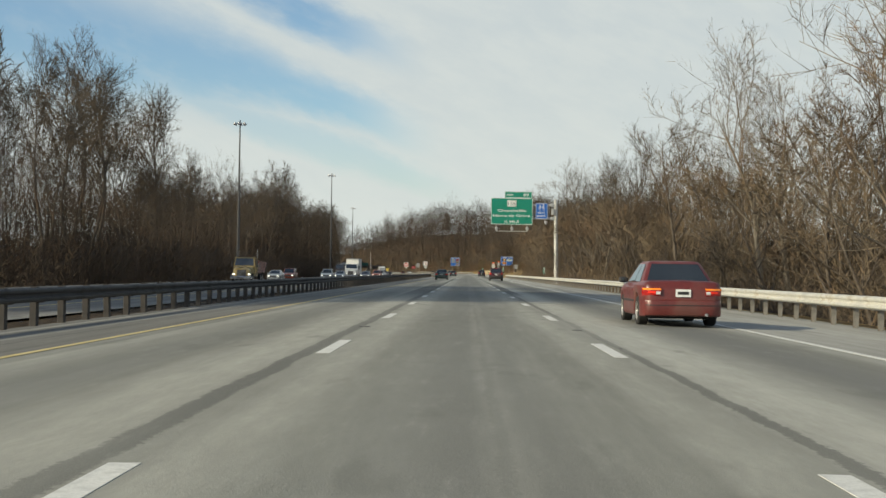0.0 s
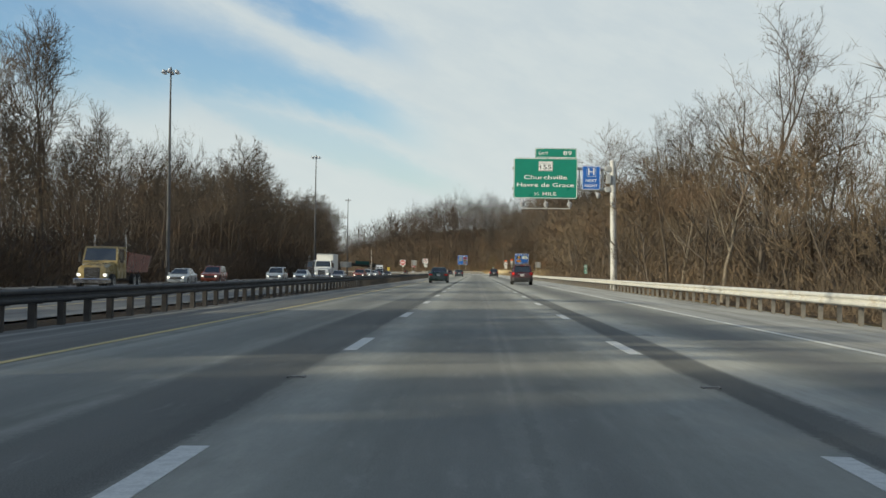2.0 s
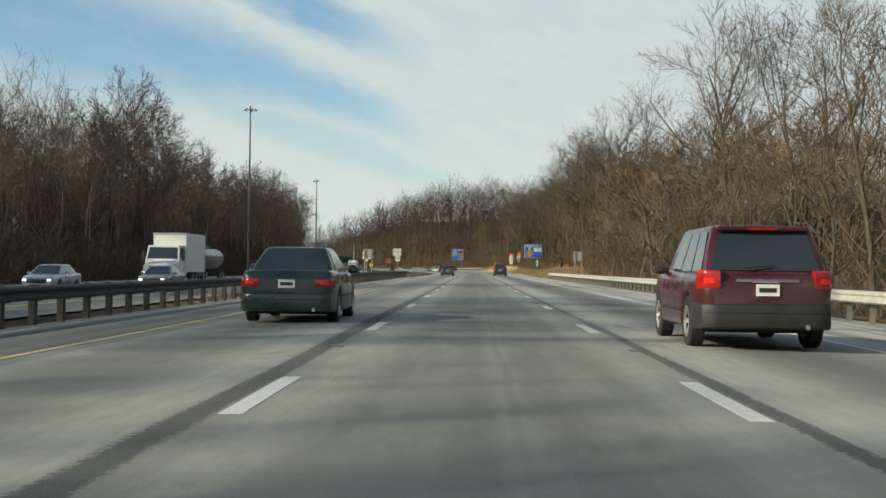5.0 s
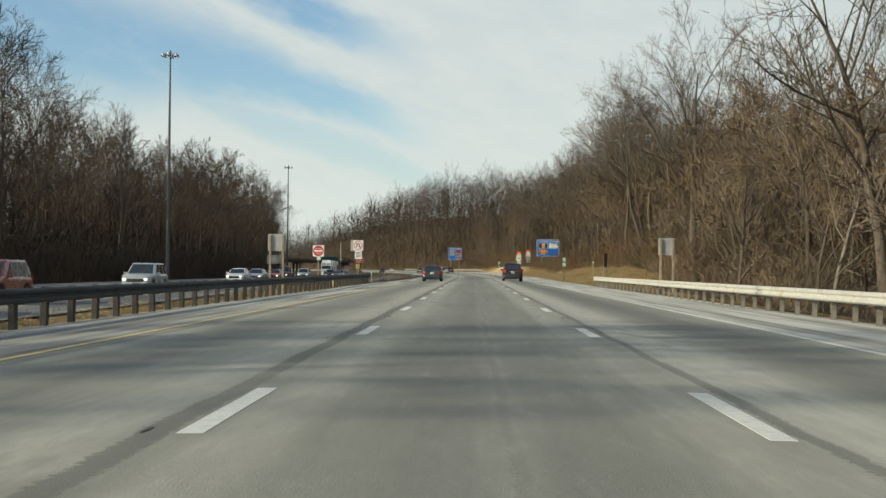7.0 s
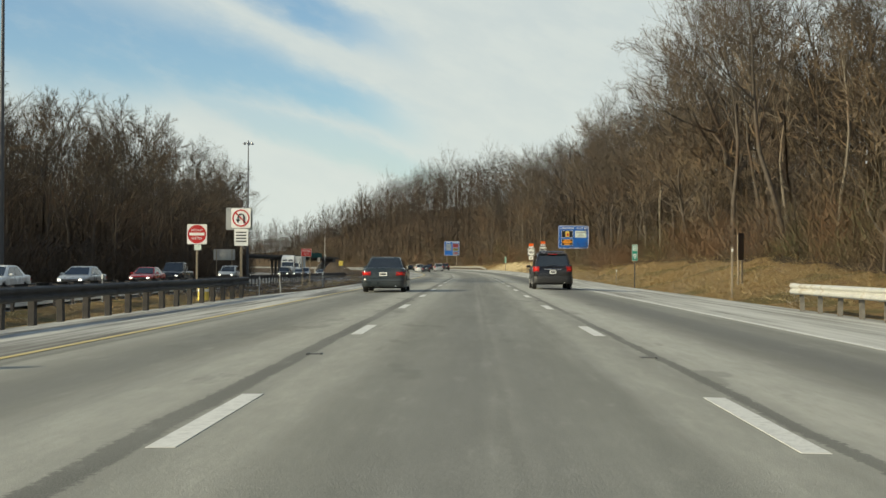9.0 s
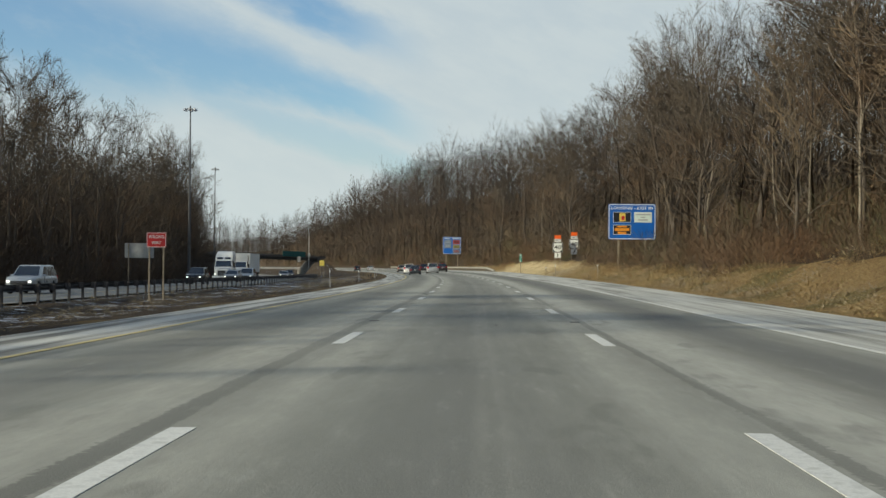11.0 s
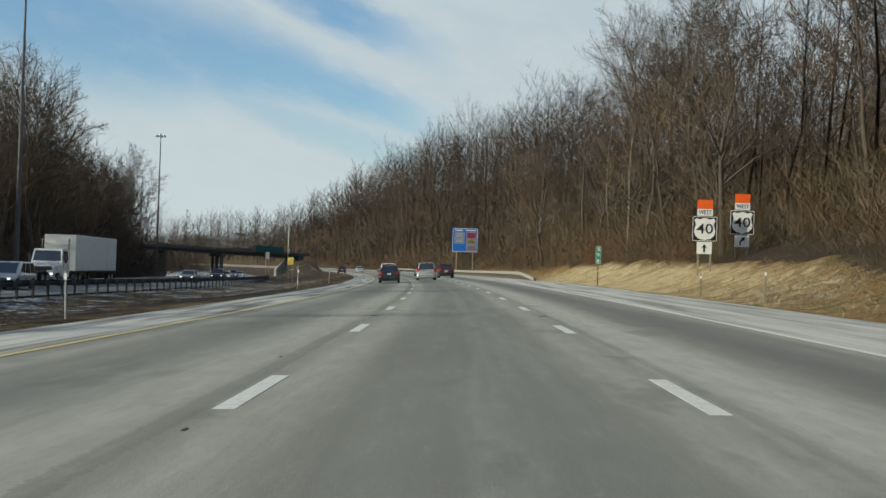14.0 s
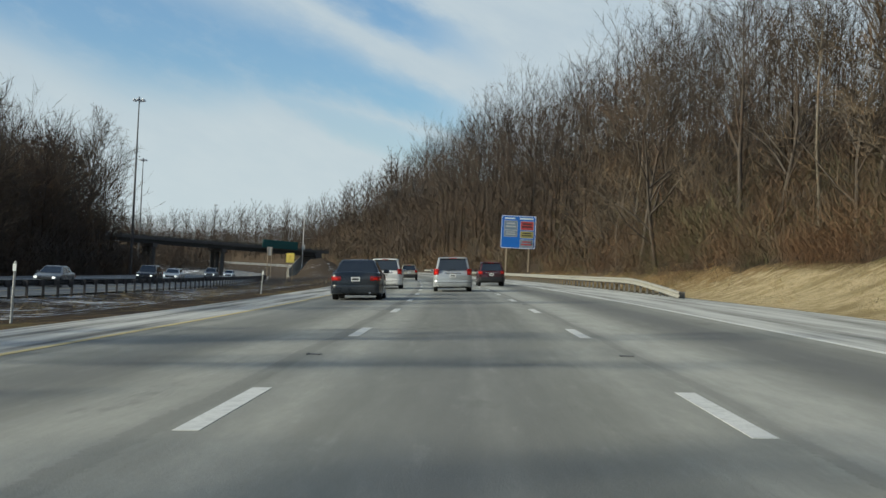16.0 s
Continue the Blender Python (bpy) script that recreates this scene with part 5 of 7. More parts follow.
def food_sign():
    g = empty("services_sign", pose(-6.37, 662.0, 0), "blue services information sign on two posts", "road sign")
    z = ground_z(662.0, -6.37 - centre(662.0))
    for x in (-1.45, 1.45):
        post_part(g, x, z - 0.5, 5.2, 0.12, 0.10)
    pn = plate("panel", g, 0, 6.49, 4.5, 4.26, M_BLUE, 0.0, 0.2, 0.05)
    rim("border", pn, 0, 6.49, 4.42, 4.18, 0.05, M_SIGN_WHITE, -0.008, 0.2)
    for x, w in ((-1.15, 1.35), (1.0, 1.75)):
        plate("heading_bar", pn, x, 8.24, w, 0.16, M_SIGN_PALE, -0.012, 0.03)
    for x, zz, h, m, bar in ((-1.0, 7.34, 1.22, M_LOGO_GREY, M_ALU), (-1.0, 6.29, 0.86, M_LOGO_GREY, M_ALU), (1.1, 7.34, 1.16, M_LOGO_RED, M_SIGN_BLACK), (1.1, 6.18, 0.92, M_LOGO_OLIVE, M_SIGN_BLACK), (1.1, 5.04, 1.05, M_LOGO_GREY, M_LOGO_RED)):
        a = plate("logo_panel", pn, x, zz, 1.75, h, m, -0.014, 0.05)
        rim("logo_border", a, x, zz, 1.75, h, 0.05, M_ALU, -0.018, 0.05)
        for dz, w in ((0.2, 1.1), (-0.12, 1.3)):
            plate("logo_bar", a, x, zz + dz * h, w, 0.16 * h, bar, -0.026, 0.04)


food_sign()


def shield_outline(w):
    half = [(0, -0.50), (0.10, -0.455), (0.26, -0.42), (0.40, -0.30), (0.455, -0.12), (0.42, 0.05), (0.38, 0.17), (0.41, 0.28), (0.455, 0.36), (0.36, 0.45), (0.22, 0.40), (0.08, 0.45), (0, 0.47)]
    pts = half + [(-x, z) for x, z in reversed(half[1:-1])]
    return [(x * w, z * w) for x, z in pts]


def route_sign(s, x, z_top, w, arrow):
    u = x - centre(s)
    foot = ground_z(s, u)
    g = empty("route_sign", pose(x, s, 0, 0, 0, 2), "white route shield with orange plate on two wooden posts", "road sign", "route signs")
    for dx in (-0.30, 0.34):
        post_part(g, dx, foot - 0.4, z_top + 0.5, 0.05, 0.045)
    zc = z_top - w / 2
    plate("orange_plate", g, 0, z_top + 0.64, w * 0.64, 0.46, M_SIGN_ORANGE, -0.01, 0.03)
    d = plate("direction_plate", g, 0, z_top + 0.22, w * 0.64, 0.36, M_SIGN_WHITE, -0.01, 0.03)
    letters(d, "WEST", 0, z_top + 0.21, 0.30, M_SIGN_BLACK, -0.018, w * 0.52)
    sq = plate("shield_plate", g, 0, zc, w, w, M_SIGN_BLACK, -0.01, 0.06)
    rim("shield_border", sq, 0, zc, w, w, 0.025, M_SIGN_WHITE, -0.016, 0.06)
    out = shield_outline(w * 0.96)
    sh = part("shield", Build().loft([[(px, -0.012, zc + pz) for px, pz in out], [(px, -0.020, zc + pz) for px, pz in out]]), M_SIGN_WHITE, sq)
    letters(sh, "40", 0, zc - 0.02, w * 0.58, M_SIGN_BLACK, -0.025, w * 0.68)
    ap = plate("arrow_plate", g, 0, z_top - w - 0.36, w * 0.62, 0.62, M_SIGN_WHITE, -0.01, 0.03)
    za = z_top - w - 0.36
    if arrow == "up":
        pts = [(-0.05, -0.22), (0.05, -0.22), (0.05, 0.03), (0.13, 0.0), (0, 0.22), (-0.13, 0.0), (-0.05, 0.03)]
    else:
        pts = [(-0.14, -0.22), (-0.05, -0.22), (-0.04, -0.06), (0.06, 0.05), (0.10, -0.02), (0.19, 0.2), (-0.04, 0.18), (0.0, 0.11), (-0.11, 0.0)]
    part("arrow", Build().loft([[(px, -0.012, za + pz) for px, pz in pts], [(px, -0.018, za + pz) for px, pz in pts]]), M_SIGN_BLACK, ap)


route_sign(500.0, 9.99, 4.24, 1.26, "up")
route_sign(501.0, 12.09, 4.66, 1.24, "right")


def mile_marker(s, x, z0, z1, digits):
    foot = ground_z(s, x - centre(s))
    g = empty("mile_marker", pose(x, s, 0, 0, 0, 2), "narrow green mile marker on a steel post", "road sign", "mile markers")
    post_part(g, 0, foot - 0.3, z1 - 0.1, 0.03, 0.028, M_POST_STEEL)
    pn = plate("panel", g, 0, (z0 + z1) / 2, 0.34, z1 - z0, M_GREEN, -0.01, 0.04)
    rim("border", pn, 0, (z0 + z1) / 2, 0.33, z1 - z0 - 0.01, 0.015, M_SIGN_WHITE, -0.015, 0.04)
    n = len(digits)
    for i, c in enumerate(digits):
        letters(pn, c, 0, z1 - (z1 - z0) * (i + 0.5) / n, (z1 - z0) / n * 0.95, M_SIGN_WHITE, -0.016, name="digit")


mile_marker(356.0, 9.85, 1.45, 2.45, "89")
mile_marker(519.0, 6.05, 1.80, 2.95, "896")
mile_marker(205.0, 12.1, 1.0, 2.0, "89")


def disc(parent, name, x, z, r, mat, y, inner=0.0, n=28):
    a = [(x + r * math.cos(2 * math.pi * k / n), z + r * math.sin(2 * math.pi * k / n)) for k in range(n)]
    b = Build()
    if inner:
        c = [(x + inner * math.cos(2 * math.pi * k / n), z + inner * math.sin(2 * math.pi * k / n)) for k in range(n)]
        b.loft([[(p[0], y + 0.004, p[1]) for p in a], [(p[0], y, p[1]) for p in a], [(p[0], y, p[1]) for p in c], [(p[0], y + 0.004, p[1]) for p in c]], caps=False)
    else:
        b.loft([[(p[0], y + 0.004, p[1]) for p in a], [(p[0], y, p[1]) for p in a]])
    return part(name, b, mat, parent)


def median_signs():
    # do not enter
    x, y = -16.94, 355.0
    foot = ground_z(y, x)
    g = empty("no_entry_sign", pose(x, y, 0), "square red and white no-entry sign on a wooden post", "road sign")
    post_part(g, 0, foot - 0.4, 3.4, 0.06, 0.06)
    sq = plate("panel", g, 0, 2.92, 1.22, 1.22, M_SIGN_WHITE, -0.01, 0.08)
    d = disc(sq, "red_disc", 0, 2.92, 0.57, M_SIGN_RED, -0.016)
    part("white_bar", Build().box((-0.46, -0.024, 2.84), (0.46, -0.017, 3.01)), M_SIGN_WHITE, d)
    letters(d, "DO NOT", 0, 3.16, 0.19, M_SIGN_WHITE, -0.022, 0.70)
    letters(d, "ENTER", 0, 2.66, 0.19, M_SIGN_WHITE, -0.022, 0.62)
    plate("small_plate", g, 0.05, 2.12, 0.42, 0.34, M_SIGN_PALE, -0.01, 0.03)
    # no U-turn
    x, y = -11.0, 337.0
    foot = ground_z(y, x)
    g = empty("no_turn_sign", pose(x, y, 0), "white no-U-turn sign with a plate below on a wooden post", "road sign")
    post_part(g, 0.02, foot - 0.4, 3.5, 0.06, 0.055)
    plate("back_panel", g, -0.10, 3.22, 1.25, 1.05, M_ALU, 0.10, 0.05)
    sq = plate("panel", g, 0, 3.25, 0.92, 0.92, M_SIGN_WHITE, -0.01, 0.06)
    disc(sq, "red_ring", 0, 3.25, 0.41, M_SIGN_RED, -0.018, 0.345)
    hook = Build()
    path = [(0.14, -0.24), (0.14, 0.08), (0.09, 0.17), (0.0, 0.2), (-0.09, 0.17), (-0.14, 0.08), (-0.14, -0.06)]
    for (a, b2), (c, d2) in zip(path, path[1:]):
        hook.tube((a, -0.016, 3.25 + b2), (c, -0.016, 3.25 + d2), 0.035, n=6)
    hook.add([(-0.25, -0.02, 3.20), (-0.03, -0.02, 3.20), (-0.14, -0.02, 3.02)], [(0, 1, 2)])
    part("arrow", hook, M_SIGN_BLACK, sq)
    s45 = math.sqrt(0.5)
    part("slash", Build().box((-0.37, -0.030, -0.03), (0.37, -0.024, 0.03), Matrix.Translation((0, 0, 3.25)) @ pose(0, 0, 0, 0, 45, 0)), M_SIGN_RED, sq)
    part("flasher", Build().box((-0.09, 0.0, 3.78), (0.09, 0.12, 4.12), bevel=0.02), M_MARKER, g, "small dark box above the sign")
    lp = plate("lower_plate", g, 0.02, 2.35, 0.66, 0.80, M_SIGN_WHITE, -0.01, 0.03)
    for z in (2.58, 2.44, 2.30, 2.16):
        plate("text_bar", lp, 0.02, z, 0.48, 0.06, M_SIGN_BLACK, -0.016, 0.01)
    # wrong way, further on
    x, y = -17.1, 408.0
    foot = ground_z(y, x - centre(y))
    g = empty("wrong_way_sign", pose(x, y, 0), "red wrong-way sign on two posts in the median", "road sign")
    for dx in (-0.38, 0.38):
        post_part(g, dx, foot - 0.4, 2.7, 0.06, 0.04)
    pn = plate("panel", g, 0, 2.38, 1.06, 0.80, M_SIGN_RED, -0.01, 0.05)
    rim("border", pn, 0, 2.38, 1.03, 0.77, 0.025, M_SIGN_WHITE, -0.016, 0.05)
    letters(pn, "WRONG", 0, 2.54, 0.25, M_SIGN_WHITE, -0.018, 0.84)
    letters(pn, "WAY", 0, 2.22, 0.25, M_SIGN_WHITE, -0.018, 0.52)
    # yellow board before the bridge
    x, y = -43.5, 700.0
    foot = ground_z(y, x - centre(y))
    g = empty("yellow_sign", pose(x, y, 0), "square yellow warning board on two posts in the median", "road sign")
    for dx in (-0.42, 0.42):
        post_part(g, dx, foot - 0.4, 2.5, 0.06, 0.05)
    pn = plate("panel", g, 0, 1.90, 1.38, 1.60, M_SIGN_YELLOW, -0.01, 0.05)
    rim("border", pn, 0, 1.90, 1.34, 1.56, 0.04, M_SIGN_BLACK, -0.016, 0.05)
    plate("symbol_bar", pn, -0.05, 2.0, 0.22, 0.75, M_SIGN_GOLD, -0.02, 0.05)
    plate("symbol_bar", pn, 0.12, 2.18, 0.34, 0.18, M_SIGN_GOLD, -0.032, 0.05)


median_signs()


def back_sign(s, u, w, h, z, label):
    """A sign for the other direction, of which the bare back is seen."""
    p = on_ground(s, u)
    g = empty("sign_back", pose(p.x, p.y, 0), label, "road sign", "sign backs")
    for dx in (-w * 0.36, w * 0.36):
        post_part(g, dx, p.z - 0.4, z + h / 2 - 0.05, -0.06, 0.06)
    plate("panel", g, 0, z, w, h, M_ALU, 0.0, 0.06, 0.02)
    for dz in (-h * 0.25, h * 0.25):
        part("stiffener", Build().box((-w / 2 + 0.05, -0.03, z + dz - 0.03), (w / 2 - 0.05, 0.0, z + dz + 0.03)), M_ALU, g)


back_sign(287.0, -11.1, 1.0, 0.95, 2.45, "grey aluminium back of a tall sign in the median")
back_sign(287.0, 10.7, 0.96, 0.96, 2.42, "grey aluminium back of a verge sign")
back_sign(745.0, far_edge(745.0) + 1.0, 1.0, 1.6, 3.2, "small grey back of a sign beside the bridge")
back_sign(517.0, -41.9, 4.0, 2.0, 3.0, "broad grey aluminium back of a guide sign")


def verge_stakes():
    for s, u, h, label in ((330.0, 10.6, 2.1, "slim weathered wooden marker stake"), (443.0, 10.6, 1.3, "pale marker stake on the verge"), (487.0, 10.5, 1.0, "weathered wooden marker stake"), (476.0, 10.4, 1.2, "weathered wooden marker stake"), (372.0, 10.5, 1.1, "pale marker stake on the verge")):
        p = on_ground(s, u)
        g = empty("marker_stake", pose(p.x, p.y, p.z), label, "marker post", "marker stakes")
        part("stake", Build().box((-0.04, -0.03, -0.3), (0.04, 0.03, h), bevel=0.006), M_SIGN_POST, g)
        part("reflector", Build().box((-0.035, -0.036, h - 0.2), (0.035, -0.031, h - 0.08)), M_SIGN_WHITE, g)
    for s, u, h in ((345.0, -10.3, 1.15), (352.0, -12.6, 1.1), (366.0, -10.5, 1.1), (430.0, -9.7, 1.25), (523.0, -9.9, 1.35), (465.0, -9.8, 1.2), (560.0, -9.8, 1.2), (330.0, -15.5, 1.2)):
        p = on_ground(s, u)
        g = empty("delineator", pose(p.x, p.y, p.z, random.gauss(0, 2), random.gauss(0, 2), 0), "thin pale roadside delineator post", "marker post", "delineators")
        part("post", Build().tube((0, 0, -0.3), (0, 0, h), 0.035, 0.03, 8), M_ALU, g)
        part("reflector", Build().box((-0.04, -0.045, h - 0.22), (0.04, -0.036, h - 0.06)), M_SIGN_WHITE, g)
    p = on_ground(337.0, 12.4)
    g = empty("object_marker", pose(p.x, p.y, p.z, 0, 0, 40), "narrow dark marker panel on two posts", "road sign")
    for dx in (-0.13, 0.13):
        post_part(g, dx, -0.3, 2.3, 0.04, 0.04)
    plate("panel", g, 0, 1.75, 0.42, 1.25, M_MARKER, -0.01, 0.02)
    p = on_ground(342.0, -13.8)
    b = Build().tube((0, 0, -0.1), (0, 0, 0.95), 0.30, 0.26, 14).tube((0, 0, 0.95), (0, 0, 1.02), 0.28, 0.28, 14)
    g = empty("barrel", pose(p.x, p.y, p.z), "yellow plastic crash barrel in the median", "barrel")
    part("body", b, M_SIGN_YELLOW, g, smooth=True)
    part("band", Build().tube((0, 0, 0.45), (0, 0, 0.58), 0.292, 0.286, 14), M_SIGN_WHITE, g)


verge_stakes()


# ---------- bridge over the far carriageway ----------
M_CONCRETE = plain("weathered_concrete", (0.23, 0.222, 0.205), 0.85, vary=0.12, scale=0.8, bump=0.2, dirt=(0.14, 0.135, 0.125))
# Sign green darkened in its colour for the shade at the parapet.
M_DIM_GREEN = plain("shade_dimmed_green", (0.014, 0.085, 0.080), 0.7, vary=0.1)
# Darker copy of the concrete: shade of the bridge's near side is in its colour.
M_DECK = plain("shaded_bridge_concrete", (0.085, 0.083, 0.080), 0.85, vary=0.15, scale=0.8, dirt=(0.06, 0.058, 0.055))
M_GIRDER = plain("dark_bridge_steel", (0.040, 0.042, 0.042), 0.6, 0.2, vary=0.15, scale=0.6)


def overpass():
    a, b = Vector((-112.0, 765.0, 0)), Vector((-57.5, 803.0, 0))
    d = (b - a).normalized()
    yaw = math.degrees(math.atan2(d.y, d.x))
    n = (b - a).length
    g = empty("overpass", pose(a.x, a.y, 0.75, 0, 1.4, yaw), "dark steel girder overpass on concrete piers", "bridge")
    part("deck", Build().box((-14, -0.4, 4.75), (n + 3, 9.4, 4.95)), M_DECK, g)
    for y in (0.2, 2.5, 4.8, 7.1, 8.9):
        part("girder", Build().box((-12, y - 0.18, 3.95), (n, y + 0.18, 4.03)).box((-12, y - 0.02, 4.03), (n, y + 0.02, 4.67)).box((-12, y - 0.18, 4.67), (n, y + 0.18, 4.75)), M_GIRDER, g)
    for y in (-0.4, 9.1):
        part("parapet", Build().box((-14, y, 4.95), (n + 3, y + 0.3, 5.45), bevel=0.03), M_DECK, g)
        part("rail", Build().tube((-14, y + 0.15, 5.75), (n + 3, y + 0.15, 5.75), 0.05, n=8), M_GIRDER, g)
        for x in frange(-13, n + 2, 4.0):
            part("rail_post", Build().box((x - 0.05, y + 0.1, 5.45), (x + 0.05, y + 0.2, 5.75)), M_GIRDER, g)
    for x in (26.5, 43.0):
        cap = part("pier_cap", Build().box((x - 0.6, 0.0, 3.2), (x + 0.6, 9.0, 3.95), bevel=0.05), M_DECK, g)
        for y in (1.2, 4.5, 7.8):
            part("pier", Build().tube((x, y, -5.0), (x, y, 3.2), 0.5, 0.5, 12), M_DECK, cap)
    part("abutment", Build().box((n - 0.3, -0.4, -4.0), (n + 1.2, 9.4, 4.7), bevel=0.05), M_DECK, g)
    x0, x1 = n - 3.6, n - 0.3
    part("slope_paving", Build().add([(x0, 1, 0.4), (x0, 9, 0.4), (x1, 9, 3.7), (x1, 1, 3.7), (x0, 1, -4.2), (x0, 9, -4.2), (x1, 9, -4.2), (x1, 1, -4.2)], [(0, 3, 2, 1), (0, 1, 5, 4), (1, 2, 6, 5), (2, 3, 7, 6), (3, 0, 4, 7), (4, 5, 6, 7)]), M_CONCRETE, g)
    part("abutment", Build().box((-14, -0.4, -4.0), (-11.5, 9.4, 4.7), bevel=0.05), M_CONCRETE, g)
    sg = part("sign_panel", Build().box((52.0, -0.75, 5.0), (61.0, -0.62, 6.9), bevel=0.02), M_DIM_GREEN, g, "dull green guide sign hung on the parapet")
    # approach bank on the near side of the bridge end
    t = empty("slim_mast", pose(-60.3, 800.0, 0), "slim pale lighting column beside the bridge", "street light")
    part("pole", Build().tube((0, 0, -4), (0, 0, 12.9), 0.16, 0.08, 8), M_POLE, t)
    part("bracket", Build().box((-0.2, -0.2, 4.4), (0.5, 0.2, 5.6), bevel=0.03), M_ALU, t)


overpass()


# ---------- vehicles ----------
def paint(name, col, rough=0.28, metal=0.0):
    return plain(name, col, rough, metal, vary=0.05, scale=1.2, coat=0.3, dirt=tuple(0.8 * c + 0.03 for c in col))


M_TYRE = plain("tyre_rubber", (0.018, 0.018, 0.018), 0.85, vary=0.2, scale=8)
M_ALLOY = plain("alloy_rim", (0.46, 0.45, 0.43), 0.4, 0.6, vary=0.15, scale=8, dirt=(0.24, 0.21, 0.18))
M_SEAM = plain("panel_gap_shadow_rubber", (0.03, 0.02, 0.02), 0.8)
M_WELL = plain("wheel_well_black", (0.010, 0.010, 0.010), 0.9)
M_TRIM = plain("black_plastic_trim", (0.022, 0.022, 0.023), 0.6)
M_RED_LENS = plain("red_tail_lens", (0.33, 0.010, 0.009), 0.18, vary=0.1, coat=0.5)
M_RED_LIT = plain("lit_tail_lamp", (0.75, 0.025, 0.015), 0.2, emit=0.18)
M_AMBER_LENS = plain("lit_amber_lamp", (0.85, 0.24, 0.03), 0.2, emit=0.25)
M_CLEAR_LENS = plain("clear_lens", (0.62, 0.63, 0.62), 0.15, coat=0.5)
M_HEADLAMP = plain("lit_headlamp", (1.0, 0.95, 0.85), 0.2, emit=2.0)
M_PLATE = plain("plate_white", (0.72, 0.72, 0.70), 0.5)
M_CHROME = plain("chrome", (0.70, 0.70, 0.72), 0.15, 1.0, vary=0.03)


def tinted_glass():
    m, tree, b = material("tinted_car_glass")
    add, calc, blend, step = node_kit(tree)
    n = add("ShaderNodeTexNoise", {"Vector": add("ShaderNodeTexCoord").outputs["Object"], "Scale": 1.5}).outputs["Fac"]
    tree.links.new(blend(n, (0.012, 0.015, 0.018), (0.030, 0.036, 0.042)), b.inputs["Base Color"])
    b.inputs["Roughness"].default_value = 0.04
    b.inputs["IOR"].default_value = 1.6
    b.inputs["Specular IOR Level"].default_value = 0.8
    return m


M_GLASS = tinted_glass()


def wheel_meshes(r, w):
    prof = [(r * 0.62, -w / 2), (r * 0.93, -w / 2), (r, -w * 0.36), (r, w * 0.36), (r * 0.93, w / 2), (r * 0.62, w / 2)]
    n = 16
    t = Build()
    rings = [[(x, q * math.cos(2 * math.pi * k / n), q * math.sin(2 * math.pi * k / n)) for q, x in prof] for k in range(n + 1)]
    t.loft(rings, caps=False)
    tyre = t.mesh("wheel", M_TYRE, True)
    h = Build()
    h.tube((-w * 0.30, 0, 0), (w * 0.30, 0, 0), r * 0.20, n=14)
    for k in range(6):
        a = 2 * math.pi * k / 6
        c, s = math.cos(a), math.sin(a)
        side = Vector((0, -s, c)) * r * 0.085
        for sg in (-1, 1):
            x0, x1 = sg * w * 0.30, sg * w * 0.40
            p, q = Vector((x0, c * r * 0.12, s * r * 0.12)), Vector((x1, c * r * 0.60, s * r * 0.60))
            h.add([p - side, p + side, q + side * 1.2, q - side * 1.2, p - side + Vector((-sg * 0.03, 0, 0)), p + side + Vector((-sg * 0.03, 0, 0)), q + side * 1.2 + Vector((-sg * 0.03, 0, 0)), q - side * 1.2 + Vector((-sg * 0.03, 0, 0))],
                  [(0, 1, 2, 3), (7, 6, 5, 4), (0, 4, 5, 1), (1, 5, 6, 2), (2, 6, 7, 3), (3, 7, 4, 0)])
    for sg in (-1, 1):
        lip = [[(x, q * math.cos(2 * math.pi * k / n), q * math.sin(2 * math.pi * k / n)) for q, x in ((r * 0.55, sg * w * 0.36), (r * 0.63, sg * w * 0.36), (r * 0.63, sg * w * 0.51), (r * 0.58, sg * w * 0.51))] for k in range(n + 1)]
        h.loft(lip, caps=False)
    h.tube((-w * 0.22, 0, 0), (w * 0.22, 0, 0), r * 0.56, n=20)
    return tyre, h.mesh("rim", M_ALLOY, True)


WHEELS = {}


def quad_pane(parent, name, A, B, C, D, u0, u1, v0, v1, mat, lift=0.006, cut=(0, 0)):
    """A pane on the face A-B-C-D (A, B below; D, C above), between fractions of its width and height."""
    A, B, C, D = map(Vector, (A, B, C, D))
    at = lambda u, v: A.lerp(B, u).lerp(D.lerp(C, u), v)
    n = (B - A).cross(D - A).normalized()
    p = [at(u0, v0), at(u1, v0), at(u1 - cut[1], v1), at(u0 + cut[0], v1)]
    b = Build().loft([[q + n * (lift - 0.006) for q in p], [q + n * lift for q in p]])
    return part(name, b, mat, parent)


TAIL_PLAN = [(0.0, -0.012), (0.45, 0.0), (0.70, 0.012), (0.80, 0.035), (0.88, 0.075), (0.945, 0.16), (0.98, 0.34)]


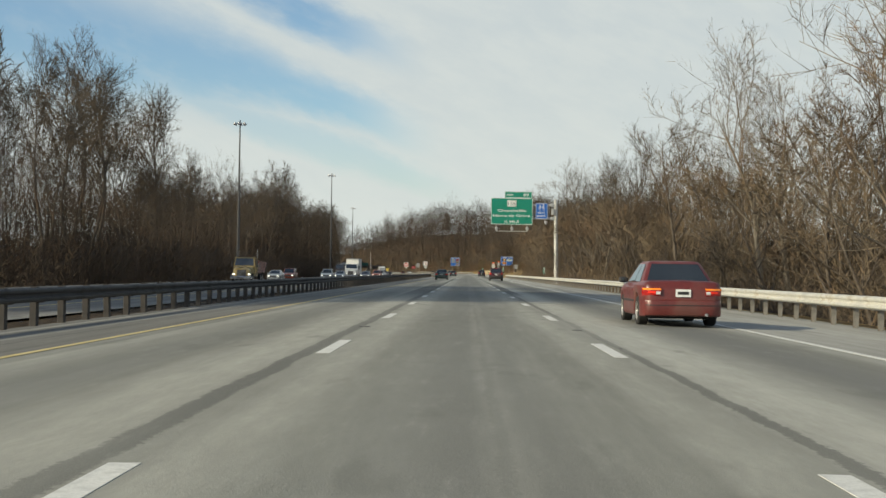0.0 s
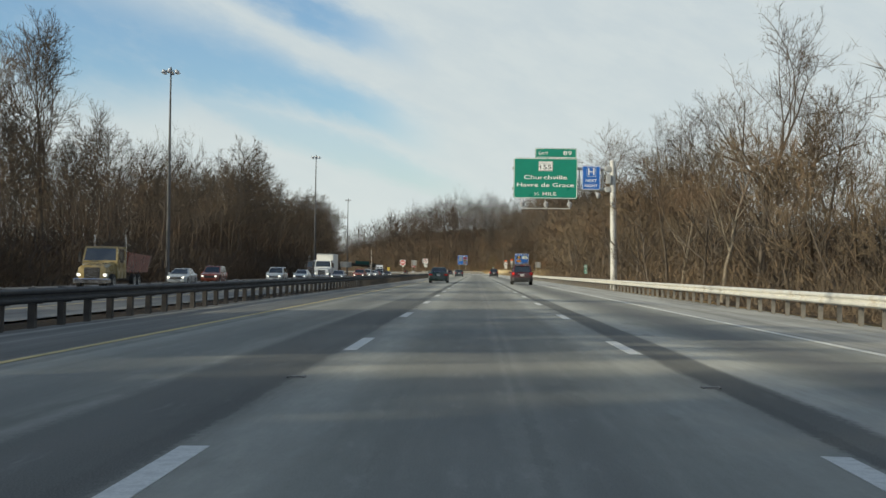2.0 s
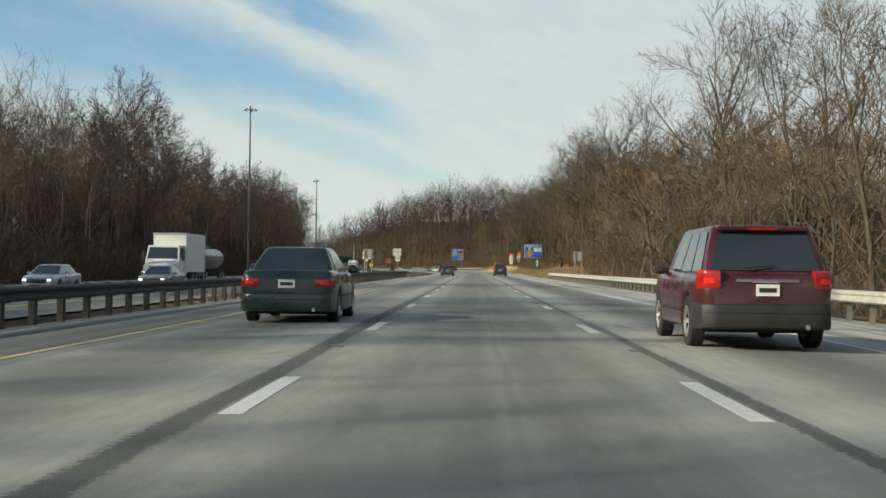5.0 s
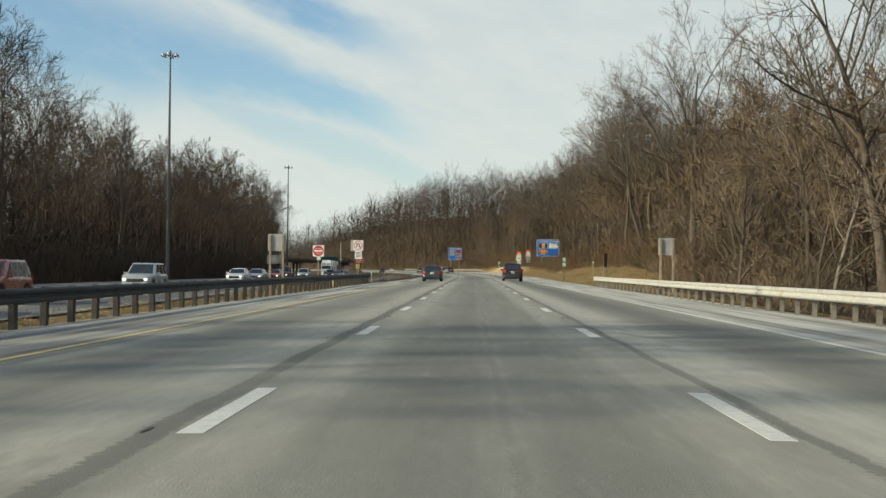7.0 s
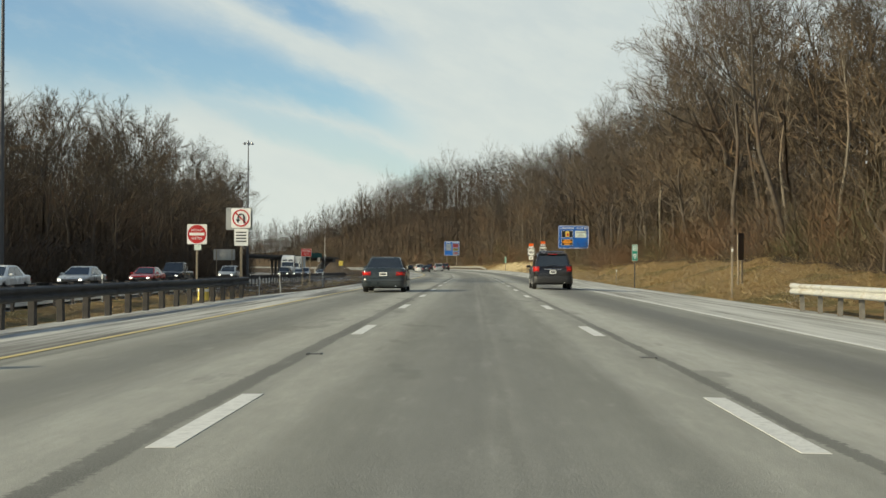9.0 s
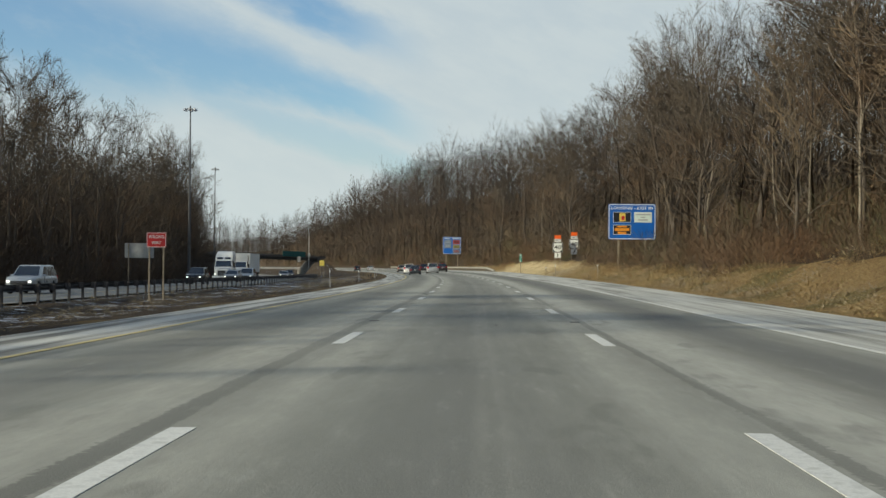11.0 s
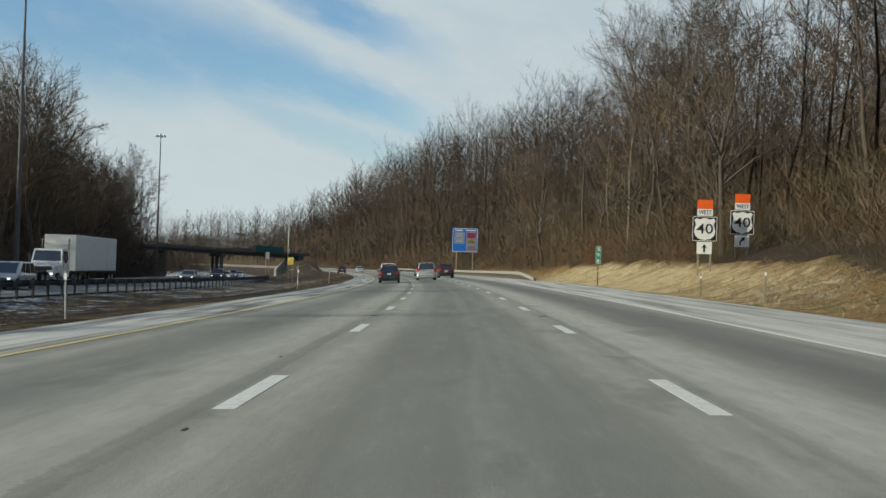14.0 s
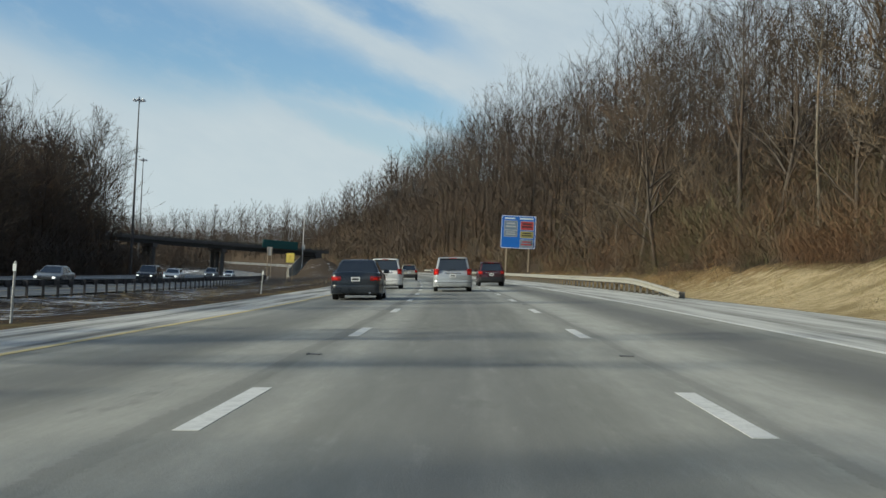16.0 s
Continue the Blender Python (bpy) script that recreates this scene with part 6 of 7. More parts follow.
def wrap_rings(W, yt, f0, f1, z0, z1, proud, deep=0.10, n=12, soft=0.25):
    """Sections of a piece that lies round the tail of a car, from share f0 to f1 of the half width."""
    rings = []
    for k in range(n + 1):
        f = f0 + (f1 - f0) * k / n
        rise = proud * (1.0 - 0.9 * smooth((abs(f) - 0.86) / 0.12))
        x, y = f * W / 2, yt + lerp(abs(f), TAIL_PLAN) - rise
        out = 1.0 + 0.02 * smooth((abs(f) - 0.8) / 0.15)
        h, e = z1 - z0, soft * (z1 - z0)
        rings.append([(x * out, y + proud + 0.01, z0), (x * out, y + 0.3 * proud, z0 + 0.35 * e), (x * out, y, z0 + e), (x * out, y, z1 - e), (x * out, y + 0.3 * proud, z1 - 0.35 * e), (x * out, y + proud + 0.01, z1), (x * 0.97, y + deep + proud, z1), (x * 0.97, y + deep + proud, z0)])
    return rings if f1 > f0 else rings[::-1]


def car(name, m, label, category, style, body_mat, L, W, H, lit="tail", dirty=False, rack=False, group="cars"):
    """A car that points along +y, its wheels on z = 0."""
    g = empty(name, m, label, category, group)
    r = {"sedan": 0.31, "suv": 0.36, "van": 0.34, "pickup": 0.38}[style]
    zb = {"sedan": 0.20, "suv": 0.27, "van": 0.22, "pickup": 0.32}[style]
    half = L / 2
    ax_f, ax_r = half - 0.90, -half + 0.95
    belt = {"sedan": 0.655, "suv": 0.60, "van": 0.575, "pickup": 0.60}[style] * H
    hood = {"sedan": 0.66, "suv": 0.62, "van": 0.58, "pickup": 0.60}[style] * H
    top = {
        "sedan": [(-half, belt * 0.93), (-half + 0.10, belt + 0.03), (-half + 0.75, belt + 0.05), (-0.6, belt), (half - 1.35, hood), (half - 0.5, hood * 0.90), (half - 0.1, hood * 0.80), (half, hood * 0.68)],
        "suv": [(-half, belt * 0.97), (-half + 0.1, belt), (half - 1.35, hood + 0.02), (half - 0.5, hood * 0.95), (half - 0.1, hood * 0.86), (half, hood * 0.72)],
        "van": [(-half, belt * 0.97), (-half + 0.1, belt), (half - 1.15, hood + 0.02), (half - 0.5, hood * 0.88), (half - 0.1, hood * 0.75), (half, hood * 0.62)],
        "pickup": [(-half, belt * 0.98), (-half + 0.1, belt), (half - 1.5, hood + 0.02), (half - 0.5, hood * 0.97), (half - 0.1, hood * 0.9), (half, hood * 0.78)],
    }[style]
    wide = [(-half, 0.78), (-half + 0.05, 0.88), (-half + 0.14, 0.945), (-half + 0.35, 0.98), (-half + 0.9, 1.0), (half - 1.0, 1.0), (half - 0.4, 0.95), (half - 0.12, 0.86), (half, 0.74)]
    ra = r + 0.055
    ys = sorted(set([round(v, 3) for v in frange(-half, half, 0.22)] + [round(sg * (half - q), 3) for sg in (-1, 1) for q in (0.03, 0.07, 0.12)]
                    + [round(a + sg * ra * k, 3) for a in (ax_f, ax_r) for sg in (-1, 1) for k in (0, 0.2, 0.38, 0.55, 0.7, 0.82, 0.91, 0.97, 1.0, 1.03)]))
    rings = []
    for y in ys:
        zt, w = lerp(y, top), lerp(y, wide) * W / 2
        low = zb + 0.10 * smooth((abs(y) - half + 0.55) / 0.5)
        for a in (ax_f, ax_r):
            if abs(y - a) < ra:
                low = max(low, r + math.sqrt(ra * ra - (y - a) ** 2))
        tuck = smooth((0.10 - (half - abs(y))) / 0.10)
        zt, low = zt - 0.07 * tuck, low + 0.05 * tuck
        zm = min(max(0.62 * zt, r + ra + 0.03), zt - 0.06)
        low_s = min(low + 0.05, zm - 0.01)
        half_ring = [(0.0, zb + 0.02), (0.62 * w, zb + 0.02), (0.62 * w, max(zb + 0.02, low - 0.02)), (0.94 * w, low), (0.985 * w, low_s), (w, zm), (0.985 * w, zt - 0.10 if zt - 0.10 > zm else (zm + zt) / 2), (0.95 * w, zt - 0.025), (0.86 * w, zt), (0.0, zt + 0.02)]
        rings.append([(x, y, z) for x, z in half_ring] + [(-x, y, z) for x, z in reversed(half_ring[1:-1])])
    part("body", Build().loft(rings), body_mat, g, smooth=True).data.set_sharp_from_angle(angle=radians(58))
    # greenhouse
    wb, wr = W / 2 * 0.885, W / 2 * {"sedan": 0.66, "suv": 0.72, "van": 0.74, "pickup": 0.72}[style]
    yb0, yr0, yr1, yb1 = {
        "sedan": (-half + 0.62, -half + 1.22, 0.26, half - 1.15),
        "suv": (-half + 0.10, -half + 0.42, 0.36, half - 1.18),
        "van": (-half + 0.10, -half + 0.36, 0.55, half - 0.85),
        "pickup": (-half + 2.0, -half + 2.15, 0.55, half - 1.55),
    }[style]
    zr = H - 0.05
    base = belt - 0.03
    ring0 = [(-wb, yb0, base), (wb, yb0, base), (wb, yb1, base), (-wb, yb1, base)]
    ring1 = [(-wr, yr0, zr), (wr, yr0, zr), (wr, yr1, zr), (-wr, yr1, zr)]

    def corners(v, inset, z, cut):
        # a ring of the cabin with its corners cut round
        w, y0, y1 = wb + (wr - wb) * v - inset, yb0 + (yr0 - yb0) * v + inset * 1.3, yb1 + (yr1 - yb1) * v - inset * 1.6
        out = []
        for sx, yy, sy in ((-1, y0, 1), (1, y0, 1), (1, y1, -1), (-1, y1, -1)):
            pts = [(sx * w, yy + sy * cut, z), (sx * (w - cut * 0.3), yy + sy * cut * 0.3, z), (sx * (w - cut), yy, z)]
            out += pts if sx * sy < 0 else pts[::-1]
        return out
    part("roof", Build().loft([corners(0.0, 0.0, base, 0.05), corners(0.5, -0.012, (base + zr) / 2, 0.05), corners(1.0, 0.0, zr, 0.06), corners(1.0, 0.035, zr + 0.030, 0.08), corners(1.0, 0.11, H - 0.008, 0.10), corners(1.0, 0.30, H, 0.12)]), body_mat, g, smooth=True)
    quad_pane(g, "rear_window", ring0[0], ring0[1], ring1[1], ring1[0], 0.05, 0.95, 0.12 if style != "sedan" else 0.10, 0.93, M_GLASS, 0.020, cut=(0.02, 0.02))
    quad_pane(g, "windscreen", ring0[2], ring0[3], ring1[3], ring1[2], 0.05, 0.95, 0.08, 0.93, M_GLASS, 0.020)
    bounds = {"sedan": (0.16, 0.505, 0.53, 0.90), "suv": (0.06, 0.28, 0.31, 0.56), "van": (0.05, 0.30, 0.33, 0.58), "pickup": (0.08, 0.42, 0.47, 0.84)}[style]
    for side in (1, -1):
        A, B, C, D = (ring0[1], ring0[2], ring1[2], ring1[1]) if side == 1 else (ring0[3], ring0[0], ring1[0], ring1[3])
        fr = [(bounds[0], bounds[1]), (bounds[2], bounds[3])]
        if style in ("suv", "van"):
            fr.append((bounds[3] + 0.03, 0.86))
        for i, (f0, f1) in enumerate(fr):
            if side == -1:
                f0, f1 = 1 - f1, 1 - f0
            quad_pane(g, "side_window", A, B, C, D, f0, f1, 0.10, 0.93, M_GLASS, 0.020, cut=(0.0, 0.05) if i == len(fr) - 1 and side == 1 else ((0.05, 0.0) if i == len(fr) - 1 else (0.0, 0.0)))
        # sill, moulding, handles, mirror
        x = side * W / 2
        part("side_moulding", Build().box((min(x * 0.985, x * 1.006), ax_r + ra + 0.02, 0.49), (max(x * 0.985, x * 1.006), ax_f - ra - 0.02, 0.535), bevel=0.006), M_TRIM, g)
        for y in (-0.55, 0.42):
            part("door_handle", Build().box((min(x * 0.96, x * 1.004), y - 0.09, belt - 0.17), (max(x * 0.96, x * 1.004), y + 0.09, belt - 0.13), bevel=0.008), body_mat, g)
            skin = [(0.985, zb + 0.06), (1.0, max(0.62 * belt, r + ra + 0.03)), (0.985, belt - 0.10), (0.955, belt - 0.03)]
            part("door_seam", Build().loft([[(x * k - side * 0.012, y - 0.300, z), (x * k + side * 0.0012, y - 0.300, z), (x * k + side * 0.0012, y - 0.2965, z), (x * k - side * 0.012, y - 0.2965, z)] for k, z in skin]), M_SEAM, g)
        mir = part("mirror", Build().box((min(x * 0.93, x * 1.17), yb1 - 0.50, belt - 0.01), (max(x * 0.93, x * 1.17), yb1 - 0.36, belt + 0.12), bevel=0.035), M_TRIM if dirty else body_mat, g)
        part("mirror_glass", Build().box((min(x * 1.03, x * 1.12), yb1 - 0.506, belt + 0.03), (max(x * 1.03, x * 1.12), yb1 - 0.499, belt + 0.09)), M_GLASS, mir)
    # wheels
    key = (r, style)
    if key not in WHEELS:
        WHEELS[key] = wheel_meshes(r, 0.21)
    for y in (ax_f, ax_r):
        for side in (1, -1):
            mm = Matrix.Translation((side * (W / 2 - 0.125), y, r))
            wh = part("wheel", WHEELS[key][0], None, g, m=mm)
            part("rim", WHEELS[key][1], None, wh)
        part("wheel_well", Build().box((-W / 2 + 0.09, y - ra * 0.97, r * 0.95), (W / 2 - 0.09, y + ra * 0.97, r + ra - 0.005)), M_WELL, g)
    # tail
    yt = -half
    zt = {"sedan": belt * 0.80, "suv": belt * 0.93, "van": belt * 0.98, "pickup": belt * 0.85}[style]
    hh = {"sedan": 0.085, "suv": 0.13, "van": 0.17, "pickup": 0.16}[style]
    wl = {"sedan": 0.34, "suv": 0.26, "van": 0.22, "pickup": 0.13}[style]
    lens = M_RED_LIT if lit == "tail" else M_RED_LENS
    for side in (1, -1):
        f0 = 0.95 - wl / (W / 2)
        a, e = (f0, 0.955) if side == 1 else (-0.955, -f0)
        at = lambda p, q: (f0 + (0.955 - f0) * p, f0 + (0.955 - f0) * q) if side == 1 else (-f0 - (0.955 - f0) * q, -f0 - (0.955 - f0) * p)
        tl = part("tail_light", Build().loft(wrap_rings(W, yt, a, e, zt - hh, zt + hh, 0.034, 0.10)), M_RED_LENS, g, "red tail light", smooth=True)
        if lit:
            part("lamp_glow", Build().loft(wrap_rings(W, yt, *at(0.30, 0.75), zt - hh * 0.5, zt + hh * 0.3, 0.040, 0.03)), lens, tl)
        if style == "sedan" and dirty:
            part("indicator", Build().loft(wrap_rings(W, yt, *at(0.0, 0.97), zt + hh * 0.35, zt + hh * 0.92, 0.041, 0.03)), M_AMBER_LENS, tl)
            part("reversing_lamp", Build().loft(wrap_rings(W, yt, *at(0.02, 0.28), zt - hh * 0.75, zt + hh * 0.25, 0.042, 0.03)), M_CLEAR_LENS, tl)
    bm = part("rear_bumper", Build().loft(wrap_rings(W, yt, -0.98, 0.98, zb + 0.02, zb + 0.37, 0.055, 0.12, 24, 0.22)), body_mat if style in ("sedan", "van") else M_TRIM, g, smooth=True)
    part("bumper_strip", Build().loft(wrap_rings(W, yt, -0.9, 0.9, zb + 0.235, zb + 0.262, 0.062, 0.02, 20)), M_TRIM, bm, smooth=True)
    zp = zt - 0.02 if style == "sedan" else belt * 0.80
    pl = part("licence_plate", Build().box((-0.155, yt - 0.022, zp - 0.078), (0.155, yt - 0.008, zp + 0.078)), M_PLATE, g)
    part("plate_bar", Build().box((-0.115, yt - 0.026, zp - 0.03), (0.115, yt - 0.0225, zp + 0.03)), M_TRIM, pl)
    if style in ("suv", "van"):
        part("garnish", Build().box((-0.42, yt - 0.015, zp + 0.10), (0.42, yt + 0.02, zp + 0.15), bevel=0.008), M_CHROME, g)
        part("roof_spoiler", Build().box((-wr * 0.92, yr0 - 0.12, H - 0.09), (wr * 0.92, yr0 + 0.16, H - 0.02), bevel=0.02), body_mat, g)
        part("stop_lamp", Build().box((-0.2, yr0 - 0.126, H - 0.075), (0.2, yr0 - 0.121, H - 0.045)), M_RED_LENS, g)
        part("wiper", Build().tube((-0.3, yb0 - 0.03, base + 0.12), (0.12, yb0 + 0.01, base + 0.16), 0.010, n=6), M_TRIM, g)
    part("exhaust", Build().tube((W * 0.28, yt - 0.06, zb + 0.06), (W * 0.28, yt + 0.3, zb + 0.06), 0.035, n=10), M_CHROME, g)
    part("underbody", Build().box((-W / 2 * 0.8, -half + 0.2, zb - 0.03), (W / 2 * 0.8, half - 0.2, zb + 0.06)), M_WELL, g)
    if style == "pickup":
        part("bed_well", Build().box((-W / 2 * 0.78, -half + 0.12, belt - 0.01), (W / 2 * 0.78, yb0 - 0.12, belt + 0.026)), M_WELL, g)
    # nose
    yf, zh = half, hood * 0.66
    gr = part("grille", Build().box((-W * 0.27, yf - 0.10, zh - 0.13), (W * 0.27, yf + 0.012, zh + 0.07), bevel=0.012), M_TRIM, g)
    part("grille_bar", Build().box((-W * 0.26, yf + 0.011, zh - 0.03), (W * 0.26, yf + 0.02, zh)), M_CHROME, gr)
    part("front_bumper", Build().box((-W / 2 * 0.84, yf - 0.25, zb + 0.06), (W / 2 * 0.84, yf + 0.05, zb + 0.30), bevel=0.05), body_mat, g)
    for side in (1, -1):
        x1, x0 = side * W / 2 * 0.83, side * W / 2 * 0.52
        hl = part("headlight", Build().box((min(x0, x1), yf - 0.22, zh - 0.05), (max(x0, x1), yf + 0.005, zh + 0.11), bevel=0.03), M_CLEAR_LENS, g)
        if lit == "head":
            xm = (x0 + x1) / 2
            part("lamp_glow", Build().box((xm - 0.09, yf + 0.004, zh - 0.02), (xm + 0.09, yf + 0.010, zh + 0.08)), M_HEADLAMP, hl)
    if rack:
        for side in (1, -1):
            part("roof_rail", Build().tube((side * wr * 0.86, yr0 + 0.2, H + 0.05), (side * wr * 0.86, yr1 - 0.2, H + 0.05), 0.022, n=8).tube((side * wr * 0.86, yr0 + 0.2, H - 0.02), (side * wr * 0.86, yr0 + 0.2, H + 0.05), 0.02, n=8).tube((side * wr * 0.86, yr1 - 0.2, H - 0.02), (side * wr * 0.86, yr1 - 0.2, H + 0.05), 0.02, n=8), M_TRIM, g)
        for y in (yr0 + 0.45, yr1 - 0.5):
            part("crossbar", Build().tube((-wr * 0.86, y, H + 0.06), (wr * 0.86, y, H + 0.06), 0.02, n=8), M_CHROME, g)
    return g


def our_way(s, u):
    p = at_road(s, u)
    return Matrix.Translation(p) @ pose(0, 0, 0, 0, -math.degrees(bank(s)) if abs(u) < 9 else 0, math.degrees(turn_at(s)))


def their_way(s, w):
    p = far_sheet(s, w)
    return Matrix.Translation(p) @ pose(0, 0, 0, 0, 0, math.degrees(turn_at(s)) + 180)


P_RED = plain("faded_red_paint", (0.118, 0.023, 0.020), 0.40, vary=0.16, scale=1.5, coat=0.15, dirt=(0.125, 0.052, 0.042))
P_BLACK = paint("black_paint", (0.012, 0.011, 0.012))
P_MAROON = paint("dark_maroon_paint", (0.055, 0.012, 0.015))
P_NAVY = paint("dark_blue_grey_paint", (0.013, 0.018, 0.024))
P_GREEN = paint("dark_green_paint", (0.012, 0.028, 0.024))
P_SLATE = paint("slate_paint", (0.024, 0.032, 0.036))
P_SILVER = paint("silver_paint", (0.42, 0.44, 0.45), 0.32, 0.4)
P_GREY = paint("grey_paint", (0.20, 0.21, 0.22), 0.32, 0.3)
P_WHITE = paint("white_paint", (0.70, 0.70, 0.68))
P_GOLD = paint("pale_gold_paint", (0.40, 0.36, 0.27), 0.32, 0.3)
P_BRIGHT_RED = paint("bright_red_paint", (0.42, 0.022, 0.022))
P_RUST = paint("brownish_red_paint", (0.24, 0.06, 0.035))

# our carriageway
car("sedan", our_way(28.4, 4.35), "faded red four-door sedan with dusty alloy wheels and a lit indicator", "car", "sedan", P_RED, 4.40, 1.68, 1.37, "tail", dirty=True)
car("suv", our_way(172.5, 3.75), "dark maroon SUV in the outer lane", "car", "suv", P_MAROON, 4.6, 1.87, 1.70)
car("suv", our_way(340.0, 3.70), "black SUV with roof rack in the outer lane", "car", "suv", P_BLACK, 4.8, 1.92, 1.74, rack=True)
car("sedan", our_way(543.0, -3.75), "dark blue-grey sedan with one lit tail light", "car", "sedan", P_NAVY, 4.65, 1.82, 1.46)
car("minivan", our_way(562.6, -0.15), "silver minivan in the middle lane", "car", "van", P_SILVER, 5.1, 1.98, 1.75)
car("minivan", our_way(571.5, -3.9), "white minivan ahead of a dark sedan", "car", "van", P_WHITE, 5.0, 1.96, 1.75)
car("suv", our_way(586.0, 2.95), "dark maroon compact SUV in the outer lane", "car", "suv", P_MAROON, 4.5, 1.86, 1.66)
car("suv", our_way(622.0, 1.6), "dark red SUV ahead of a silver minivan", "car", "suv", P_MAROON, 4.5, 1.84, 1.68)
car("suv", our_way(632.0, -2.75), "pale gold crossover in the inner lane", "car", "suv", P_GOLD, 4.5, 1.84, 1.62)
car("sedan", our_way(742.0, -3.6), "white sedan far ahead in the bend", "car", "sedan", P_WHITE, 4.6, 1.8, 1.45)
car("suv", our_way(735.0, -8.2), "black SUV at the inside of the bend", "car", "suv", P_BLACK, 4.6, 1.86, 1.7)

car("sedan", our_way(179.0, -3.6), "dark green sedan in the inner lane", "car", "sedan", P_GREEN, 4.65, 1.80, 1.44)
car("sedan", our_way(331.0, -3.7), "dark grey sedan in the inner lane", "car", "sedan", P_SLATE, 4.65, 1.80, 1.45)

# the other carriageway
for kind, style, s, w, mat, label in (
        ("sedan", "sedan", 170.0, 12.9, P_SILVER, "pale silver sedan in the far outer lane"),
        ("suv", "suv", 183.5, 12.9, P_RUST, "dark red SUV behind a silver sedan"),
        ("suv", "suv", 198.0, 9.05, P_SILVER, "silver SUV on the opposite carriageway"),
        ("sedan", "sedan", 218.0, 9.05, P_SILVER, "silver sedan on the opposite carriageway"),
        ("sedan", "sedan", 226.0, 5.4, P_GREY, "grey sedan with headlights on"),
        ("suv", "suv", 264.0, 5.4, P_RUST, "brownish-red SUV facing the median"),
        ("suv", "suv", 292.0, 5.5, P_SILVER, "silver SUV on the opposite carriageway"),
        ("sedan", "sedan", 336.0, 5.5, P_WHITE, "white sedan on the opposite carriageway"),
        ("sedan", "sedan", 352.0, 5.5, P_SILVER, "silver sedan behind a white sedan"),
        ("sedan", "sedan", 372.0, 5.6, P_BRIGHT_RED, "bright red sedan on the opposite carriageway"),
        ("pickup", "pickup", 384.0, 5.6, P_BLACK, "black pickup with headlights on"),
        ("suv", "suv", 416.0, 5.5, P_SILVER, "silver SUV beyond the median signs"),
        ("suv", "suv", 471.0, 5.2, P_BLACK, "black SUV beside a white lorry"),
        ("sedan", "sedan", 497.0, 5.3, P_GREY, "dark grey sedan on the opposite carriageway"),
        ("minivan", "van", 513.0, 5.4, P_SILVER, "silver minivan beside a lorry"),
        ("sedan", "sedan", 583.0, 5.4, P_GREY, "grey sedan behind the guardrail"),
        ("suv", "suv", 618.0, 5.4, P_BLACK, "black SUV with headlights on"),
        ("sedan", "sedan", 634.0, 5.4, P_WHITE, "white sedan with headlights on"),
        ("suv", "suv", 690.0, 6.5, P_GREY, "grey SUV under the bridge"),
        ("sedan", "sedan", 718.0, 5.4, P_WHITE, "white sedan near the bridge")):
    L, W, H = {"sedan": (4.6, 1.8, 1.44), "suv": (4.6, 1.86, 1.70), "van": (5.0, 1.96, 1.74), "pickup": (5.6, 1.98, 1.86)}[style]
    car(kind, their_way(s, w), label, "car", style, mat, L, W, H, "head", group="oncoming cars")


# ---------- lorries ----------
M_BOX_WHITE = plain("white_box_body", (0.66, 0.66, 0.63), 0.5, vary=0.06, scale=0.8, dirt=(0.52, 0.51, 0.48))
M_TANK = plain("dull_tank_steel", (0.20, 0.21, 0.215), 0.35, 0.7, vary=0.12, scale=0.8)
P_CAB_DARK = paint("dark_cab_paint", (0.035, 0.028, 0.028))
P_CAB_YELLOW = paint("yellow_cab_paint", (0.24, 0.185, 0.08))


def big_wheels(g, spots, W, r=0.5):
    key = (r, "lorry")
    if key not in WHEELS:
        WHEELS[key] = wheel_meshes(r, 0.30)
    for y in spots:
        for side in (1, -1):
            wh = part("wheel", WHEELS[key][0], None, g, m=Matrix.Translation((side * (W / 2 - 0.16), y, r)))
            part("rim", WHEELS[key][1], None, wh)


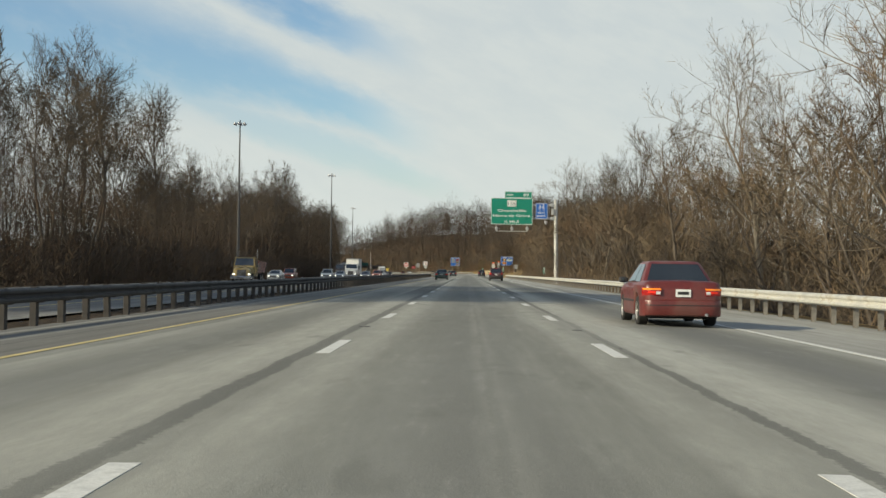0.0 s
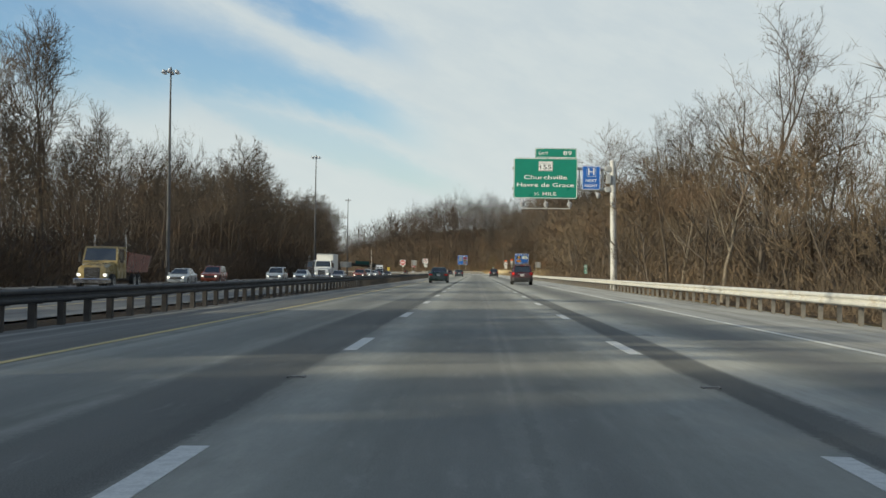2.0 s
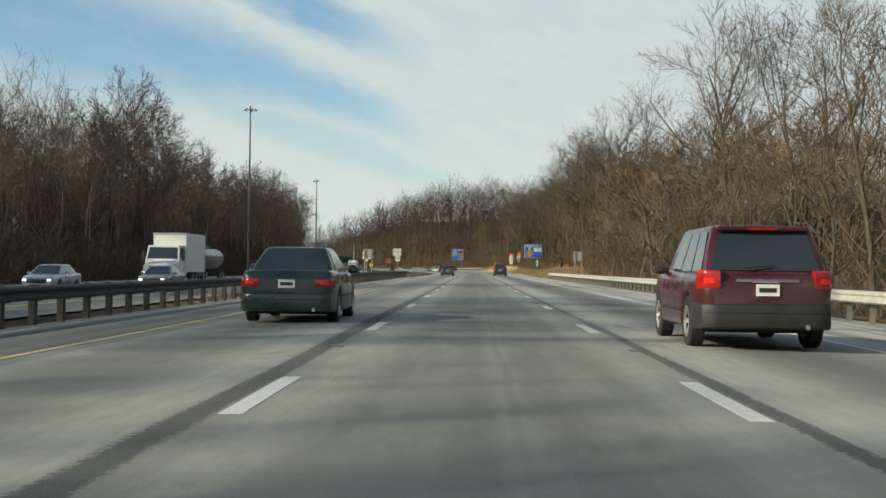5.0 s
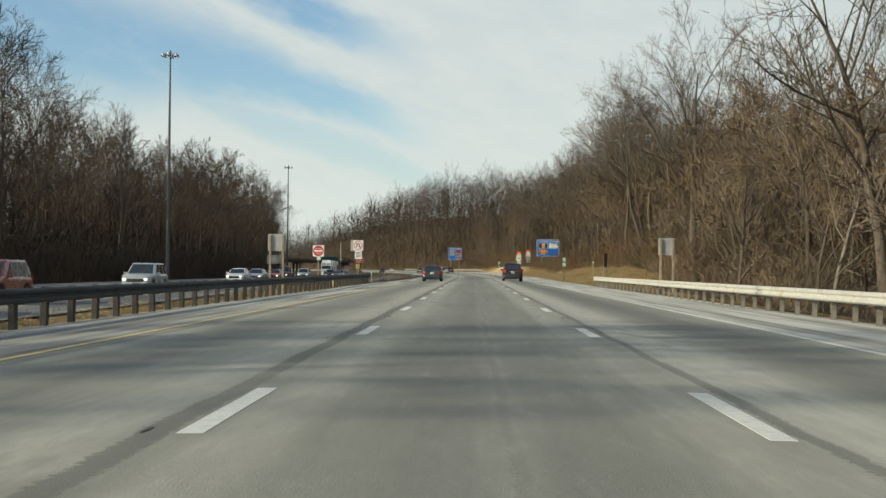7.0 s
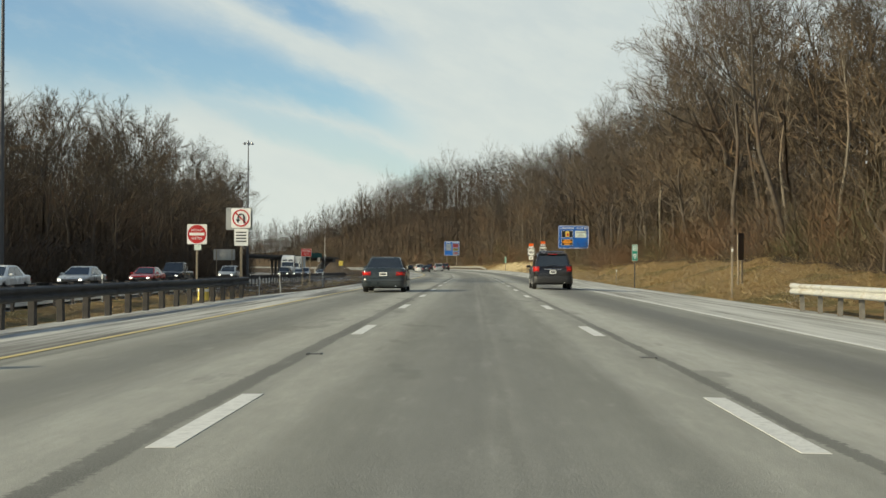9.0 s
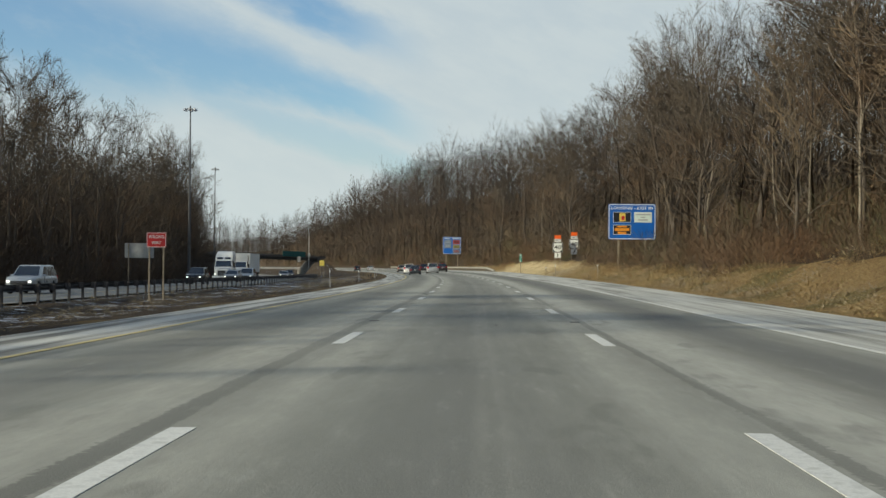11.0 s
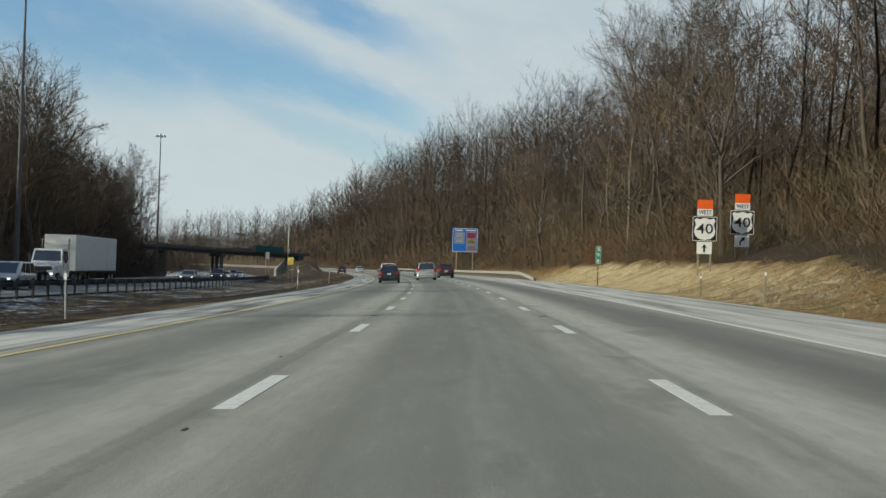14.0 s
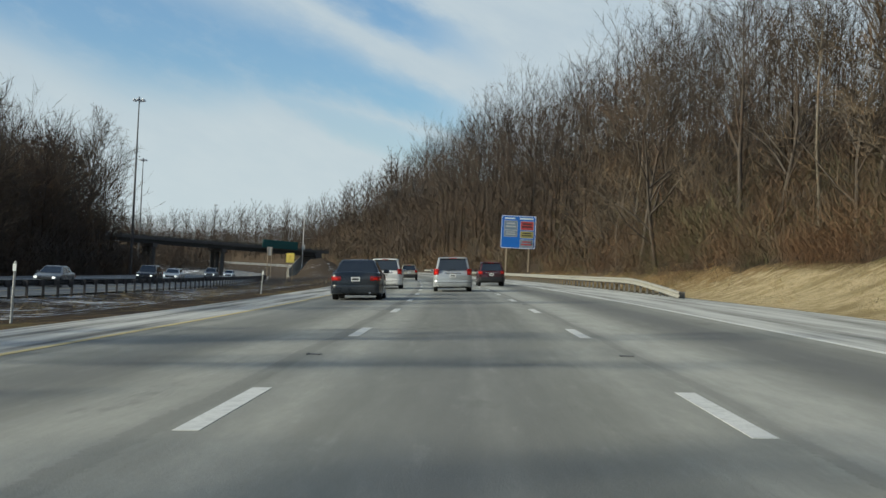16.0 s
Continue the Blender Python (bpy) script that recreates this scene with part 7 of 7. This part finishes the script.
def tractor(g, y0, mat, sleeper=True, bonnet=True):
    """A lorry's cab whose nose is at y0; it points along +y."""
    W = 2.45
    yc = y0 - (1.75 if bonnet else 0.15)
    if bonnet:
        rings = []
        for y, w, z in ((y0, 0.80, 1.25), (y0 - 0.08, 0.92, 1.55), (y0 - 0.9, 1.0, 1.72), (yc - 0.1, 1.12, 1.82)):
            rings.append([(-w, y, 0.62), (w, y, 0.62), (w, y, z - 0.18), (w * 0.8, y, z), (-w * 0.8, y, z), (-w, y, z - 0.18)])
        part("bonnet", Build().loft(rings), mat, g, smooth=True)
    gr = part("grille", Build().box((-0.52, y0 - 0.05, 0.72), (0.52, y0 + 0.03, 1.42), bevel=0.03), M_TRIM, g)
    for k in range(5):
        part("grille_bar", Build().box((-0.5, y0 + 0.03, 0.80 + 0.12 * k), (0.5, y0 + 0.045, 0.84 + 0.12 * k)), M_CHROME, gr)
    part("front_bumper", Build().box((-W / 2, y0 - 0.25, 0.38), (W / 2, y0 + 0.10, 0.70), bevel=0.05), mat if sleeper else M_CHROME, g)
    zr = 2.85
    rings = [[(-1.2, yc, 0.7), (1.2, yc, 0.7), (1.2, yc - 2.2, 0.7), (-1.2, yc - 2.2, 0.7)], [(-1.2, yc, 1.80), (1.2, yc, 1.80), (1.2, yc - 2.2, 1.80), (-1.2, yc - 2.2, 1.80)],
             [(-1.08, yc - 0.42, zr), (1.08, yc - 0.42, zr), (1.12, yc - 2.2, zr), (-1.12, yc - 2.2, zr)]]
    part("cab", Build().loft(rings), mat, g)
    quad_pane(g, "windscreen", rings[1][1], rings[1][0], rings[2][0], rings[2][1], 0.05, 0.95, 0.10, 0.86, M_GLASS)
    for A, B, C, D in ((rings[1][1], rings[1][2], rings[2][2], rings[2][1]), (rings[1][3], rings[1][0], rings[2][0], rings[2][3])):
        quad_pane(g, "side_window", A, B, C, D, 0.18, 0.82, 0.12, 0.84, M_GLASS, 0.008)
    if sleeper:
        rings = [[(-1.15, yc - 0.40, 2.80), (1.15, yc - 0.40, 2.80), (1.2, yc - 3.4, 2.80), (-1.2, yc - 3.4, 2.80)], [(-1.12, yc - 0.75, 3.4), (1.12, yc - 0.75, 3.4), (1.2, yc - 3.4, 3.6), (-1.2, yc - 3.4, 3.6)], [(-0.95, yc - 1.5, 3.92), (0.95, yc - 1.5, 3.92), (1.1, yc - 3.4, 4.0), (-1.1, yc - 3.4, 4.0)]]
        part("roof_fairing", Build().loft(rings), mat, g)
        for x0, x1 in ((-0.92, -0.12), (0.12, 0.92)):
            part("sky_window", Build().add([(x0, yc - 0.455, 2.92), (x1, yc - 0.455, 2.92), (x1, yc - 0.60, 3.18), (x0, yc - 0.60, 3.18), (x0, yc - 0.43, 2.92), (x1, yc - 0.43, 2.92), (x1, yc - 0.575, 3.18), (x0, yc - 0.575, 3.18)], [(0, 1, 2, 3), (7, 6, 5, 4), (0, 4, 5, 1), (1, 5, 6, 2), (2, 6, 7, 3), (3, 7, 4, 0)]), M_GLASS, g)
        part("sleeper", Build().box((-1.2, yc - 3.4, 0.75), (1.2, yc - 2.2, 2.82), bevel=0.05), mat, g)
    for side in (1, -1):
        part("mirror", Build().box((side * 1.42 - 0.10, yc - 0.35, 1.75), (side * 1.42 + 0.10, yc - 0.22, 2.45), bevel=0.03), M_TRIM, g)
        part("mirror_arm", Build().tube((side * 1.12, yc - 0.4, 2.3), (side * 1.36, yc - 0.3, 2.3), 0.02, n=6), M_TRIM, g)
        hl = part("headlight", Build().box((side * 0.86 - 0.17, y0 - 0.2, 0.80), (side * 0.86 + 0.17, y0 + 0.0, 1.05), bevel=0.03), M_CLEAR_LENS, g)
        part("lamp_glow", Build().box((side * 0.86 - 0.10, y0 + 0.001, 0.85), (side * 0.86 + 0.10, y0 + 0.008, 1.0)), M_HEADLAMP, hl)
        part("exhaust_pipe", Build().tube((side * 1.08, yc - 2.45, 0.9), (side * 1.08, yc - 2.45, 3.7), 0.07, n=10), M_CHROME, g)
    part("chassis", Build().box((-0.45, yc - 7.0, 0.55), (0.45, y0 - 0.4, 0.85)), M_TRIM, g)
    big_wheels(g, (y0 - 1.0, yc - 4.4, yc - 5.6), W)


def lorry(name, m, label, body, cab_mat, sleeper=True, bonnet=True):
    g = empty(name, m, label, "truck", "oncoming lorries")
    tractor(g, 6.0, cab_mat, sleeper, bonnet)
    if body == "trailer":
        y1 = 0.4
        part("trailer", Build().box((-1.28, y1 - 14.6, 1.15), (1.28, y1, 4.05), bevel=0.04), M_BOX_WHITE, g)
        part("trailer_rail", Build().box((-1.29, y1 - 14.6, 1.05), (1.29, y1, 1.16)), M_TRIM, g)
        big_wheels(g, (y1 - 12.2, y1 - 13.5), 2.45)
    elif body == "tank":
        y1 = 0.6
        n, prof = 20, [(y1, 0.4), (y1 - 0.12, 0.85), (y1 - 0.4, 0.98), (y1 - 10.6, 0.98), (y1 - 10.9, 0.85), (y1 - 11.0, 0.4)]
        part("tank", Build().loft([[(q * 1.12 * math.cos(2 * math.pi * k / n), y, 2.15 + q * math.sin(2 * math.pi * k / n)) for k in range(n)] for y, q in prof]), M_TANK, g, smooth=True)
        for y in (y1 - 2, y1 - 4.5, y1 - 7, y1 - 9.5):
            part("tank_band", Build().loft([[(1.125 * math.cos(2 * math.pi * k / n), yy, 2.15 + 0.99 * math.sin(2 * math.pi * k / n)) for k in range(n)] for yy in (y, y - 0.12)], caps=False), M_TANK, g)
        for y in (y1 - 3, y1 - 5.6, y1 - 8.2):
            part("hatch", Build().tube((0, y, 3.1), (0, y, 3.3), 0.3, n=14), M_TANK, g)
        part("catwalk", Build().box((-0.3, y1 - 9.5, 3.16), (0.3, y1 - 1.2, 3.2)), M_TRIM, g)
        big_wheels(g, (y1 - 8.6, y1 - 9.9), 2.45)
    elif body == "flatbed":
        part("flatbed", Build().box((-1.25, -12.0, 1.15), (1.25, 0.3, 1.42), bevel=0.03), M_TRIM, g)
        big_wheels(g, (-9.8, -11.1), 2.45)
    elif body == "box":
        part("cargo_box", Build().box((-1.2, -4.4, 0.95), (1.2, 2.0, 3.75), bevel=0.04), M_BOX_WHITE, g)
        part("box_edge", Build().box((-1.22, 1.9, 3.62), (1.22, 2.03, 3.78), bevel=0.02), M_ALU, g)
    elif body == "dump":
        rings = [[(-0.95, -4.6, 1.1), (0.95, -4.6, 1.1), (0.95, 1.2, 1.1), (-0.95, 1.2, 1.1)], [(-1.22, -4.8, 2.3), (1.22, -4.8, 2.3), (1.22, 1.4, 2.5), (-1.22, 1.4, 2.5)]]
        part("tipper_body", Build().loft(rings), P_RUST, g)
        part("cab_shield", Build().box((-1.1, 1.3, 2.5), (1.1, 3.3, 2.6)), P_RUST, g)
    return g


lorry("lorry", their_way(517.0, 8.6), "white sleeper-cab lorry with a low flatbed", "flatbed", P_WHITE)
lorry("lorry", their_way(538.0, 9.0), "white-cabbed lorry with a pale box trailer", "trailer", P_WHITE, sleeper=False, bonnet=True)
lorry("box_truck", their_way(247.0, 9.2), "white box truck on the opposite carriageway", "box", P_WHITE, sleeper=False, bonnet=True)
lorry("tank_truck", their_way(272.0, 12.9), "dark tank truck with a dull steel tank", "tank", P_CAB_DARK, sleeper=False)
lorry("dump_truck", their_way(150.0, 12.9), "old yellow-cabbed tipper truck", "dump", P_CAB_YELLOW, sleeper=False)
